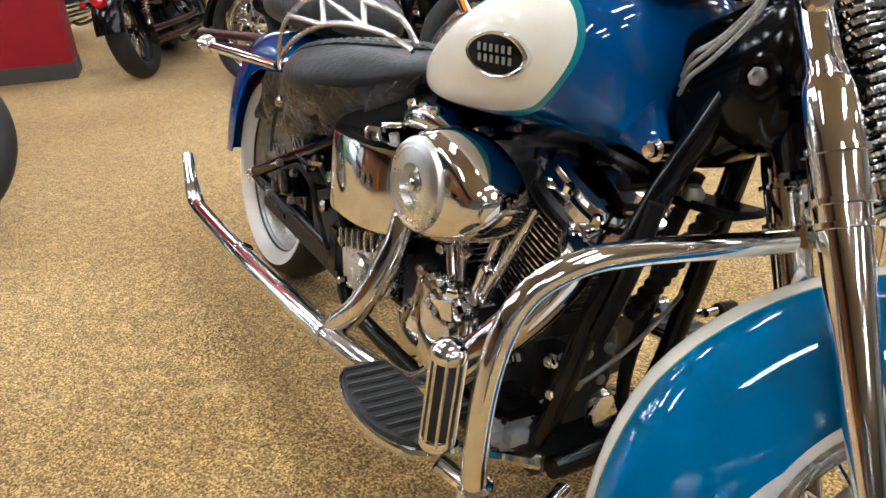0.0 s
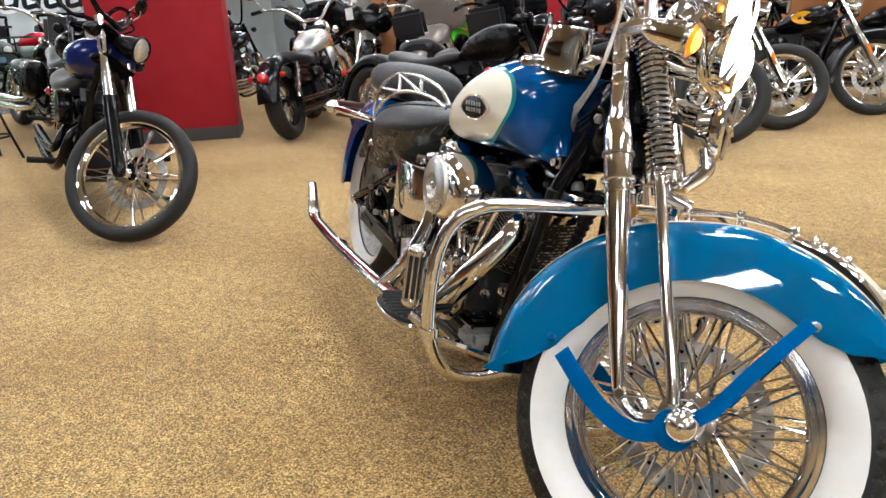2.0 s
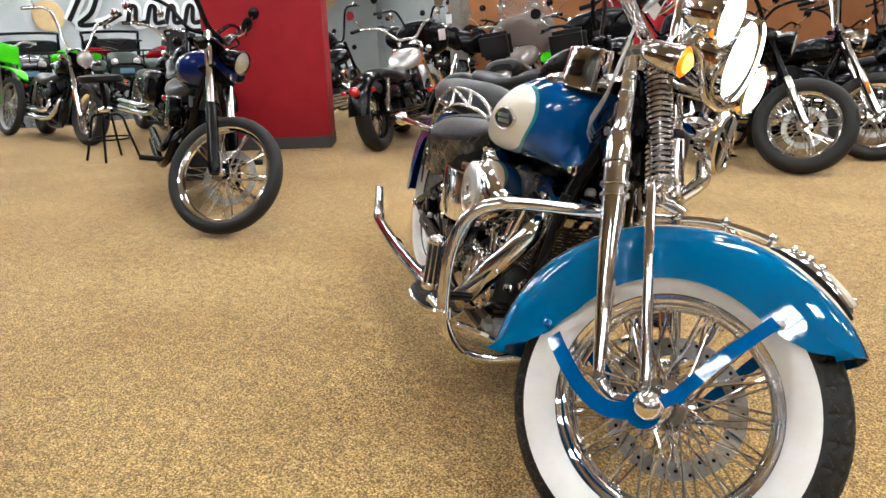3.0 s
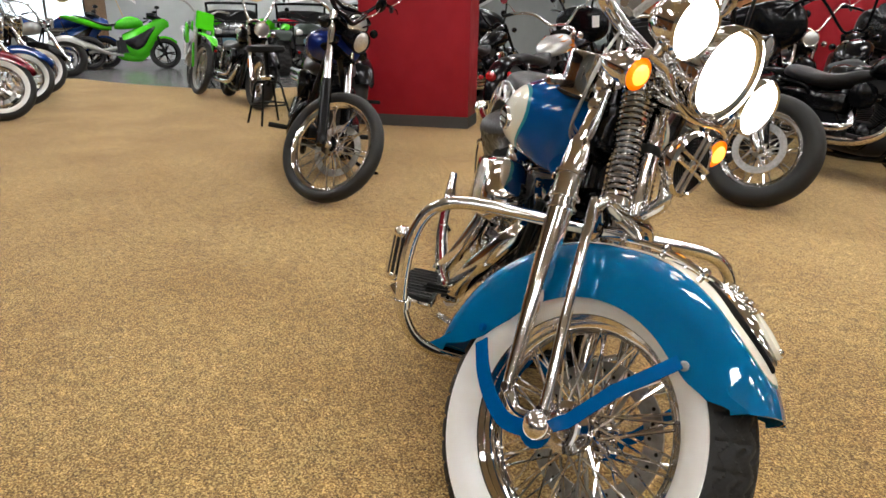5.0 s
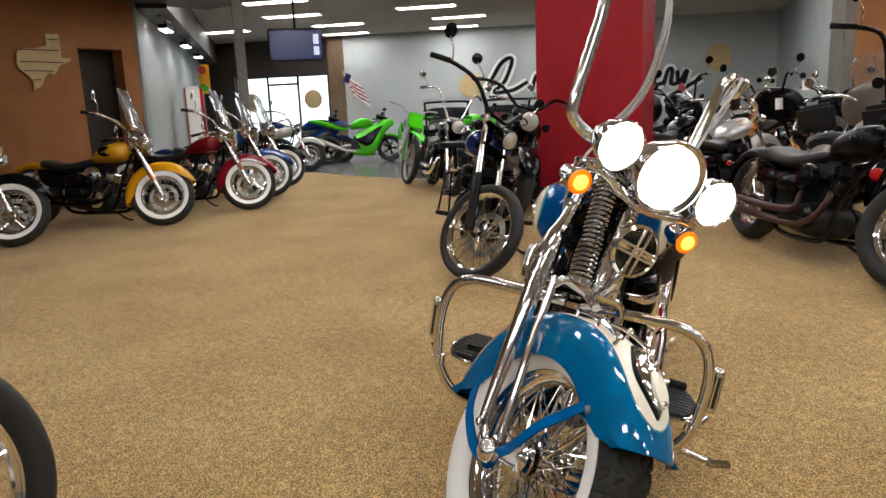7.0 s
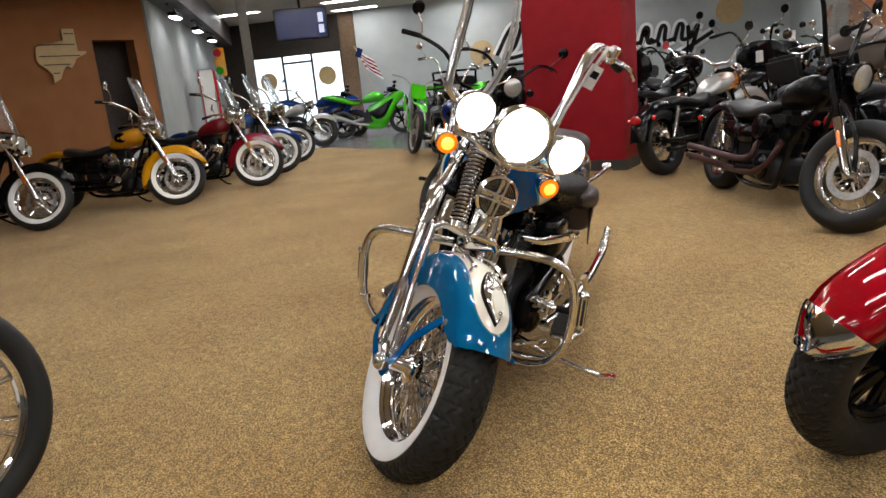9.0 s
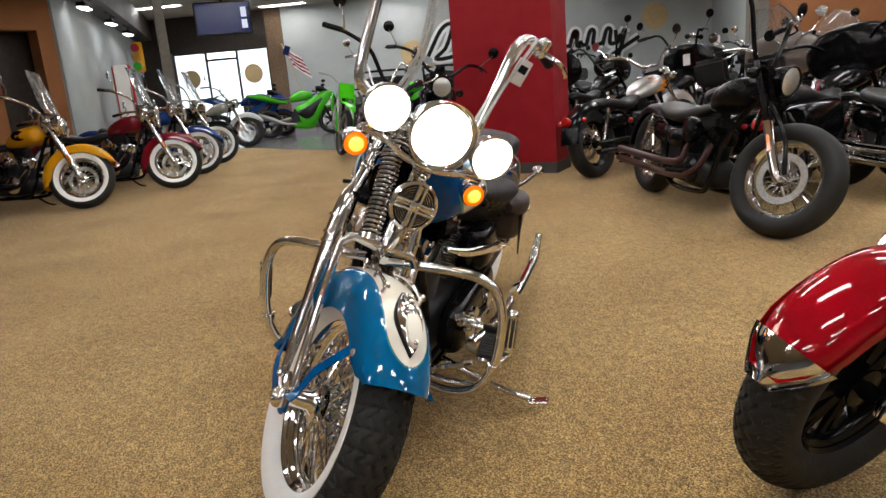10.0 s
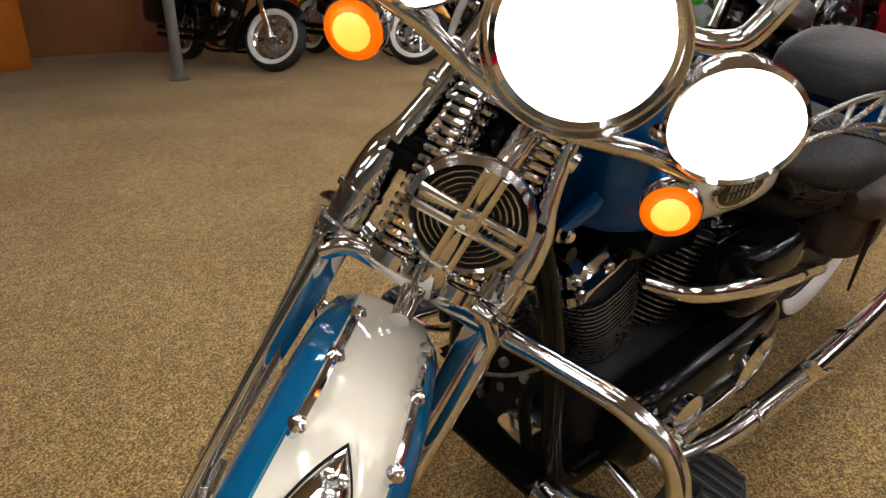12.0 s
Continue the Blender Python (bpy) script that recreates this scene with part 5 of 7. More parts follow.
    for y, sx, sz, dx in ((-0.105, 0.075, 0.070, 0.0), (-0.125, 0.100, 0.088, 0.002), (-0.160, 0.106, 0.092, 0.002), (-0.196, 0.103, 0.089, 0.0), (-0.214, 0.094, 0.080, -0.004), (-0.222, 0.080, 0.068, -0.008)):
        ac.append([V(0.903 + dx + a + (0.034 if a > 0 else 0) * abs(a) / sx, y, 0.530 + b * (1 - 0.16 * max(0, a) / sx)) for a, b in ell(sx, sz, 44, 2.15)])
    air = part("air_cleaner", skin(bmesh.new(), ac), CHROME, bike, "teardrop chrome air cleaner cover")
    part("cover_disc", lathe([(0.075, -0.006), (0.075, 0.004), (0.072, 0.010), (0.066, 0.012), (0.065, 0.0108), (0.058, 0.0128), (0.057, 0.0118), (0.037, 0.0150), (0.034, 0.0150), (0.032, 0.010), (0.026, 0.0), (0.016, -0.003), (0, -0.003)], (0.885, -0.220, 0.531), (0, -1, 0), 48), BRUSHED, air, "brushed round insert")
    part("centre_bolt", lathe([(0.018, -0.006), (0.018, 0.001), (0.011, 0.002), (0.011, 0.011), (0.006, 0.014), (0, 0.014)], (0.885, -0.222, 0.531), (0, -1, 0), 6), CHROME, air)
    oil = [[V(0.642 + a * q, -0.055 + b * q, z) for a, b in ell(0.158, 0.172, 48, 2.8)] for q, z in ((0.95, 0.398), (0.985, 0.401), (1.0, 0.408), (1.0, 0.545), (0.985, 0.552), (0.95, 0.555), (0.5, 0.556))]
    oilt = part("oil_tank", skin(bmesh.new(), oil), CHROME, bike, "wrap-around chrome oil tank")
    part("oil_cap", lathe([(0.022, -0.01), (0.024, 0.006), (0.018, 0.014), (0, 0.016)], (0.635, -0.165, 0.560), (0, 0, 1), 18), CHROME, oilt)
    part("oil_tank_bolt", lathe([(0.010, 0), (0.010, 0.016), (0, 0.018)], (0.70, -0.16, 0.556), (0, -0.3, 1), 8), STEEL, oilt)
    part("left_side_cover", loft_x([(0.56, 0.14, 0.482, 0.03, 0.06), (0.60, 0.16, 0.482, 0.05, 0.075), (0.76, 0.16, 0.482, 0.05, 0.075), (0.80, 0.14, 0.482, 0.03, 0.06)], 20, 4), BLACK, bike)
    gb = part("gearbox_cover", merge(rbox((0.600, -0.105, 0.275), (0.19, 0.09, 0.115), 0.022, (0, -14, 0)), rbox((0.598, -0.146, 0.278), (0.155, 0.034, 0.085), 0.012, (0, -14, 0)), lathe([(0.040, 0), (0.040, 0.026), (0.032, 0.034), (0.014, 0.036), (0.012, 0.042), (0, 0.043)], (0.625, -0.15, 0.272), (0, -1, 0), 24)), BRUSHED, bike, "polished gearbox end cover")
    for k in range(6):
        part("cover_fin", rbox((0.532 + 0.027 * k, -0.163, 0.318 + 0.0065 * k), (0.010, 0.022, 0.042), 0.003, (0, -14, 0)), CHROME, gb)
    for x, z in ((0.525, 0.215), (0.60, 0.215), (0.675, 0.245), (0.69, 0.325), (0.515, 0.305)):
        part("cover_screw", lathe([(0.009, 0), (0.009, 0.010), (0.005, 0.013), (0, 0.013)], (x, -0.155, z), (0, -1, 0), 8), CHROME, gb)
    part("gearbox", rbox((0.57, 0, 0.295), (0.30, 0.22, 0.21), 0.035), ENGINE, bike)
    for dx in (0.0, 0.028):
        part("oil_line", tube([V(0.660 - dx, -0.165, 0.262), V(0.705 - dx, -0.172, 0.300), V(0.722 - dx, -0.170, 0.350), V(0.715 - dx, -0.155, 0.395), V(0.69 - dx, -0.13, 0.405)], 0.0065, 8), CHROME, bike)
    part("starter", rod(V(0.72, -0.16, 0.42), V(0.72, 0.1, 0.42), 0.036, seg=18), BLACK, bike)
    # chrome case coloured black to hold the dark surroundings it mirrors
    part("primary_cover", loft_x([(0.52, 0.155, 0.28, 0.03, 0.07), (0.56, 0.165, 0.275, 0.045, 0.098), (0.70, 0.168, 0.27, 0.05, 0.105), (0.88, 0.168, 0.265, 0.05, 0.10), (1.00, 0.165, 0.26, 0.045, 0.09), (1.04, 0.155, 0.258, 0.03, 0.06)], 26, 3), BLACK, bike, "chrome primary chain case, its dark reflections painted as gloss black")
    for k in range(8):
        a = 2 * math.pi * k / 8
        part("case_screw", lathe([(0.008, 0), (0.008, 0.006), (0, 0.007)], (0.78 + 0.22 * math.cos(a), 0.208, 0.268 + 0.075 * math.sin(a)), (0, 1, 0), 8), CHROME, bike)
    link = part("shift_linkage", rod(V(1.03, 0.19, 0.315), V(1.03, 0.27, 0.315), 0.010, seg=12), CHROME, bike, "stack of chrome linkage collars")
    for k in range(4):
        part("collar", lathe([(0.010, -0.007), (0.026 - 0.003 * k, -0.006), (0.026 - 0.003 * k, 0.006), (0.010, 0.007)], (1.03, 0.20 + 0.02 * k, 0.315), (0, 1, 0), 18), CHROME, link)
    part("shift_rod", rod(V(0.64, 0.225, 0.24), V(1.02, 0.245, 0.30), 0.006), CHROME, bike)
    # dark block added to cover carpet in the shadowed gap below the engine
    part("underside_dark_block", rbox((0.98, 0, 0.150), (0.34, 0.25, 0.07), 0.02), ENGINE, bike)
    part("belt_guard", rbox((0.24, 0.128, 0.345), (0.36, 0.014, 0.20), 0.006, (0, 8, 0)), BLACK_MATT, bike, "black lower belt guard")
    part("front_stator_cover", merge(lathe([(0.062, 0), (0.062, 0.014), (0.050, 0.022), (0, 0.024)], (0.93, 0.212, 0.265), (0, 1, 0), 28), rod(V(1.02, 0.20, 0.30), V(1.08, 0.20, 0.34), 0.012)), CHROME, bike, "round chrome stator cover")
    part("derby_cover", lathe([(0.070, 0), (0.070, 0.012), (0.050, 0.018), (0, 0.020)], (0.66, 0.215, 0.27), (0, 1, 0), 32), CHROME, bike)
    part("carburettor", merge(rbox((0.91, -0.06, 0.56), (0.09, 0.09, 0.08), 0.02), rod(V(0.91, -0.1, 0.56), V(0.91, 0.02, 0.56), 0.034)), STEEL, bike)
    part("voltage_regulator", merge(rbox((1.095, -0.150, 0.200), (0.082, 0.080, 0.060), 0.020), rbox((1.095, -0.150, 0.232), (0.07, 0.07, 0.018), 0.008)), mat("cast_regulator", (0.42, 0.42, 0.41), 0.45, 0.3), bike, "grey cast regulator block")
    part("regulator_cap", merge(rbox((1.095, -0.150, 0.242), (0.088, 0.088, 0.026), 0.012), lathe([(0.026, 0), (0.026, 0.006), (0.019, 0.008), (0, 0.008)], (1.095, -0.150, 0.254), (0, 0, 1), 20)), BLACK, bike)
    part("oil_filter", lathe([(0, 0), (0.034, 0.0), (0.036, 0.01), (0.036, 0.075), (0.030, 0.085), (0, 0.088)], (1.06, 0.02, 0.20), (0.9, 0, 0.1), 24), CHROME, bike)
    for o in ((1.155, -0.118, 0.285), (1.14, -0.118, 0.33), (1.10, -0.128, 0.20)):
        part("frame_bolt", lathe([(0.013, 0), (0.013, 0.004), (0.009, 0.005), (0.009, 0.013), (0.006, 0.016), (0, 0.016)], o, (0.2, -1, 0), 6), CHROME, bike)

    front = part("front_engine_cover", rbox((1.085, -0.02, 0.262), (0.075, 0.150, 0.20), 0.036, (0, -8, 0), segs=4), ENGINE, bike, "black front engine mount plate")
    for yy in (-0.085, -0.035, 0.015):
        for zz in (0.20, 0.26, 0.32):
            part("bolt", lathe([(0.009, 0), (0.009, 0.010), (0.005, 0.013), (0, 0.013)], (1.116 + (zz - 0.262) * 0.14, yy, zz), (1, 0, 0), 8), STEEL, front)
    part("wiring_loom", tube([V(1.20, 0.03, 0.62), V(1.16, 0.05, 0.50), V(1.15, 0.06, 0.40), V(1.15, 0.04, 0.30), V(1.14, 0.06, 0.20)], 0.011, 8), BLACK_MATT, bike)
    part("motor_mount", merge(rbox((1.10, 0, 0.628), (0.17, 0.07, 0.05), 0.02, (0, 8, 0)), rod(V(1.15, -0.06, 0.60), V(1.15, 0.06, 0.60), 0.014)), BLACK, bike, "black upper motor mount")
    bracket = part("guard_bracket", rbox((1.262, -0.02, 0.600), (0.12, 0.070, 0.012), 0.003, (0, -3, 0)), BLACK, bike, "black guard mounting bracket")
    part("bolt", lathe([(0.014, 0), (0.014, 0.008), (0.009, 0.016), (0, 0.017)], (1.250, -0.040, 0.606), (0, -0.2, 1), 10), STEEL, bracket)
    part("speedometer_cable", tube([V(1.19, 0.10, 0.47), V(1.182, 0.085, 0.425), V(1.172, 0.02, 0.352), V(1.15, -0.06, 0.285), V(1.10, -0.11, 0.225), V(1.02, -0.12, 0.17)], 0.0038, 8), STEEL, bike, "grey sheathed cable")
    part("belt_hose", tube([V(1.255, 0.02, 0.60 - 0.0085 * k) - V(0.0042 * k, 0, 0) for k in range(26)], [0.012 if k % 2 else 0.0165 for k in range(26)], 10, 1), BLACK_MATT, bike, "black corrugated hose")
    cross_tube = part("lower_cross_tube", tube([V(1.165, 0.12, 0.158), V(1.178, 0.20, 0.158), V(1.185, 0.30, 0.168)], [0.014, 0.012, 0.012], 14), CHROME, bike)
    part("end_cap", lathe([(0.0, -0.010), (0.016, -0.009), (0.018, 0.0), (0.018, 0.012), (0.013, 0.014)], (1.162, 0.108, 0.158), (0.1, 1, 0), 16), CHROME, cross_tube)
    # small brackets, lines and bolt heads round the engine
    for a, b, r in ((V(0.70, -0.15, 0.40), V(0.765, -0.16, 0.385), 0.006), (V(0.765, -0.16, 0.385), V(0.755, -0.165, 0.34), 0.006), (V(0.60, -0.14, 0.375), V(0.66, -0.17, 0.36), 0.007)):
        part("oil_line", rod(a, b, r, seg=10), CHROME, bike)
    for o in ((0.88, -0.135, 0.435), (0.93, -0.14, 0.425), (0.98, -0.135, 0.415), (0.845, -0.13, 0.40), (0.62, -0.16, 0.39), (0.72, -0.155, 0.30), (0.585, -0.15, 0.29), (1.07, -0.13, 0.30), (1.09, -0.13, 0.25), (1.04, -0.135, 0.34), (0.56, -0.15, 0.22), (0.50, -0.145, 0.30), (0.47, -0.15, 0.40)):
        part("engine_bolt", lathe([(0.012, -0.01), (0.012, 0.006), (0.007, 0.012), (0, 0.013)], o, (0.25, -1, 0.15), 6), CHROME, bike)
    breather = part("breather", merge(loft_x([(0.675, -0.115, 0.588, 0.015, 0.010), (0.70, -0.12, 0.600, 0.030, 0.022), (0.76, -0.12, 0.612, 0.036, 0.026), (0.80, -0.12, 0.610, 0.030, 0.020), (0.825, -0.12, 0.604, 0.012, 0.008)], 16, 3.0), rod(V(0.69, -0.14, 0.585), V(0.64, -0.15, 0.575), 0.009)), CHROME, bike, "chrome rocker box end above the air cleaner")
    for x in (0.715, 0.755, 0.795):
        part("bolt", lathe([(0.011, -0.008), (0.011, 0.008), (0.006, 0.012), (0, 0.012)], (x, -0.140, 0.628), (0, -0.4, 0.9), 8), CHROME, breather)
    caliper = part("rear_caliper", merge(rbox((0.150, -0.128, 0.330), (0.155, 0.045, 0.105), 0.024, (0, -12, 0)), rbox((0.085, -0.120, 0.300), (0.09, 0.05, 0.075), 0.020, (0, 14, 0)), lathe([(0.030, 0), (0.030, 0.010), (0.024, 0.014), (0, 0.014)], (0.165, -0.148, 0.335), (0, -1, 0), 20), lathe([(0.026, 0), (0.026, 0.010), (0.020, 0.014), (0, 0.014)], (0.095, -0.143, 0.308), (0, -1, 0), 20)), BLACK, bike, "black rear brake caliper")
    for o in ((0.215, 0.372), (0.205, 0.300), (0.05, 0.275), (0.12, 0.375)):
        part("bolt", lathe([(0.010, 0), (0.010, 0.012), (0.006, 0.015), (0, 0.015)], (o[0], -0.146, o[1]), (0, -1, 0), 6), STEEL, caliper)
    part("caliper_bracket", merge(rod(V(-0.14, -0.128, 0.288), V(0.20, -0.135, 0.412), 0.010), rod(V(-0.13, -0.120, 0.265), V(0.12, -0.125, 0.23), 0.012), rod(V(0.20, -0.135, 0.412), V(0.31, -0.13, 0.40), 0.009)), BLACK, bike)
    part("brake_hose", tube([V(0.21, -0.15, 0.37), V(0.27, -0.165, 0.405), V(0.34, -0.16, 0.38), V(0.37, -0.15, 0.31), V(0.43, -0.15, 0.25)], 0.006, 8), BLACK_MATT, bike)
    for o, d in (((0.30, -0.14, 0.415), (-0.6, -0.6, 0.2)), ((0.345, -0.15, 0.435), (-0.3, -1, 0.2)), ((0.40, -0.15, 0.345), (0, -1, 0)), ((0.43, -0.15, 0.42), (0, -1, 0.2))):
        part("bracket_nut", lathe([(0.015, -0.012), (0.015, 0.008), (0.009, 0.014), (0, 0.014)], o, d, 8), CHROME, bike)
    part("side_bracket", merge(rbox((0.445, -0.142, 0.435), (0.05, 0.02, 0.16), 0.008, (0, 8, 0)), rbox((0.36, -0.138, 0.40), (0.14, 0.016, 0.035), 0.008, (0, -10, 0)), rbox((0.45, -0.135, 0.26), (0.06, 0.03, 0.12), 0.012)), BLACK, bike, "black brackets ahead of the rear wheel")
    # added dark plates that mask the whitewall low on the right side
    part("wheel_masking_plate", merge(rbox((0.21, -0.120, 0.225), (0.52, 0.022, 0.075), 0.010, (0, 4, 0)), rbox((0.36, -0.118, 0.30), (0.16, 0.022, 0.14), 0.010, (0, -20, 0))), ENGINE, bike, "black plate added to keep the lower rear wheel dark")
    part("inner_mudguard", rbox((0.37, 0, 0.42), (0.03, 0.24, 0.34), 0.01, (0, 10, 0)), BLACK_MATT, bike)
    # -- exhausts --
    for s in (-1, 1):
        main = [V(0.98, s * 0.235, 0.205), V(0.80, s * 0.262, 0.192), V(0.55, s * 0.272, 0.180), V(0.20, s * 0.275, 0.168), V(-0.15, s * 0.266, 0.158), V(-0.235, s * 0.262, 0.160), V(-0.29, s * 0.260, 0.185), V(-0.36, s * 0.260, 0.285)]
        pipe = part("exhaust_pipe", tube(main, [0.023, 0.025, 0.026, 0.026, 0.026, 0.026, 0.025, 0.016], 18, 5), CHROME, bike, "long chrome fishtail exhaust with upswept tip")
        if s < 0:
            part("front_header", tube([V(1.06, -0.06, 0.505), V(1.115, -0.095, 0.503), V(1.150, -0.122, 0.482), V(1.132, -0.160, 0.420), V(1.092, -0.200, 0.348), V(1.035, -0.228, 0.272), V(0.97, -0.245, 0.216), V(0.89, -0.254, 0.198)], [0.020, 0.023, 0.028, 0.031, 0.031, 0.029, 0.026, 0.024], 18, 5), CHROME, pipe, "chrome heat-shielded header")
            part("rear_header", tube([V(0.80, -0.10, 0.470), V(0.785, -0.165, 0.455), V(0.790, -0.195, 0.38), V(0.765, -0.235, 0.275), V(0.70, -0.262, 0.20)], [0.022, 0.024, 0.024, 0.024, 0.024], 14, 5), CHROME, pipe)
        else:
            part("pipe_shield", tube([V(0.60, 0.30, 0.30), V(0.50, 0.305, 0.23), V(0.40, 0.305, 0.19)], 0.016, 10, 4, flat=0.5), CHROME, pipe)
            part("upper_pipe", tube([V(1.03, 0.12, 0.545), V(0.95, 0.17, 0.522), V(0.80, 0.20, 0.50), V(0.60, 0.205, 0.46), V(0.42, 0.205, 0.415)], [0.011, 0.016, 0.020, 0.022, 0.014], 14, 5), CHROME, pipe)
        for x in (0.70, 0.20):
            part("clamp", lathe([(0.026, -0.008), (0.0295, -0.006), (0.0295, 0.006), (0.026, 0.008)], (x, s * 0.27, 0.186 if x > 0.5 else 0.168), (1, 0, 0.03), 20), CHROME, pipe)

    # -- engine guard, highway pegs, footboards --
    AHEAD = Matrix.Translation((0.04, 0, 0))
    for s in (-1, 1):
        pts = [V(1.335, s * 0.02, 0.590), V(1.325, s * 0.10, 0.588), V(1.300, s * 0.22, 0.583), V(1.284, s * 0.300, 0.572), V(1.268, s * 0.352, 0.535), V(1.264, s * 0.376, 0.47), V(1.262, s * 0.380, 0.38), V(1.258, s * 0.365, 0.28), V(1.245, s * 0.315, 0.205), V(1.220, s * 0.23, 0.170), V(1.18, s * 0.13, 0.160)]
        guard = part("engine_guard", tube(pts, 0.0145, 16, 5), CHROME, bike, "bent chrome engine guard tube", m=AHEAD)
        part("guard_clamp", merge(lathe([(0.0145, -0.012), (0.0205, -0.010), (0.0205, 0.010), (0.0145, 0.012)], (1.259, s * 0.369, 0.300), (0.03, s * 0.12, 1), 20), rod(V(1.252, s * 0.375, 0.305), V(1.225, s * 0.400, 0.325), 0.011)), CHROME, guard, m=AHEAD)
        peg = part("highway_peg", lathe([(0.0, -0.058), (0.0165, -0.056), (0.018, -0.048), (0.018, 0.054), (0.015, 0.058), (0, 0.058)], (1.222, s * 0.402, 0.405), (0.02, 0, 1), 22), RUBBER, bike, "black ribbed highway peg with chrome ends, folded upright", m=AHEAD)
        for k in range(9):
            a = 2 * math.pi * k / 9
            part("peg_strip", rod(V(1.222 + 0.0180 * math.cos(a), s * 0.402 + 0.0180 * math.sin(a), 0.352), V(1.2235 + 0.0180 * math.cos(a), s * 0.402 + 0.0180 * math.sin(a), 0.457), 0.0024, seg=6), CHROME, peg, m=AHEAD)
        for dz, sg in ((-0.050, -1), (0.054, 1)):
            part("peg_cap", lathe([(0.0185, -0.006), (0.0202, -0.003), (0.0202, 0.006), (0.0155, 0.012), (0.008, 0.015), (0, 0.016)], (1.222 + 0.02 * dz, s * 0.402, 0.405 + dz), (0.02 * sg, 0, sg), 22), CHROME, peg, m=AHEAD)
        base = [V(x, s * y, 0.0) for x, y in ((1.17, 0.295), (1.175, 0.335), (1.15, 0.372), (1.09, 0.392), (1.01, 0.388), (0.95, 0.365), (0.925, 0.330), (0.93, 0.290), (0.965, 0.274), (1.06, 0.278))]
        ol = spline(base, 4, True)
        tilt = Matrix.Translation((0, 0, 0.216)) @ Matrix.Rotation(radians(-2), 4, "Y")
        board = part("footboard", skin(bmesh.new(), [[tilt @ V(1.03 + (p.x - 1.03) * q, s * 0.315 + (p.y - s * 0.315) * q, z) for p in ol] for q, z in ((0.95, -0.014), (1.0, -0.010), (1.02, -0.002), (1.0, 0.004), (0.95, 0.005))]), CHROME, bike, "half-moon chrome footboard with ribbed rubber pad")
        part("pad", skin(bmesh.new(), [[tilt @ V(1.03 + (p.x - 1.03) * q, s * 0.315 + (p.y - s * 0.315) * q, z) for p in ol] for q, z in ((0.93, 0.004), (0.93, 0.010), (0.90, 0.011))]), RUBBER, board)
        for k in range(10):
            x = 0.948 + 0.0235 * k
            ys = [abs(p.y) for p in ol if abs(p.x - x) < 0.02] or [0.26, 0.37]
            lo_y, hi_y = min(ys) + 0.012, max(ys) - 0.014
            part("rib", rbox((x, s * (lo_y + hi_y) / 2, 0.013), (0.008, max(0.02, hi_y - lo_y), 0.006), 0.002), PAD_RUBBER, board, m=tilt)
        part("board_bracket", tube([V(1.15, s * 0.12, 0.16), V(1.13, s * 0.20, 0.185), V(1.10, s * 0.27, 0.198)], 0.012, 8), CHROME, bike)
    part("brake_pedal", tube([V(1.05, -0.23, 0.235), V(1.12, -0.24, 0.26), V(1.16, -0.27, 0.285)], 0.008, 8), CHROME, bike, "chrome brake pedal")
    part("pedal_pad", rbox((1.155, -0.29, 0.295), (0.045, 0.07, 0.016), 0.007, (0, -30, 0)), BLACK_MATT, bike)
    part("shift_lever", merge(tube([V(0.92, 0.25, 0.27), V(1.04, 0.262, 0.305), V(1.12, 0.265, 0.338)], 0.007, 8), rod(V(1.121, 0.26, 0.34), V(1.121, 0.30, 0.34), 0.008, seg=12)), CHROME, bike, "heel and toe shift lever")
    part("shift_peg", lathe([(0, 0), (0.013, 0.001), (0.014, 0.006), (0.012, 0.010), (0.014, 0.014), (0.012, 0.020), (0.014, 0.026), (0.012, 0.032), (0.014, 0.042), (0.010, 0.050), (0, 0.050)], (1.121, 0.295, 0.34), (0, 1, 0), 16), BLACK_MATT, bike)
    # -- side stand, saddle bag --
    part("side_stand", merge(tube([V(0.985, 0.14, 0.135), V(1.0, 0.27, 0.105), V(1.03, 0.40, 0.093), V(1.04, 0.47, 0.090)], [0.014, 0.012, 0.011, 0.011], 10), rbox((1.045, 0.495, 0.091), (0.04, 0.07, 0.012), 0.005, (10, 0, 8))), CHROME, bike, "chrome side stand, let down")
    bag = part("saddle_bag", loft_x([(0.24, 0.175, 0.535, 0.02, 0.055), (0.265, 0.190, 0.530, 0.055, 0.080), (0.35, 0.197, 0.525, 0.065, 0.090), (0.44, 0.190, 0.530, 0.055, 0.080), (0.465, 0.175, 0.535, 0.02, 0.055)], 26, 3.2), BROWN_LEATHER, bike, "dark brown leather swing bag with fringe")
    part("flap", loft_x([(0.23, 0.182, 0.59, 0.05, 0.025), (0.265, 0.197, 0.588, 0.067, 0.043), (0.35, 0.205, 0.584, 0.074, 0.052), (0.44, 0.197, 0.588, 0.067, 0.043), (0.475, 0.182, 0.59, 0.05, 0.025)], 24, 2.6), BROWN_LEATHER, bag)
    part("strap", tube([V(0.41, 0.260, 0.56), V(0.415, 0.265, 0.47), V(0.41, 0.269, 0.39)], [0.010, 0.009, 0.005], 6, flat=0.3), BROWN_LEATHER, bag)
    part("concho", lathe([(0.014, 0), (0.012, 0.006), (0, 0.009)], (0.35, 0.276, 0.57), (0, 1, 0), 14), CHROME, bag)
    return bike


main_bike()


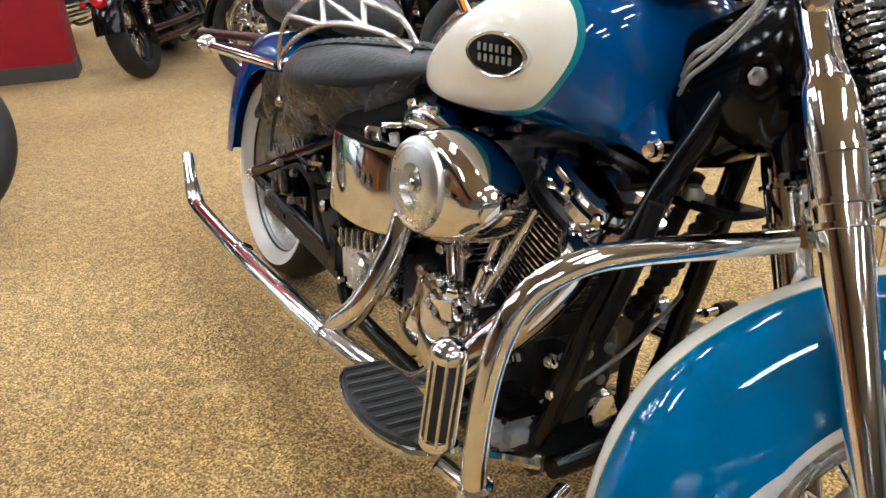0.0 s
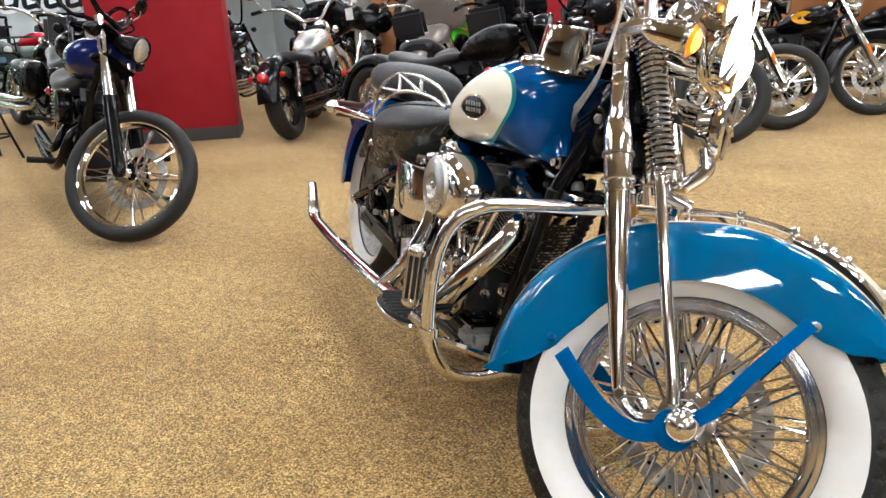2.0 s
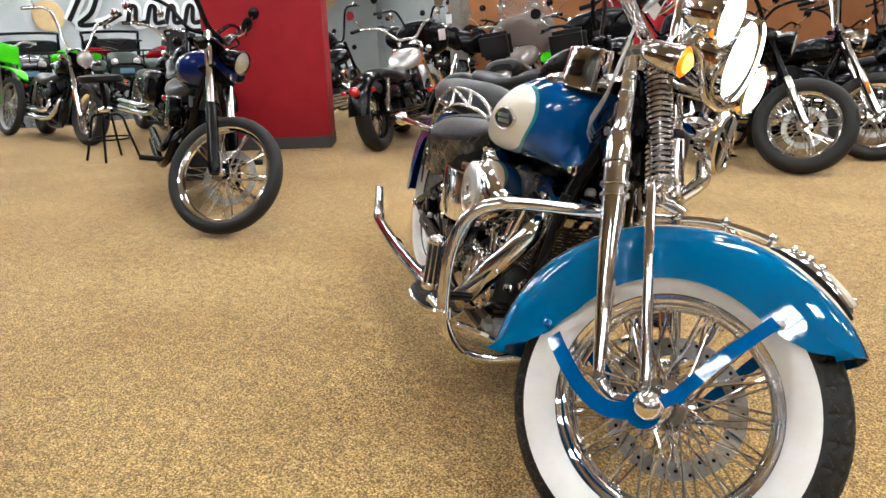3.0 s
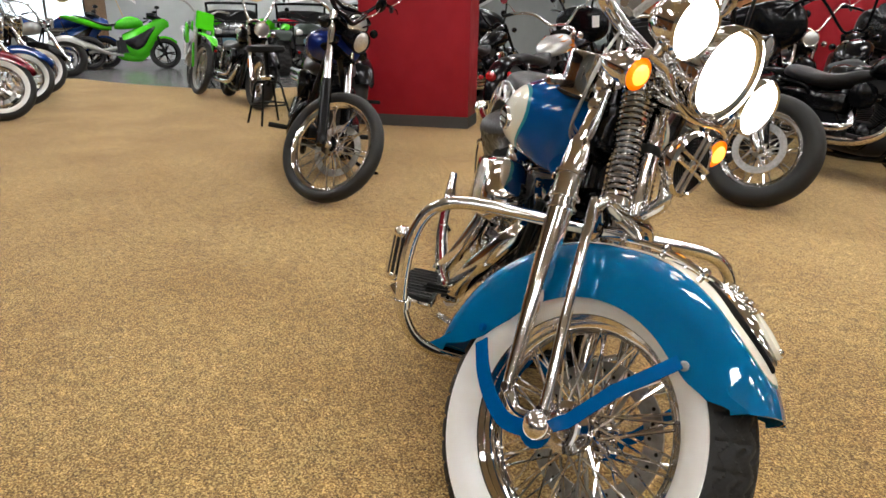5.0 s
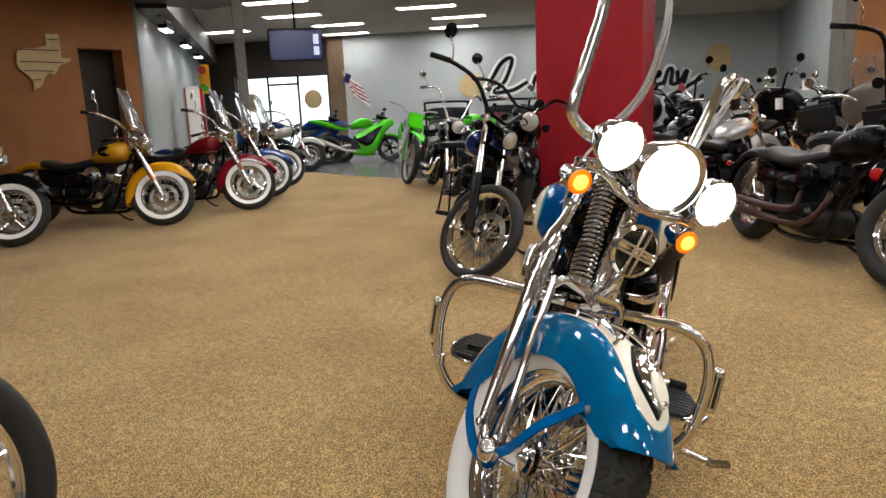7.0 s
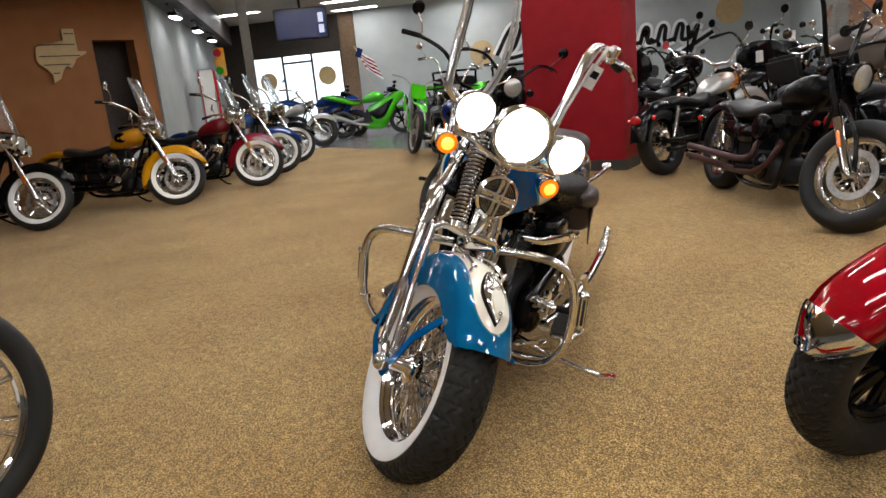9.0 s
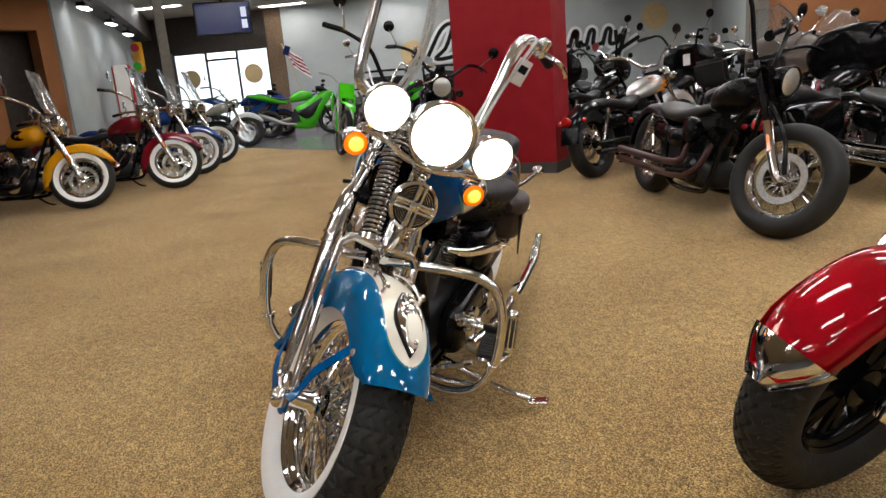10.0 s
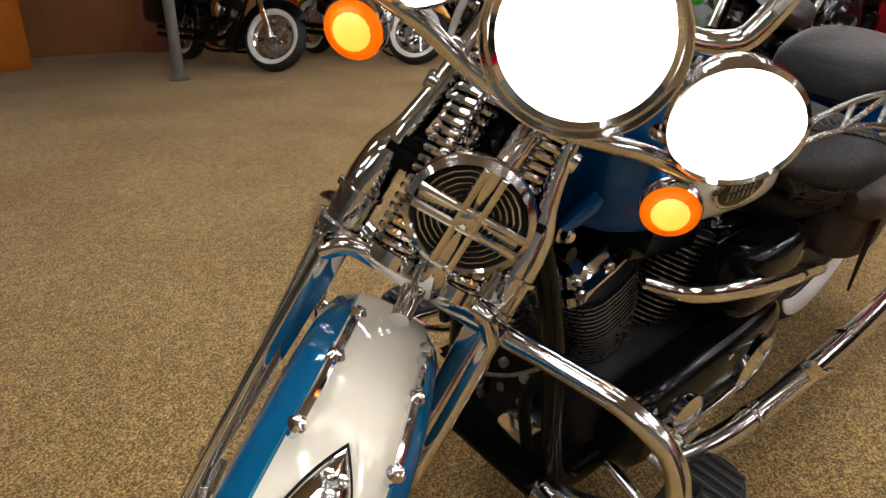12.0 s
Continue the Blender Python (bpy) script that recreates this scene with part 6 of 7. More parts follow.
# ---- the other motorcycles ----
def cruiser(front, heading, lean=8, steer=20, paint_mat=BLACK, label="", white=True, tyre=(0.318, 0.13, 0.205), fender=True, fork=CHROME, screen=False, bars="mid", engine=CHROME,
            bags=None, seat="solo", base=1.60, wheel_mat=None, discs=True, fairing=None, pipes=CHROME, spokes=28, cast=0, trim=None, guard=None, rear=None, nose=30, disc_side=1, wheel_disc=True, tubes=None, lamp=1.0, tag=False, springer=False, lift=0.055, size=1.0, treaded=False):
    """A cruiser with its front tyre resting at front, pointing along heading in degrees."""
    R, w, rim = tyre
    bike = thing("motorcycle", pose(front[0], front[1], 0, -lean, 0, heading) @ Matrix.Scale(size, 4) @ Matrix.Translation((-base, 0, 0)), label, "motorcycle", "parked motorcycles")
    axis = V(-math.sin(radians(30)), 0, math.cos(radians(30)))
    S = Matrix.Translation((base + 0.12, 0, 0)) @ Matrix.Rotation(radians(steer), 4, axis) @ Matrix.Translation((-base - 0.12, 0, 0))
    tm = paint_mat
    zc = R - 0.004
    wheel(bike, "front_wheel", S @ pose(base, 0, zc), R, w, rim, white, spokes, disc=disc_side if discs else 0, cast=cast, rim_mat=wheel_mat, hubw=0.15, tread=treaded)
    wheel(bike, "rear_wheel", pose(0, 0, 0.318), 0.318, max(w, 0.15), 0.205, white, spokes if not cast else 0, disc=1, cast=cast, rim_mat=wheel_mat)
    X = base - 1.6
    top = V(1.215 + X, 0, 0.96)
    for s in (-1, 1):
        leg = part("fork_leg", tube([V(base, s * 0.105, zc).lerp(V(1.22 + X, s * 0.10, 0.95), k / 4) for k in range(5)], [0.022, 0.022, 0.021, 0.020, 0.021], 12, 2), tubes or fork, bike, m=S)
        part("slider", tube([V(base, s * 0.105, zc).lerp(V(1.22 + X, s * 0.10, 0.95), k) for k in (-0.04, 0.0, 0.1, 0.36, 0.46)], [0.024, 0.032, 0.029, 0.031, 0.029], 12, 2), guard or CHROME, leg, m=S)
        if tubes is None:
            part("reflector", rbox((base - 0.10, s * 0.138, zc + 0.17), (0.022, 0.008, 0.10), 0.003, (0, -27, 0)), AMBER_OFF, leg, m=S)
        part("front_signal", lathe([(0, -0.05), (0.02, -0.045), (0.032, -0.015), (0.034, 0), (0.025, 0.014), (0, 0.018)], (1.30 + X, s * 0.19, 0.86), (1, 0, 0), 16), CHROME if fork is CHROME else BLACK, bike, m=S)
    part("yoke", merge(rbox((1.25 + X, 0, 0.90), (0.09, 0.24, 0.03), 0.01, (0, -28, 0)), rbox((1.31 + X, 0, 0.77), (0.09, 0.24, 0.03), 0.01, (0, -28, 0))), fork if fork is not CHROME else BLACK, bike, m=S)
    hl = part("headlamp", lathe([(0, -0.12), (0.05 * lamp, -0.11), (0.082 * lamp, -0.04), (0.086 * lamp, 0.0), (0.092 * lamp, 0.008), (0.088 * lamp, 0.02), (0.078 * lamp, 0.012), (0, 0.008)], (1.40 + X, 0, 0.88), (1, 0, -0.05), 28), CHROME if not fork is BLACK else BLACK, bike, m=S)
    part("lens", lathe([(0.079 * lamp, 0.012), (0.06 * lamp, 0.024), (0, 0.030)], (1.40 + X, 0, 0.88), (1, 0, -0.05), 24), LENS_OFF, hl, m=S)
    hz, hx, hy = {"low": (1.04, 0.96, 0.40), "mid": (1.12, 0.98, 0.42), "ape": (1.32, 1.02, 0.40)}[bars]
    hb = part("handlebar", tube([V(hx - 0.12 + X, -hy - 0.03, hz - 0.02), V(hx + X, -hy + 0.04, hz), V(1.12 + X, -0.24, hz - 0.02), V(1.20 + X, -0.10, 0.985), V(1.21 + X, 0, 0.98), V(1.20 + X, 0.10, 0.985), V(1.12 + X, 0.24, hz - 0.02), V(hx + X, hy - 0.04, hz), V(hx - 0.12 + X, hy + 0.03, hz - 0.02)], 0.014, 10, 4), CHROME if fork is CHROME else BLACK, bike, m=S)
    for s in (-1, 1):
        part("grip", rod(V(hx + 0.0 + X, s * (hy - 0.03), hz), V(hx - 0.12 + X, s * (hy + 0.03), hz - 0.02), 0.018), BLACK_MATT, hb, m=S)
        part("lever", tube([V(hx + 0.06 + X, s * (hy - 0.06), hz), V(hx + 0.05 + X, s * hy, hz - 0.01), V(hx - 0.04 + X, s * (hy + 0.06), hz - 0.03)], 0.006, 6), CHROME if fork is CHROME else BLACK, hb, m=S)
        mir = part("mirror", lathe([(0, -0.012), (0.035, -0.010), (0.048, 0.0), (0.046, 0.006), (0, 0.006)], (hx - 0.01 + X, s * (hy + 0.07), hz + 0.15), (-1, 0, 0.1), 18), BLACK if fork is not CHROME else CHROME, bike, m=S)
        part("mirror_stem", tube([V(hx + 0.02 + X, s * (hy - 0.04), hz), V(hx + 0.03 + X, s * (hy + 0.02), hz + 0.07), V(hx + X, s * (hy + 0.06), hz + 0.12)], 0.005, 6), CHROME, mir, m=S)
    if springer:
        for s in (-1, 1):
            part("spring_leg", tube([V(base + 0.05, s * 0.125, zc + 0.02), V(base - 0.03, s * 0.12, zc + 0.22), V(1.40 + X, s * 0.10, 0.72)], 0.013, 10), BLACK, bike, m=S)
            o, d = V(1.39 + X, s * 0.05, 0.72), V(-0.45, 0, 0.89)
            f = axis_frame(o, d)
            part("spring", tube([f @ V(0.024 * math.cos(k * 0.52), 0.024 * math.sin(k * 0.52), 0.0014 * k) for k in range(180)], 0.0055, 6, 1), BLACK, bike, m=S)
    if screen:
        for s in (-1, 1):
            sl = part("spot_lamp", lathe([(0, -0.08), (0.03, -0.07), (0.052, -0.02), (0.056, 0.0), (0.060, 0.006), (0.056, 0.014), (0.050, 0.008), (0, 0.006)], (1.40 + X, s * 0.175, 0.87), (1, 0, -0.03), 20), CHROME, bike, m=S)
            part("lens", lathe([(0.050, 0.008), (0.036, 0.016), (0, 0.020)], (1.40 + X, s * 0.175, 0.87), (1, 0, -0.03), 18), LENS_OFF, sl, m=S)
        part("headlamp_nacelle", loft_x([(1.19 + X, 0, 0.90, 0.10, 0.10), (1.24 + X, 0, 0.89, 0.135, 0.12), (1.32 + X, 0, 0.88, 0.125, 0.115), (1.39 + X, 0, 0.88, 0.098, 0.098)], 22, 2.3), CHROME, bike, "chrome headlamp nacelle", m=S)
        part("lamp_bar", tube([V(1.36 + X, -0.19, 0.83), V(1.38 + X, -0.1, 0.79), V(1.38 + X, 0.1, 0.79), V(1.36 + X, 0.19, 0.83)], 0.010, 8), CHROME, bike, m=S)
        rings = []
        for i in range(9):
            z = 0.98 + 0.46 * i / 8
            ww = 0.25 * (1 - 0.55 * (i / 8) ** 3)
            rings.append([V(1.36 + X - 0.20 * i / 8 - 0.10 * (j / 6 - 1) ** 2, ww * (j / 6 - 1), z) for j in range(13)] + [V(1.365 + X - 0.20 * i / 8 - 0.10 * (j / 6 - 1) ** 2, ww * (j / 6 - 1), z) for j in range(12, -1, -1)])
        ws = part("windshield", skin(bmesh.new(), rings), GLASS, bike, "clear plastic windshield", m=S)
        ws.visible_shadow = False
        part("windshield_brace", merge(tube([rings[8][6] + V(-0.01, 0, -0.02), rings[4][6] + V(0.012, 0, 0), rings[0][6] + V(0.012, 0, 0)], 0.005, 6), tube([rings[2][0], rings[2][6] + V(0.012, 0, 0), rings[2][12]], 0.007, 6)), CHROME, ws, m=S)
    if fairing:
        part("fairing", loft_x([(1.14 + X, 0, 1.02, 0.10, 0.12), (1.20 + X, 0, 0.99, 0.30, 0.20), (1.30 + X, 0, 0.97, 0.34, 0.20), (1.40 + X, 0, 0.94, 0.24, 0.16), (1.46 + X, 0, 0.92, 0.10, 0.08)], 26, 2.6), fairing, bike, "handlebar fairing", m=S)
    if fender:
        part("front_fender", fender_mesh((base, zc), R + lift, w * 0.66, lambda t: float(np.interp(t, [nose, nose + 15, 70, 150, 185, 200], [R + 0.03, R - 0.03, R - 0.055, R - 0.055, R - 0.05, R - 0.0])), nose, 200, 26, 20, 0.6 if nose < 30 else 0.3), tm, bike, m=S)
        if nose < 30:
            part("fender_tip", fender_mesh((base, zc), R + lift + 0.005, w * 0.70, lambda t: float(np.interp(t, [nose - 4, nose + 3, nose + 14], [R + 0.03, R - 0.01, R - 0.035])), nose - 4, nose + 13, 10, 22, 0.65), CHROME, bike, "chrome mudguard tip", m=S)
    part("fuel_tank", loft_x([(0.78 + X, 0, 0.70, 0.03, 0.02), (0.82 + X, 0, 0.715, 0.085, 0.05), (0.92 + X, 0, 0.745, 0.14, 0.082), (1.05 + X, 0, 0.775, 0.165, 0.10), (1.16 + X, 0, 0.79, 0.155, 0.10), (1.22 + X, 0, 0.79, 0.11, 0.075), (1.25 + X, 0, 0.79, 0.06, 0.04)], 26, 2.4), tm, bike)
    if trim is ORANGE:
        for s in (-1, 1):
            for x0, z0, ln, up in ((1.17, 0.84, 0.20, 0.02), (1.19, 0.80, 0.27, 0.012), (1.19, 0.76, 0.24, -0.012), (1.17, 0.72, 0.17, -0.02)):
                rings = []
                for i in range(9):
                    u = i / 8
                    x, z, h = x0 + X - ln * u, z0 + up * u + 0.010 * math.sin(5 * u), 0.021 * (1 - u) ** 0.7 + 0.001
                    q = min(0.98, abs(z - 0.77) / 0.10)
                    y = 0.160 * (1 - q ** 2.4) ** (1 / 2.4) * (1 - 0.35 * max(0, u - 0.5)) + 0.004
                    rings.append([V(x, s * (y - 0.012), z + h), V(x, s * (y + 0.002), z + h * 0.5), V(x, s * (y + 0.002), z - h * 0.5), V(x, s * (y - 0.012), z - h)])
                part("flame", skin(bmesh.new(), rings), ORANGE, bike, "orange flame tongue on the tank")
    elif trim:
        for s in (-1, 1):
            part("tank_trim", skin(bmesh.new(), [[V(1.04 + X + 0.10 * sc * math.cos(a), s * (0.168 - 0.012 * abs(math.cos(a)) + h), 0.78 + 0.055 * sc * math.sin(a)) for a in [2 * math.pi * j / 20 for j in range(20)]] for sc, h in ((1, -0.02), (0.9, 0.0), (0.2, 0.001))]), trim, bike, "contrasting tank flash")
    part("filler_cap", lathe([(0.03, -0.01), (0.032, 0.006), (0.02, 0.016), (0, 0.017)], (1.08 + X, 0.07, 0.872), (0, 0.2, 1), 16), CHROME, bike)
    if seat == "touring":
        st = [(-0.10, 0, 0.70, 0.10, 0.04), (-0.03, 0, 0.71, 0.15, 0.07), (0.14, 0, 0.70, 0.155, 0.065), (0.28, 0, 0.665, 0.16, 0.06), (0.40, 0, 0.635, 0.17, 0.05), (0.58, 0, 0.625, 0.16, 0.05), (0.72, 0, 0.66, 0.11, 0.05), (0.82, 0, 0.69, 0.06, 0.03)]
        part("backrest", rbox((-0.16, 0, 0.90), (0.07, 0.28, 0.22), 0.03, (0, -10, 0)), LEATHER, bike)
    else:
        st = [(0.14, 0, 0.66, 0.08, 0.03), (0.20, 0, 0.672, 0.13, 0.05), (0.32, 0, 0.65, 0.17, 0.05), (0.46, 0, 0.625, 0.175, 0.05), (0.60, 0, 0.63, 0.15, 0.05), (0.74, 0, 0.665, 0.10, 0.05), (0.84, 0, 0.69, 0.06, 0.03)]
    part("seat", loft_x([(a + X * 0.5, *r) for a, *r in st], 22, 2.6, 3), LEATHER, bike, "black leather seat")
    part("rear_fender", fender_mesh((0, 0.318), 0.385, max(w, 0.15) * 0.62, lambda t: float(np.interp(t, [30, 60, 150, 175], [0.35, 0.31, 0.30, 0.32])), 30, 175, 24), rear or tm, bike)
    part("tail_lamp", lathe([(0.04, -0.02), (0.045, 0.01), (0.036, 0.03), (0, 0.036)], (-0.335, 0, 0.55), (-0.95, 0, 0.3), 16), RED_LENS, bike)
    for s in (-1, 1):
        sg = part("rear_signal", lathe([(0, -0.035), (0.014, -0.03), (0.021, -0.01), (0.022, 0.004), (0.014, 0.014), (0, 0.016)], (-0.26, s * 0.14, 0.55), (-1, 0, 0), 14), RED_LENS, bike)
        part("signal_stem", rod(V(-0.22, s * 0.08, 0.55), V(-0.23, s * 0.14, 0.55), 0.008), BLACK, sg)
        part("rear_shock", merge(rod(V(0.02, s * 0.13, 0.34), V(0.16, s * 0.13, 0.62), 0.012), tube([V(0.035 + 0.11 * k / 60 + 0.026 * math.cos(k * 1.05) * 0.9, s * 0.13 + 0.026 * math.sin(k * 1.05), 0.37 + 0.22 * k / 60) for k in range(61)], 0.0055, 5, 1)), CHROME, bike)
        part("footpeg", rod(V(0.95, s * 0.16, 0.27), V(0.95, s * 0.34, 0.28), 0.016), BLACK_MATT, bike)
    fb = bmesh.new()
    for s in (-1, 1):
        tube([V(1.27 + X, s * 0.03, 0.76), V(1.20, s * 0.09, 0.50), V(1.13, s * 0.12, 0.22), V(1.02, s * 0.12, 0.15), V(0.60, s * 0.12, 0.15), V(0.46, s * 0.13, 0.30), V(0.42, s * 0.12, 0.56), V(0.1, s * 0.11, 0.60)], 0.017, 8, 4, bm=fb)
        rod(V(0, s * 0.10, 0.318), V(0.50, s * 0.12, 0.30), 0.02, bm=fb)
    tube([V(1.26 + X, 0, 0.84), V(1.0, 0, 0.70), V(0.5, 0, 0.58)], 0.025, 8, bm=fb)
    part("frame", fb, BLACK, bike)
    part("crankcase", loft_x([(0.55, 0, 0.29, 0.10, 0.09), (0.62, 0, 0.28, 0.13, 0.11), (0.90, 0, 0.27, 0.14, 0.115), (1.03, 0, 0.265, 0.12, 0.09), (1.08, 0, 0.26, 0.07, 0.05)], 20, 3, 3), ENGINE, bike)
    for d, bx in ((0.38, 0.94), (-0.38, 0.80)):
        dv = V(d, 0, 0.925).normalized()
        f = axis_frame((bx, 0, 0.35), dv)
        prof = [(0.055, 0)]
        for k in range(9):
            prof += [(0.058, 0.008 + 0.015 * k), (0.086, 0.009 + 0.015 * k), (0.086, 0.014 + 0.015 * k), (0.058, 0.015 + 0.015 * k)]
        cb = lathe(prof + [(0.055, 0.15)], V(bx, 0, 0.35), dv, 16)
        part("cylinder", cb, ENGINE, bike)
        part("rocker_cover", skin(bmesh.new(), [[f @ V(x, y, z) for x, y in ell(0.09 * q, 0.078 * q, 18, 3.2)] for q, z in ((1, 0.145), (1.02, 0.19), (0.92, 0.225), (0.4, 0.235))]), engine, bike)
        part("pushrod_tube", rod(V(bx - 0.02 + d * 0.1, -0.125, 0.33), V(bx + d * 0.55, -0.10, 0.53), 0.011), engine, bike)
    part("air_cleaner", lathe([(0.05, 0), (0.085, 0.012), (0.090, 0.05), (0.080, 0.075), (0.03, 0.085), (0, 0.085)], (0.87, -0.11, 0.54), (0, -1, 0), 26), engine, bike)
    part("cam_cover", lathe([(0.09, 0), (0.09, 0.02), (0.06, 0.04), (0.03, 0.05), (0, 0.05)], (0.90, -0.125, 0.28), (0, -1, 0), 24), engine, bike)
    part("primary_cover", loft_x([(0.50, 0.155, 0.28, 0.03, 0.07), (0.56, 0.165, 0.275, 0.045, 0.098), (0.80, 0.168, 0.27, 0.05, 0.10), (0.98, 0.165, 0.26, 0.045, 0.09), (1.02, 0.155, 0.258, 0.03, 0.06)], 18, 3, 3), engine if bags else BLACK, bike)
    part("gearbox", merge(rbox((0.60, 0, 0.36), (0.30, 0.24, 0.26), 0.04), rbox((0.88, 0, 0.60), (0.30, 0.13, 0.12), 0.03)), ENGINE, bike)
    part("side_cover", loft_x([(0.12, 0, 0.52, 0.08, 0.03), (0.18, 0, 0.51, 0.125, 0.075), (0.40, 0, 0.49, 0.135, 0.095), (0.52, 0, 0.47, 0.12, 0.08)], 16, 3.2, 3), BLACK, bike)
    part("oil_tank", loft_x([(0.50, 0, 0.48, 0.10, 0.05), (0.53, 0, 0.48, 0.17, 0.075), (0.72, 0, 0.48, 0.17, 0.075), (0.75, 0, 0.48, 0.10, 0.05)], 18, 4, 3), BLACK, bike)
    for dz in (0.0, 0.075):
        part("exhaust_pipe", tube([V(1.06 if not dz else 0.80, -0.10, 0.46), V(1.14 if not dz else 0.84, -0.16, 0.42), V(1.08 if not dz else 0.86, -0.20, 0.30 + dz * 0.5), V(0.86 if not dz else 0.70, -0.215, 0.235 + dz), V(0.30, -0.22, 0.235 + dz), V(-0.22, -0.22, 0.245 + dz)], [0.022, 0.023, 0.025, 0.030, 0.038, 0.038] if pipes is CHROME else [0.018, 0.019, 0.020, 0.024, 0.027, 0.025], 12, 4), pipes, bike)
    part("side_stand", tube([V(0.92, 0.13, 0.15), V(0.94, 0.28, 0.07), V(0.96, 0.36, 0.052)], 0.011, 8), BLACK, bike)
    if bags:
        for s in (-1, 1):
            part("saddle_bag", loft_x([(-0.36, s * 0.24, 0.50, 0.05, 0.08), (-0.32, s * 0.25, 0.50, 0.09, 0.14), (0.0, s * 0.25, 0.50, 0.10, 0.15), (0.22, s * 0.24, 0.52, 0.08, 0.13), (0.26, s * 0.23, 0.54, 0.04, 0.08)], 18, 3.4, 3), bags, bike)
    if tag:
        part("price_tag", rbox((1.30 + X, -0.36, hz - 0.14), (0.004, 0.07, 0.11), 0.001, (0, 6, 12)), PAPER, bike, "white hanging price tag", m=S)
    return bike


def sport_bike(rear_at, heading, body, label, lean=7):
    bike = thing("sport_motorcycle", pose(rear_at[0], rear_at[1], 0, -lean, 0, heading), label, "motorcycle", "parked motorcycles")
    wheel(bike, "front_wheel", pose(1.38, 0, 0.30), 0.30, 0.12, 0.215, False, 0, disc=1, cast=5, rim_mat=BLACK)
    wheel(bike, "rear_wheel", pose(0, 0, 0.31), 0.31, 0.17, 0.215, False, 0, disc=1, cast=5, rim_mat=BLACK)
    part("side_fairing", loft_x([(0.62, 0, 0.50, 0.14, 0.16), (0.74, 0, 0.46, 0.20, 0.26), (0.95, 0, 0.50, 0.23, 0.30), (1.12, 0, 0.62, 0.22, 0.26), (1.26, 0, 0.78, 0.19, 0.18), (1.40, 0, 0.86, 0.13, 0.11), (1.50, 0, 0.86, 0.05, 0.05)], 24, 2.8), body, bike)
    part("belly_pan", loft_x([(0.50, 0, 0.26, 0.08, 0.04), (0.62, 0, 0.24, 0.13, 0.08), (0.92, 0, 0.25, 0.16, 0.11), (1.08, 0, 0.34, 0.13, 0.08)], 20, 2.8), body, bike)
    part("fuel_tank", loft_x([(0.50, 0, 0.80, 0.08, 0.04), (0.58, 0, 0.84, 0.13, 0.09), (0.76, 0, 0.88, 0.17, 0.12), (0.92, 0, 0.88, 0.16, 0.10), (1.02, 0, 0.86, 0.08, 0.05)], 22, 2.5), body, bike)
    part("tail", loft_x([(-0.42, 0, 0.98, 0.03, 0.02), (-0.25, 0, 0.95, 0.09, 0.05), (0.0, 0, 0.88, 0.13, 0.07), (0.25, 0, 0.80, 0.12, 0.06), (0.45, 0, 0.78, 0.09, 0.05)], 20, 2.6), body, bike)
    part("seat", loft_x([(-0.2, 0, 1.0, 0.06, 0.015), (0.0, 0, 0.95, 0.12, 0.03), (0.2, 0, 0.86, 0.12, 0.03), (0.38, 0, 0.82, 0.15, 0.03), (0.56, 0, 0.85, 0.10, 0.02)], 18, 2.6), LEATHER, bike)
    part("engine", rbox((0.72, 0, 0.42), (0.44, 0.34, 0.36), 0.06), ENGINE, bike)
    part("front_fender", fender_mesh((1.38, 0.30), 0.335, 0.075, lambda t: 0.30, 40, 150, 18), body, bike)
    part("windscreen", loft_x([(1.10, 0, 1.02, 0.10, 0.05), (1.22, 0, 1.00, 0.15, 0.07), (1.36, 0, 0.94, 0.12, 0.05)], 18, 2.4), BLACK, bike)
    for s in (-1, 1):
        part("fork_leg", rod(V(1.38, s * 0.10, 0.30), V(1.15, s * 0.10, 0.90), 0.024), BLACK, bike)
        part("handlebar", merge(rod(V(1.12, s * 0.10, 0.94), V(1.04, s * 0.34, 0.93), 0.014), rod(V(1.07, s * 0.26, 0.93), V(1.03, s * 0.36, 0.925), 0.019)), BLACK_MATT, bike)
        mr = part("mirror", loft_x([(1.24, s * 0.34, 1.13, 0.02, 0.015), (1.28, s * 0.36, 1.13, 0.06, 0.035), (1.33, s * 0.35, 1.13, 0.03, 0.02)], 14, 2.2), BLACK, bike)
        part("mirror_stem", rod(V(1.28, s * 0.18, 1.0), V(1.28, s * 0.34, 1.12), 0.008), BLACK, mr)
        part("fairing_vent", loft_x([(0.66, s * 0.170, 0.50, 0.02, 0.04), (0.82, s * 0.212, 0.47, 0.018, 0.12), (0.98, s * 0.228, 0.54, 0.014, 0.13), (1.12, s * 0.215, 0.68, 0.012, 0.07), (1.22, s * 0.195, 0.78, 0.010, 0.02)], 12, 2.5), BLACK, bike)
    part("exhaust_silencer", tube([V(0.60, -0.14, 0.25), V(0.30, -0.20, 0.30), V(0.12, -0.22, 0.38), V(-0.20, -0.23, 0.52)], [0.025, 0.028, 0.055, 0.05], 14, 4), STEEL, bike)
    part("swing_arm", merge(rod(V(0, -0.12, 0.31), V(0.5, -0.12, 0.40), 0.03), rod(V(0, 0.12, 0.31), V(0.5, 0.12, 0.40), 0.03)), STEEL, bike)
    part("tail_lamp", lathe([(0.03, -0.01), (0.03, 0.012), (0, 0.02)], (-0.42, 0, 0.96), (-1, 0, 0), 12), RED_LENS, bike)
    part("plate_hanger", rbox((-0.36, 0, 0.74), (0.02, 0.16, 0.30), 0.006, (0, -18, 0)), BLACK_MATT, bike)
    return bike


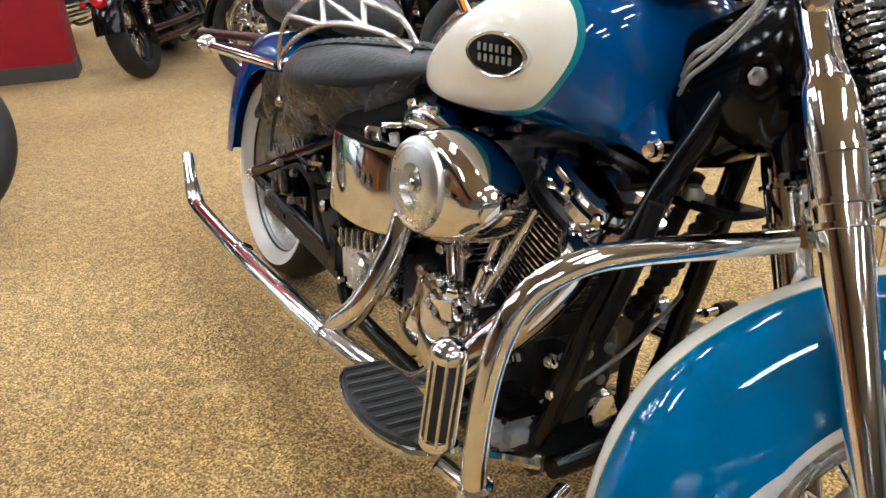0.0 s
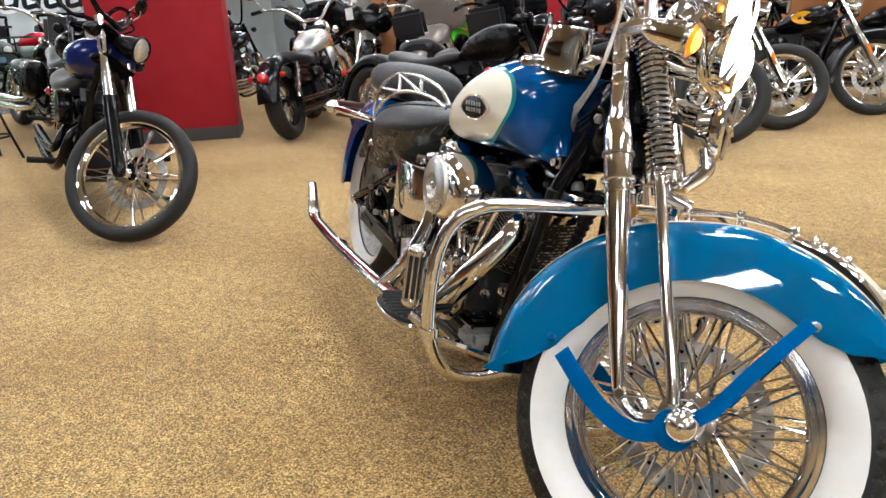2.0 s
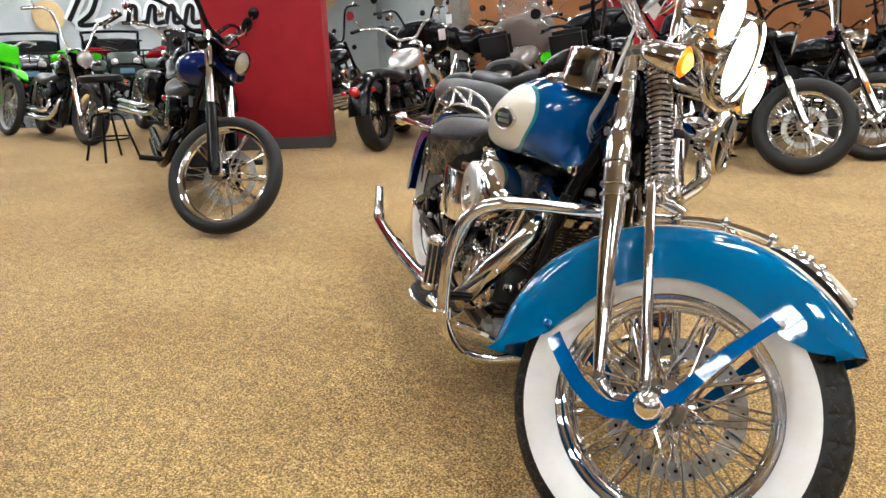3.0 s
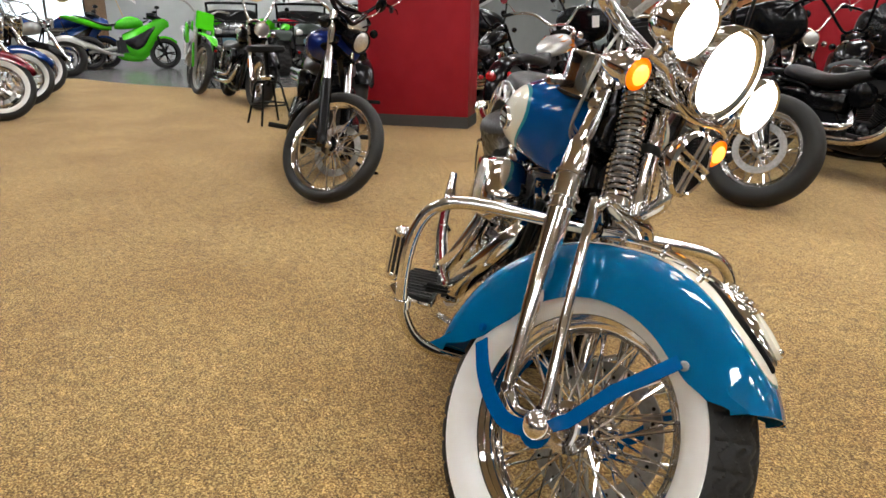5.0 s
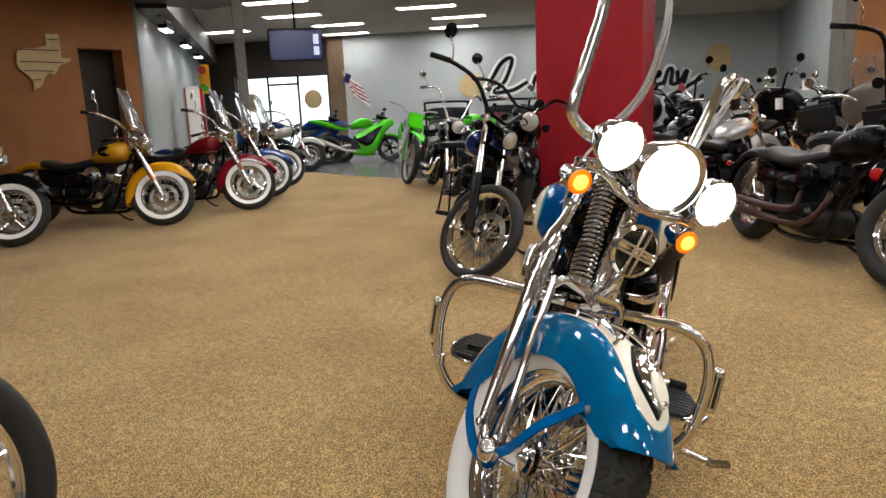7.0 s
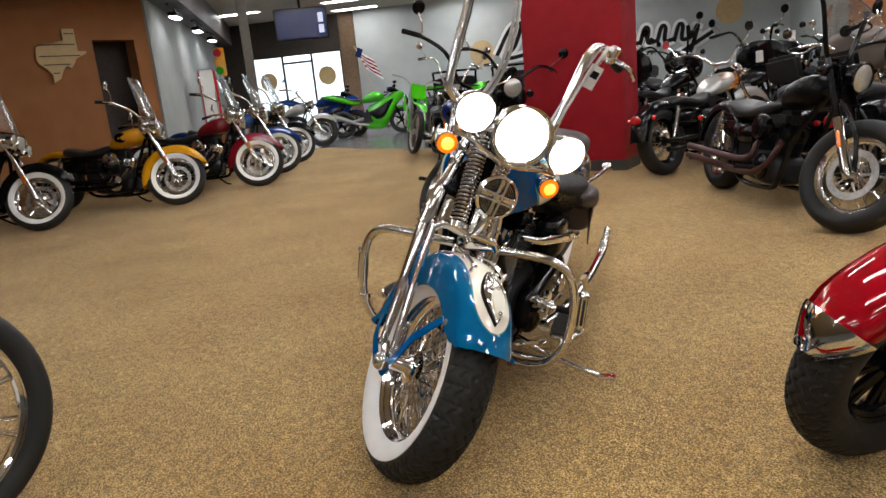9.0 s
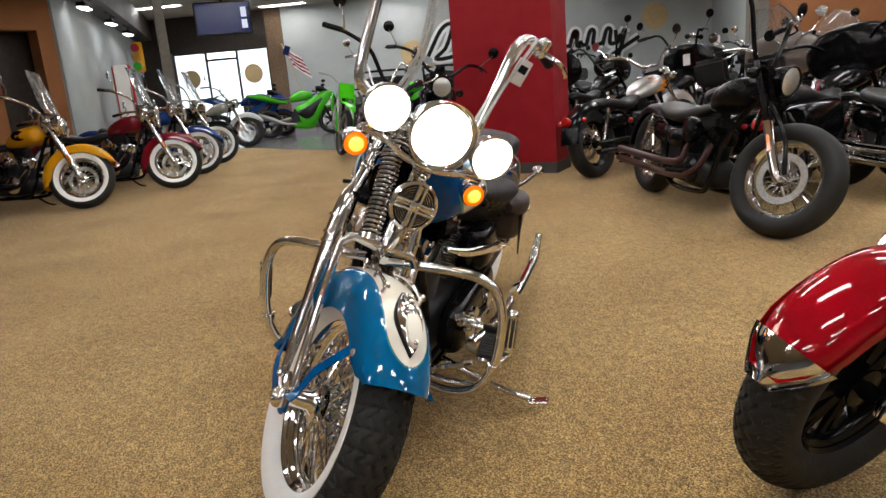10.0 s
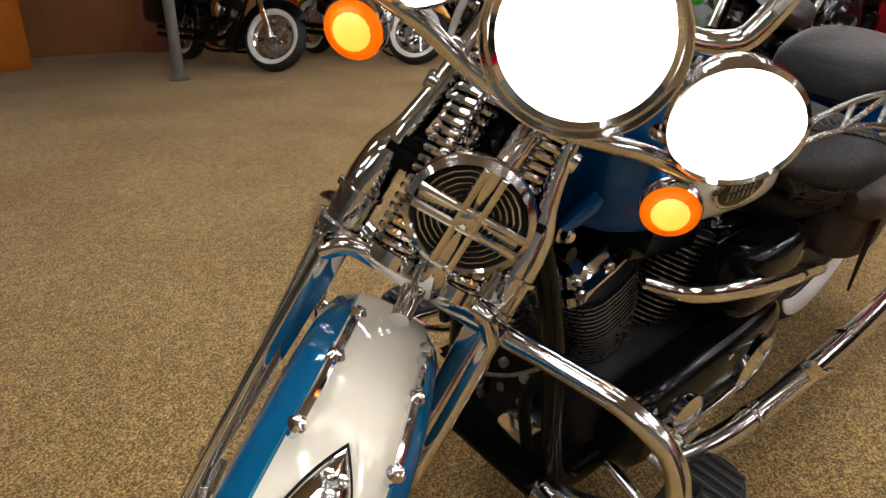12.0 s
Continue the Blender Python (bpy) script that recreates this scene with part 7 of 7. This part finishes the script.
def quad(o, heading, body, label):
    """A four-wheeled utility machine: knobbly tyres, racks, wide wings and a pair of lamps; o lies under its front bumper."""
    q = thing("utility_quad", pose(o[0], o[1], 0, 0, 0, heading) @ Matrix.Translation((-1.05, 0, 0)), label, "quad", "parked quads")
    for x in (-0.55, 0.70):
        for s in (-1, 1):
            wh = part("wheel", lathe([(0.02, -0.07), (0.15, -0.07), (0.16, -0.10), (0.165, 0.10), (0.15, 0.07), (0.02, 0.07)], (x, s * 0.45, 0.31), (0, 1, 0), 20), BLACK, q)
            rings = []
            for i in range(88):
                a = 2 * math.pi * i / 88
                ring = []
                for r, y in ((0.16, -0.12), (0.26, -0.13), (0.30, -0.10), (0.30, -0.01), (0.30, 0.01), (0.30, 0.10), (0.26, 0.13), (0.16, 0.12)):
                    lug = 0.016 if r > 0.28 and (i // 2 + (1 if y > 0 else 0)) % 2 else 0
                    ring.append(V(x + (r + lug) * math.cos(a), s * 0.45 + y, 0.31 + (r + lug) * math.sin(a)))
                rings.append(ring)
            bm = skin(bmesh.new(), rings, closed=True)
            part("tyre", bm, RUBBER, wh)
            part("wing", loft_x([(x - 0.42, s * 0.42, 0.60, 0.10, 0.01), (x - 0.26, s * 0.44, 0.72, 0.16, 0.02), (x, s * 0.44, 0.77, 0.17, 0.025), (x + 0.26, s * 0.44, 0.73, 0.15, 0.02), (x + 0.36, s * 0.42, 0.64, 0.08, 0.01)], 14, 3), body, q)
    part("body", loft_x([(-0.85, 0, 0.66, 0.22, 0.08), (-0.5, 0, 0.72, 0.28, 0.12), (0.1, 0, 0.62, 0.22, 0.22), (0.5, 0, 0.74, 0.26, 0.18), (0.88, 0, 0.70, 0.30, 0.14), (1.0, 0, 0.62, 0.24, 0.10)], 20, 3), body, q)
    part("seat", loft_x([(-0.55, 0, 0.86, 0.15, 0.04), (-0.2, 0, 0.88, 0.17, 0.05), (0.2, 0, 0.86, 0.15, 0.05), (0.34, 0, 0.90, 0.08, 0.03)], 16, 3), LEATHER, q)
    part("engine", rbox((0.1, 0, 0.40), (0.6, 0.34, 0.28), 0.05), ENGINE, q)
    part("bumper", merge(tube([V(0.92, -0.30, 0.42), V(1.05, -0.26, 0.50), V(1.05, -0.24, 0.70), V(1.05, 0.24, 0.70), V(1.05, 0.26, 0.50), V(0.92, 0.30, 0.42)], 0.018, 8, 3), rod(V(1.05, -0.25, 0.55), V(1.05, 0.25, 0.55), 0.016)), BLACK, q)
    for x0, x1 in ((0.45, 1.02), (-0.98, -0.52)):
        rack = part("rack", tube([V(x0, -0.48, 0.93), V(x1, -0.48, 0.93), V(x1, 0.48, 0.93), V(x0, 0.48, 0.93)], 0.016, 6, 3, True), BLACK_MATT, q)
        for y in (-0.28, 0.0, 0.28):
            part("rack_bar", rod(V(x0, y, 0.93), V(x1, y, 0.93), 0.012, seg=6), BLACK_MATT, rack)
            for x in (x0, x1):
                if y:
                    part("rack_leg", rod(V(x, y, 0.93), V(x * 0.96, y, 0.72), 0.012, seg=6), BLACK_MATT, rack)
    part("cargo_box", loft_x([(-1.02, 0, 0.98, 0.40, 0.06), (-0.98, 0, 1.02, 0.46, 0.12), (-0.62, 0, 1.02, 0.46, 0.13), (-0.56, 0, 1.0, 0.42, 0.09)], 18, 4), BLACK_MATT, q)
    part("guard_bar", tube([V(-0.50, -0.44, 0.80), V(-0.50, -0.46, 1.18), V(-0.50, -0.40, 1.26), V(-0.50, 0.40, 1.26), V(-0.50, 0.46, 1.18), V(-0.50, 0.44, 0.80)], 0.024, 8, 3), BLACK, q)
    for s in (-1, 1):
        lp = part("headlamp", lathe([(0, -0.06), (0.05, -0.05), (0.07, 0.0), (0.066, 0.012), (0, 0.010)], (0.99, s * 0.17, 0.76), (1, 0, 0), 18), BLACK, q)
        part("lens", lathe([(0.060, 0.012), (0.04, 0.022), (0, 0.026)], (0.99, s * 0.17, 0.76), (1, 0, 0), 16), LENS_OFF, lp)
        part("grip", rod(V(0.34, s * 0.26, 1.10), V(0.28, s * 0.40, 1.09), 0.018), BLACK_MATT, q)
    part("handlebar", tube([V(0.28, -0.40, 1.09), V(0.38, -0.18, 1.10), V(0.44, 0, 1.02), V(0.38, 0.18, 1.10), V(0.28, 0.40, 1.09)], 0.013, 8), BLACK, q)
    part("number_panel", rbox((1.02, 0, 0.62), (0.02, 0.22, 0.08), 0.008), mat("label_blue", (0.10, 0.22, 0.30), 0.5), q, "pale blue label bar")
    return q


def dirt_bike(front, heading, body, label, lean=8, steer=15):
    bike = thing("dirt_motorcycle", pose(front[0], front[1], 0, -lean, 0, heading) @ Matrix.Translation((-1.44, 0, 0)), label, "motorcycle", "parked motorcycles")
    axis = V(-math.sin(radians(27)), 0, math.cos(radians(27)))
    S = Matrix.Translation((1.55, 0, 0)) @ Matrix.Rotation(radians(steer), 4, axis) @ Matrix.Translation((-1.55, 0, 0))
    wheel(bike, "front_wheel", S @ pose(1.44, 0, 0.345), 0.345, 0.085, 0.275, False, 28, disc=1, rim_mat=STEEL)
    wheel(bike, "rear_wheel", pose(0, 0, 0.33), 0.33, 0.11, 0.24, False, 28, disc=1, rim_mat=STEEL)
    for s in (-1, 1):
        part("fork_leg", rod(V(1.44, s * 0.09, 0.345), V(1.10, s * 0.09, 1.02), 0.028, 0.024), STEEL, bike, m=S)
        part("fork_guard", rbox((1.39, s * 0.125, 0.50), (0.07, 0.015, 0.34), 0.007, (0, -27, 0)), body, bike, m=S)
        part("radiator_shroud", loft_x([(0.72, s * 0.13, 0.80, 0.02, 0.05), (0.90, s * 0.17, 0.80, 0.03, 0.12), (1.10, s * 0.17, 0.76, 0.02, 0.12), (1.18, s * 0.15, 0.70, 0.01, 0.05)], 14, 2.6), body, bike)
    part("front_fender", loft_x([(1.10, 0, 0.76, 0.05, 0.01), (1.30, 0, 0.79, 0.09, 0.02), (1.60, 0, 0.76, 0.08, 0.02), (1.80, 0, 0.68, 0.03, 0.01)], 16, 2.4), body, bike, m=S)
    part("number_board", rbox((1.24, 0, 0.96), (0.03, 0.24, 0.24), 0.012, (0, -20, 0)), body, bike, m=S)
    part("handlebar", tube([V(0.98, -0.40, 1.16), V(1.05, -0.22, 1.14), V(1.09, -0.08, 1.05), V(1.09, 0.08, 1.05), V(1.05, 0.22, 1.14), V(0.98, 0.40, 1.16)], 0.014, 8), STEEL, bike, m=S)
    part("fuel_tank", loft_x([(0.60, 0, 0.88, 0.06, 0.04), (0.75, 0, 0.87, 0.10, 0.08), (0.95, 0, 0.88, 0.11, 0.09), (1.05, 0, 0.88, 0.05, 0.05)], 18, 2.5), body, bike)
    part("seat", loft_x([(-0.20, 0, 0.93, 0.05, 0.02), (0.1, 0, 0.92, 0.09, 0.04), (0.5, 0, 0.90, 0.09, 0.04), (0.75, 0, 0.95, 0.06, 0.03)], 16, 3), BLACK_MATT, bike)
    part("rear_fender", loft_x([(-0.55, 0, 0.94, 0.03, 0.01), (-0.3, 0, 0.90, 0.08, 0.02), (0.0, 0, 0.85, 0.09, 0.02), (0.25, 0, 0.82, 0.06, 0.02)], 16, 2.4), body, bike)
    part("engine", merge(rbox((0.68, 0, 0.42), (0.34, 0.24, 0.30), 0.05), rbox((0.76, 0, 0.62), (0.16, 0.16, 0.22), 0.03)), STEEL, bike)
    part("frame", merge(tube([V(1.08, 0, 0.92), V(1.0, 0, 0.5), V(0.8, 0, 0.25), V(0.5, 0, 0.28), V(0.45, 0, 0.6), V(0.4, 0, 0.84)], 0.025, 8), rod(V(1.05, 0, 0.85), V(0.4, 0, 0.84), 0.022)), BLACK, bike)
    part("swing_arm", merge(rod(V(0, -0.09, 0.33), V(0.5, -0.09, 0.38), 0.025), rod(V(0, 0.09, 0.33), V(0.5, 0.09, 0.38), 0.025)), STEEL, bike)
    part("exhaust_silencer", tube([V(0.75, -0.08, 0.6), V(0.95, -0.12, 0.5), V(0.7, -0.14, 0.42), V(0.3, -0.14, 0.72), V(-0.2, -0.14, 0.82)], [0.02, 0.022, 0.022, 0.03, 0.04], 10), STEEL, bike)
    part("side_stand", rod(V(0.5, 0.12, 0.3), V(0.45, 0.30, 0.045), 0.012), BLACK, bike)
    return bike


# beside the red pillar: slim dark bike with spoked front wheel and no mudguard
cruiser((-2.73, 1.12), -29, 8, 54, NAVY, "dark navy chopper-style motorcycle with bare spoked front wheel", False, (0.308, 0.082, 0.246), False, BLACK, bars="mid", engine=BLACK, pipes=BLACK, rear=BLACK, spokes=40, guard=BLACK, tubes=CHROME, lamp=0.70, size=1.05)
# black bikes beyond
cruiser((-1.25, 3.06), -17, 8, 30, SATIN, "matt black fat-tyred motorcycle with black springer fork", False, (0.328, 0.16, 0.215), False, BLACK, bars="ape", engine=BLACK, pipes=mat("brown_heat_shield", (0.050, 0.012, 0.010), 0.34, 0.3), spokes=40, base=1.72, disc_side=-1, springer=True)
cruiser((-4.40, 5.22), 110, 8, -5, SILVER, "silver motorcycle with orange flames on its tank, seen from behind", False, (0.33, 0.10, 0.24), True, CHROME, bars="mid", engine=BLACK, trim=ORANGE, rear=BLACK, tag=True, pipes=BLACK, wheel_mat=BLACK)
cruiser((-0.50, 4.22), -15, 8, 26, BLACK, "black motorcycle with dark fork and fat black front tyre", False, (0.33, 0.14, 0.225), False, BLACK, bars="mid", engine=BLACK, spokes=36)
cruiser((-0.16, 5.00), -14, 8, 28, BLACK, "black motorcycle with chrome fork and spoked chrome wheel", False, (0.33, 0.11, 0.24), False, CHROME, bars="ape", engine=CHROME, spokes=36)
cruiser((0.48, 5.85), -10, 8, 30, BLACK, "black motorcycle with yellow tank flash and orange fork reflector", False, (0.335, 0.10, 0.255), True, CHROME, bars="mid", engine=BLACK, trim=YELLOW, spokes=36)
cruiser((1.15, 6.75), -12, 8, 25, BLACK, "black motorcycle with chrome engine", False, (0.33, 0.12, 0.22), True, CHROME)
cruiser((-0.4, 6.9), -14, 8, 25, PURPLE, "dark plum motorcycle in the back row", False, fork=BLACK, bars="ape")
cruiser((-3.4, 5.9), 110, 8, 0, TAUPE, "taupe touring motorcycle with leather bags", False, bags=LEATHER, screen=True, seat="touring", fairing=TAUPE)
cruiser((-2.4, 5.6), 105, 8, 10, BLACK, "black touring motorcycle with side bags and fairing", False, fairing=BLACK, bags=BLACK, engine=BLACK, seat="touring", fork=BLACK, bars="mid")
cruiser((-5.1, 6.3), 112, 8, -10, BLACK, "black touring motorcycle with fairing and tall mirrors", False, fairing=BLACK, fork=BLACK, bars="ape", engine=BLACK, tag=True)
cruiser((-4.4, 7.2), -60, 8, 10, DARK_RED, "dark red motorcycle against the far wall", False, screen=True)
cruiser((-5.8, 7.6), -60, 8, 10, BLACK, "black motorcycle against the far wall", False, fairing=BLACK)
cruiser((-7.2, 8.2), -55, 8, 10, BLACK, "black motorcycle against the far wall", False)
cruiser((-3.2, 7.4), -60, 8, 12, BLACK, "black motorcycle against the far wall", False, bars="ape")
sport_bike((-4.3, 9.25), 167, GREEN, "lime green sport motorcycle by the terracotta wall")
# behind the navy bike
cruiser((-4.40, 2.20), -29, 8, 20, BLACK, "black touring motorcycle parked behind the navy one", False, engine=BLACK, bars="mid", pipes=BLACK, rear=BLACK, seat="touring", bags=BLACK, fork=BLACK, size=1.1)
cruiser((-6.2, 3.3), -15, 8, 15, BLACK, "black motorcycle behind the red pillar", False, bars="mid", engine=BLACK)
cruiser((-6.9, 2.6), -10, 8, 10, BLACK, "black motorcycle in a close row", False, engine=BLACK, bars="ape")
cruiser((-7.3, 4.4), -15, 8, 10, BLACK_MATT, "black motorcycle in a close row", False, engine=BLACK)
cruiser((-8.0, 5.6), -15, 8, 10, DARK_RED, "dark red motorcycle in a close row", False)
quad((-11.5, 4.15), -25, BLACK, "black utility quad with front rack and twin headlamps")
quad((-10.8, 5.35), -22, mat("dark_green_plastic", (0.010, 0.020, 0.012), 0.45), "dark green utility quad with front rack and twin headlamps")
quad((-10.0, 6.55), -20, BLACK, "black utility quad with front rack beside another one")
# close row under the wall lettering
for fx, fy, hd, tone, dress in ((-5.1, 7.75, -62, BLACK, "fairing"), (-3.75, 7.35, -60, BLACK, "bags"), (-2.55, 7.75, -62, SATIN, "fairing"), (-6.5, 8.15, -58, BLACK, "bags"), (-7.9, 8.7, -56, BLACK, "fairing"), (-1.6, 7.9, -64, BLACK, "bags"), (-7.6, 6.7, -15, BLACK, "fairing"), (-5.9, 5.0, 110, BLACK, "fairing")):
    cruiser((fx, fy), hd, 8, 14, tone, "black touring motorcycle with full fairing in the crowded row" if dress == "fairing" else "black motorcycle with side bags in the crowded row", False, bars="mid", engine=BLACK, fork=BLACK, fairing=tone if dress == "fairing" else None, bags=tone, seat="touring", pipes=BLACK, wheel_mat=BLACK)
# row along the terracotta wall
cruiser((-5.95, -2.10), 56, 8, 30, BLACK, "black and white touring motorcycle with windshield and whitewall tyres", True, screen=True, pipes=BLACK, bars="low", seat="touring", bags=BLACK)
cruiser((-6.50, -0.82), 56, 8, 30, YELLOW, "golden yellow cruiser with windshield and whitewall tyres", True, screen=True, pipes=BLACK, bars="low", trim=BLACK)
cruiser((-7.25, 0.12), 56, 8, 30, DARK_RED, "dark red cruiser with windshield and whitewall tyres", True, screen=True, pipes=BLACK, bars="low")
cruiser((-8.50, 0.50), 56, 8, 30, DEEP_BLUE, "deep blue cruiser with whitewall tyres", True, screen=True, pipes=BLACK, bars="low")
cruiser((-9.80, 0.88), 56, 8, 30, BLACK, "black cruiser with whitewall tyres", True, screen=True)
cruiser((-12.6, 1.75), 60, 8, 10, SILVER, "silver cruiser near the entrance", False)
# green sport bikes near the entrance
for fx, fy, hd, kind_paint, bar_kind, words in ((-2.3, 7.1, 108, BLACK, "ape", "black motorcycle deep in the back row"), (-1.4, 6.9, 104, BLACK_MATT, "mid", "matt black motorcycle deep in the back row"), (-2.2, 8.8, -62, BLACK, "ape", "black motorcycle against the terracotta wall"),
                                               (-1.0, 9.2, -62, DARK_RED, "mid", "dark red motorcycle against the terracotta wall"), (-0.2, 8.0, -20, BLACK, "ape", "black motorcycle in the rear corner"), (-6.3, 6.1, 112, BLACK, "ape", "black motorcycle beyond the silver one"), (-6.6, 8.9, -58, BLACK, "ape", "black motorcycle beneath the wall sign"),
                                               (-8.3, 9.4, -55, DARK_RED, "mid", "dark red motorcycle beneath the wall sign"), (-8.9, 6.7, -15, BLACK, "ape", "black motorcycle in a close row")):
    cruiser((fx, fy), hd, 8, 12, kind_paint, words, False, bars=bar_kind, engine=BLACK if kind_paint is BLACK_MATT else CHROME, fork=BLACK, bags=kind_paint if bar_kind == "mid" else None)
sport_bike((-14.9, 1.5), 80, DEEP_BLUE, "blue and black sport motorcycle by the entrance")
sport_bike((-14.4, 2.5), 78, GREEN, "lime green sport motorcycle on the grey floor")
sport_bike((-13.0, 4.6), 60, GREEN, "lime green sport motorcycle on the grey floor")
dirt_bike((-8.8, 2.6), -15, GREEN, "lime green dirt bike facing the aisle")
sport_bike((-11.6, 5.6), 60, RED, "red sport motorcycle by the grey wall")
# close by, partly in view
cruiser((0.528, 1.254), 250, 8, 22, RED, "bright red cruiser with chrome mudguard tip and black tyre", False, (0.306, 0.14, 0.178), True, CHROME, cast=9, wheel_mat=BLACK, nose=25, lift=0.024, discs=False, treaded=True)
cruiser((-0.155, -1.135), 117, 8, 0, BLACK, "black motorcycle with slim spoked front wheel", False, (0.345, 0.09, 0.275), False, CHROME, spokes=40, bars="low")


def stool(o):
    t = thing("work_stool", pose(*o), "black round-topped stool on splayed metal legs", "stool")
    part("seat", lathe([(0, 0), (0.17, 0), (0.185, 0.02), (0.175, 0.055), (0.10, 0.065), (0, 0.066)], (0, 0, 0.68), (0, 0, 1), 28), BLACK_MATT, t)
    part("column", rod(V(0, 0, 0.36), V(0, 0, 0.69), 0.022), BLACK_MATT, t)
    part("collar", lathe([(0.022, 0), (0.06, 0.004), (0.065, 0.03), (0.03, 0.045), (0.022, 0.05)], (0, 0, 0.42), (0, 0, 1), 20), CHROME, t)
    for k in range(4):
        a = math.pi / 4 + k * math.pi / 2
        c, d = math.cos(a), math.sin(a)
        part("leg", tube([V(0.02 * c, 0.02 * d, 0.40), V(0.12 * c, 0.12 * d, 0.385), V(0.16 * c, 0.16 * d, 0.25), V(0.23 * c, 0.23 * d, 0.0)], 0.011, 8), BLACK_MATT, t)
    part("footrest", tube([V(0.175 * math.cos(a), 0.175 * math.sin(a), 0.19) for a in [2 * math.pi * k / 16 for k in range(16)]], 0.009, 6, 1, True), BLACK_MATT, t)


stool((-5.75, 2.22, 0))
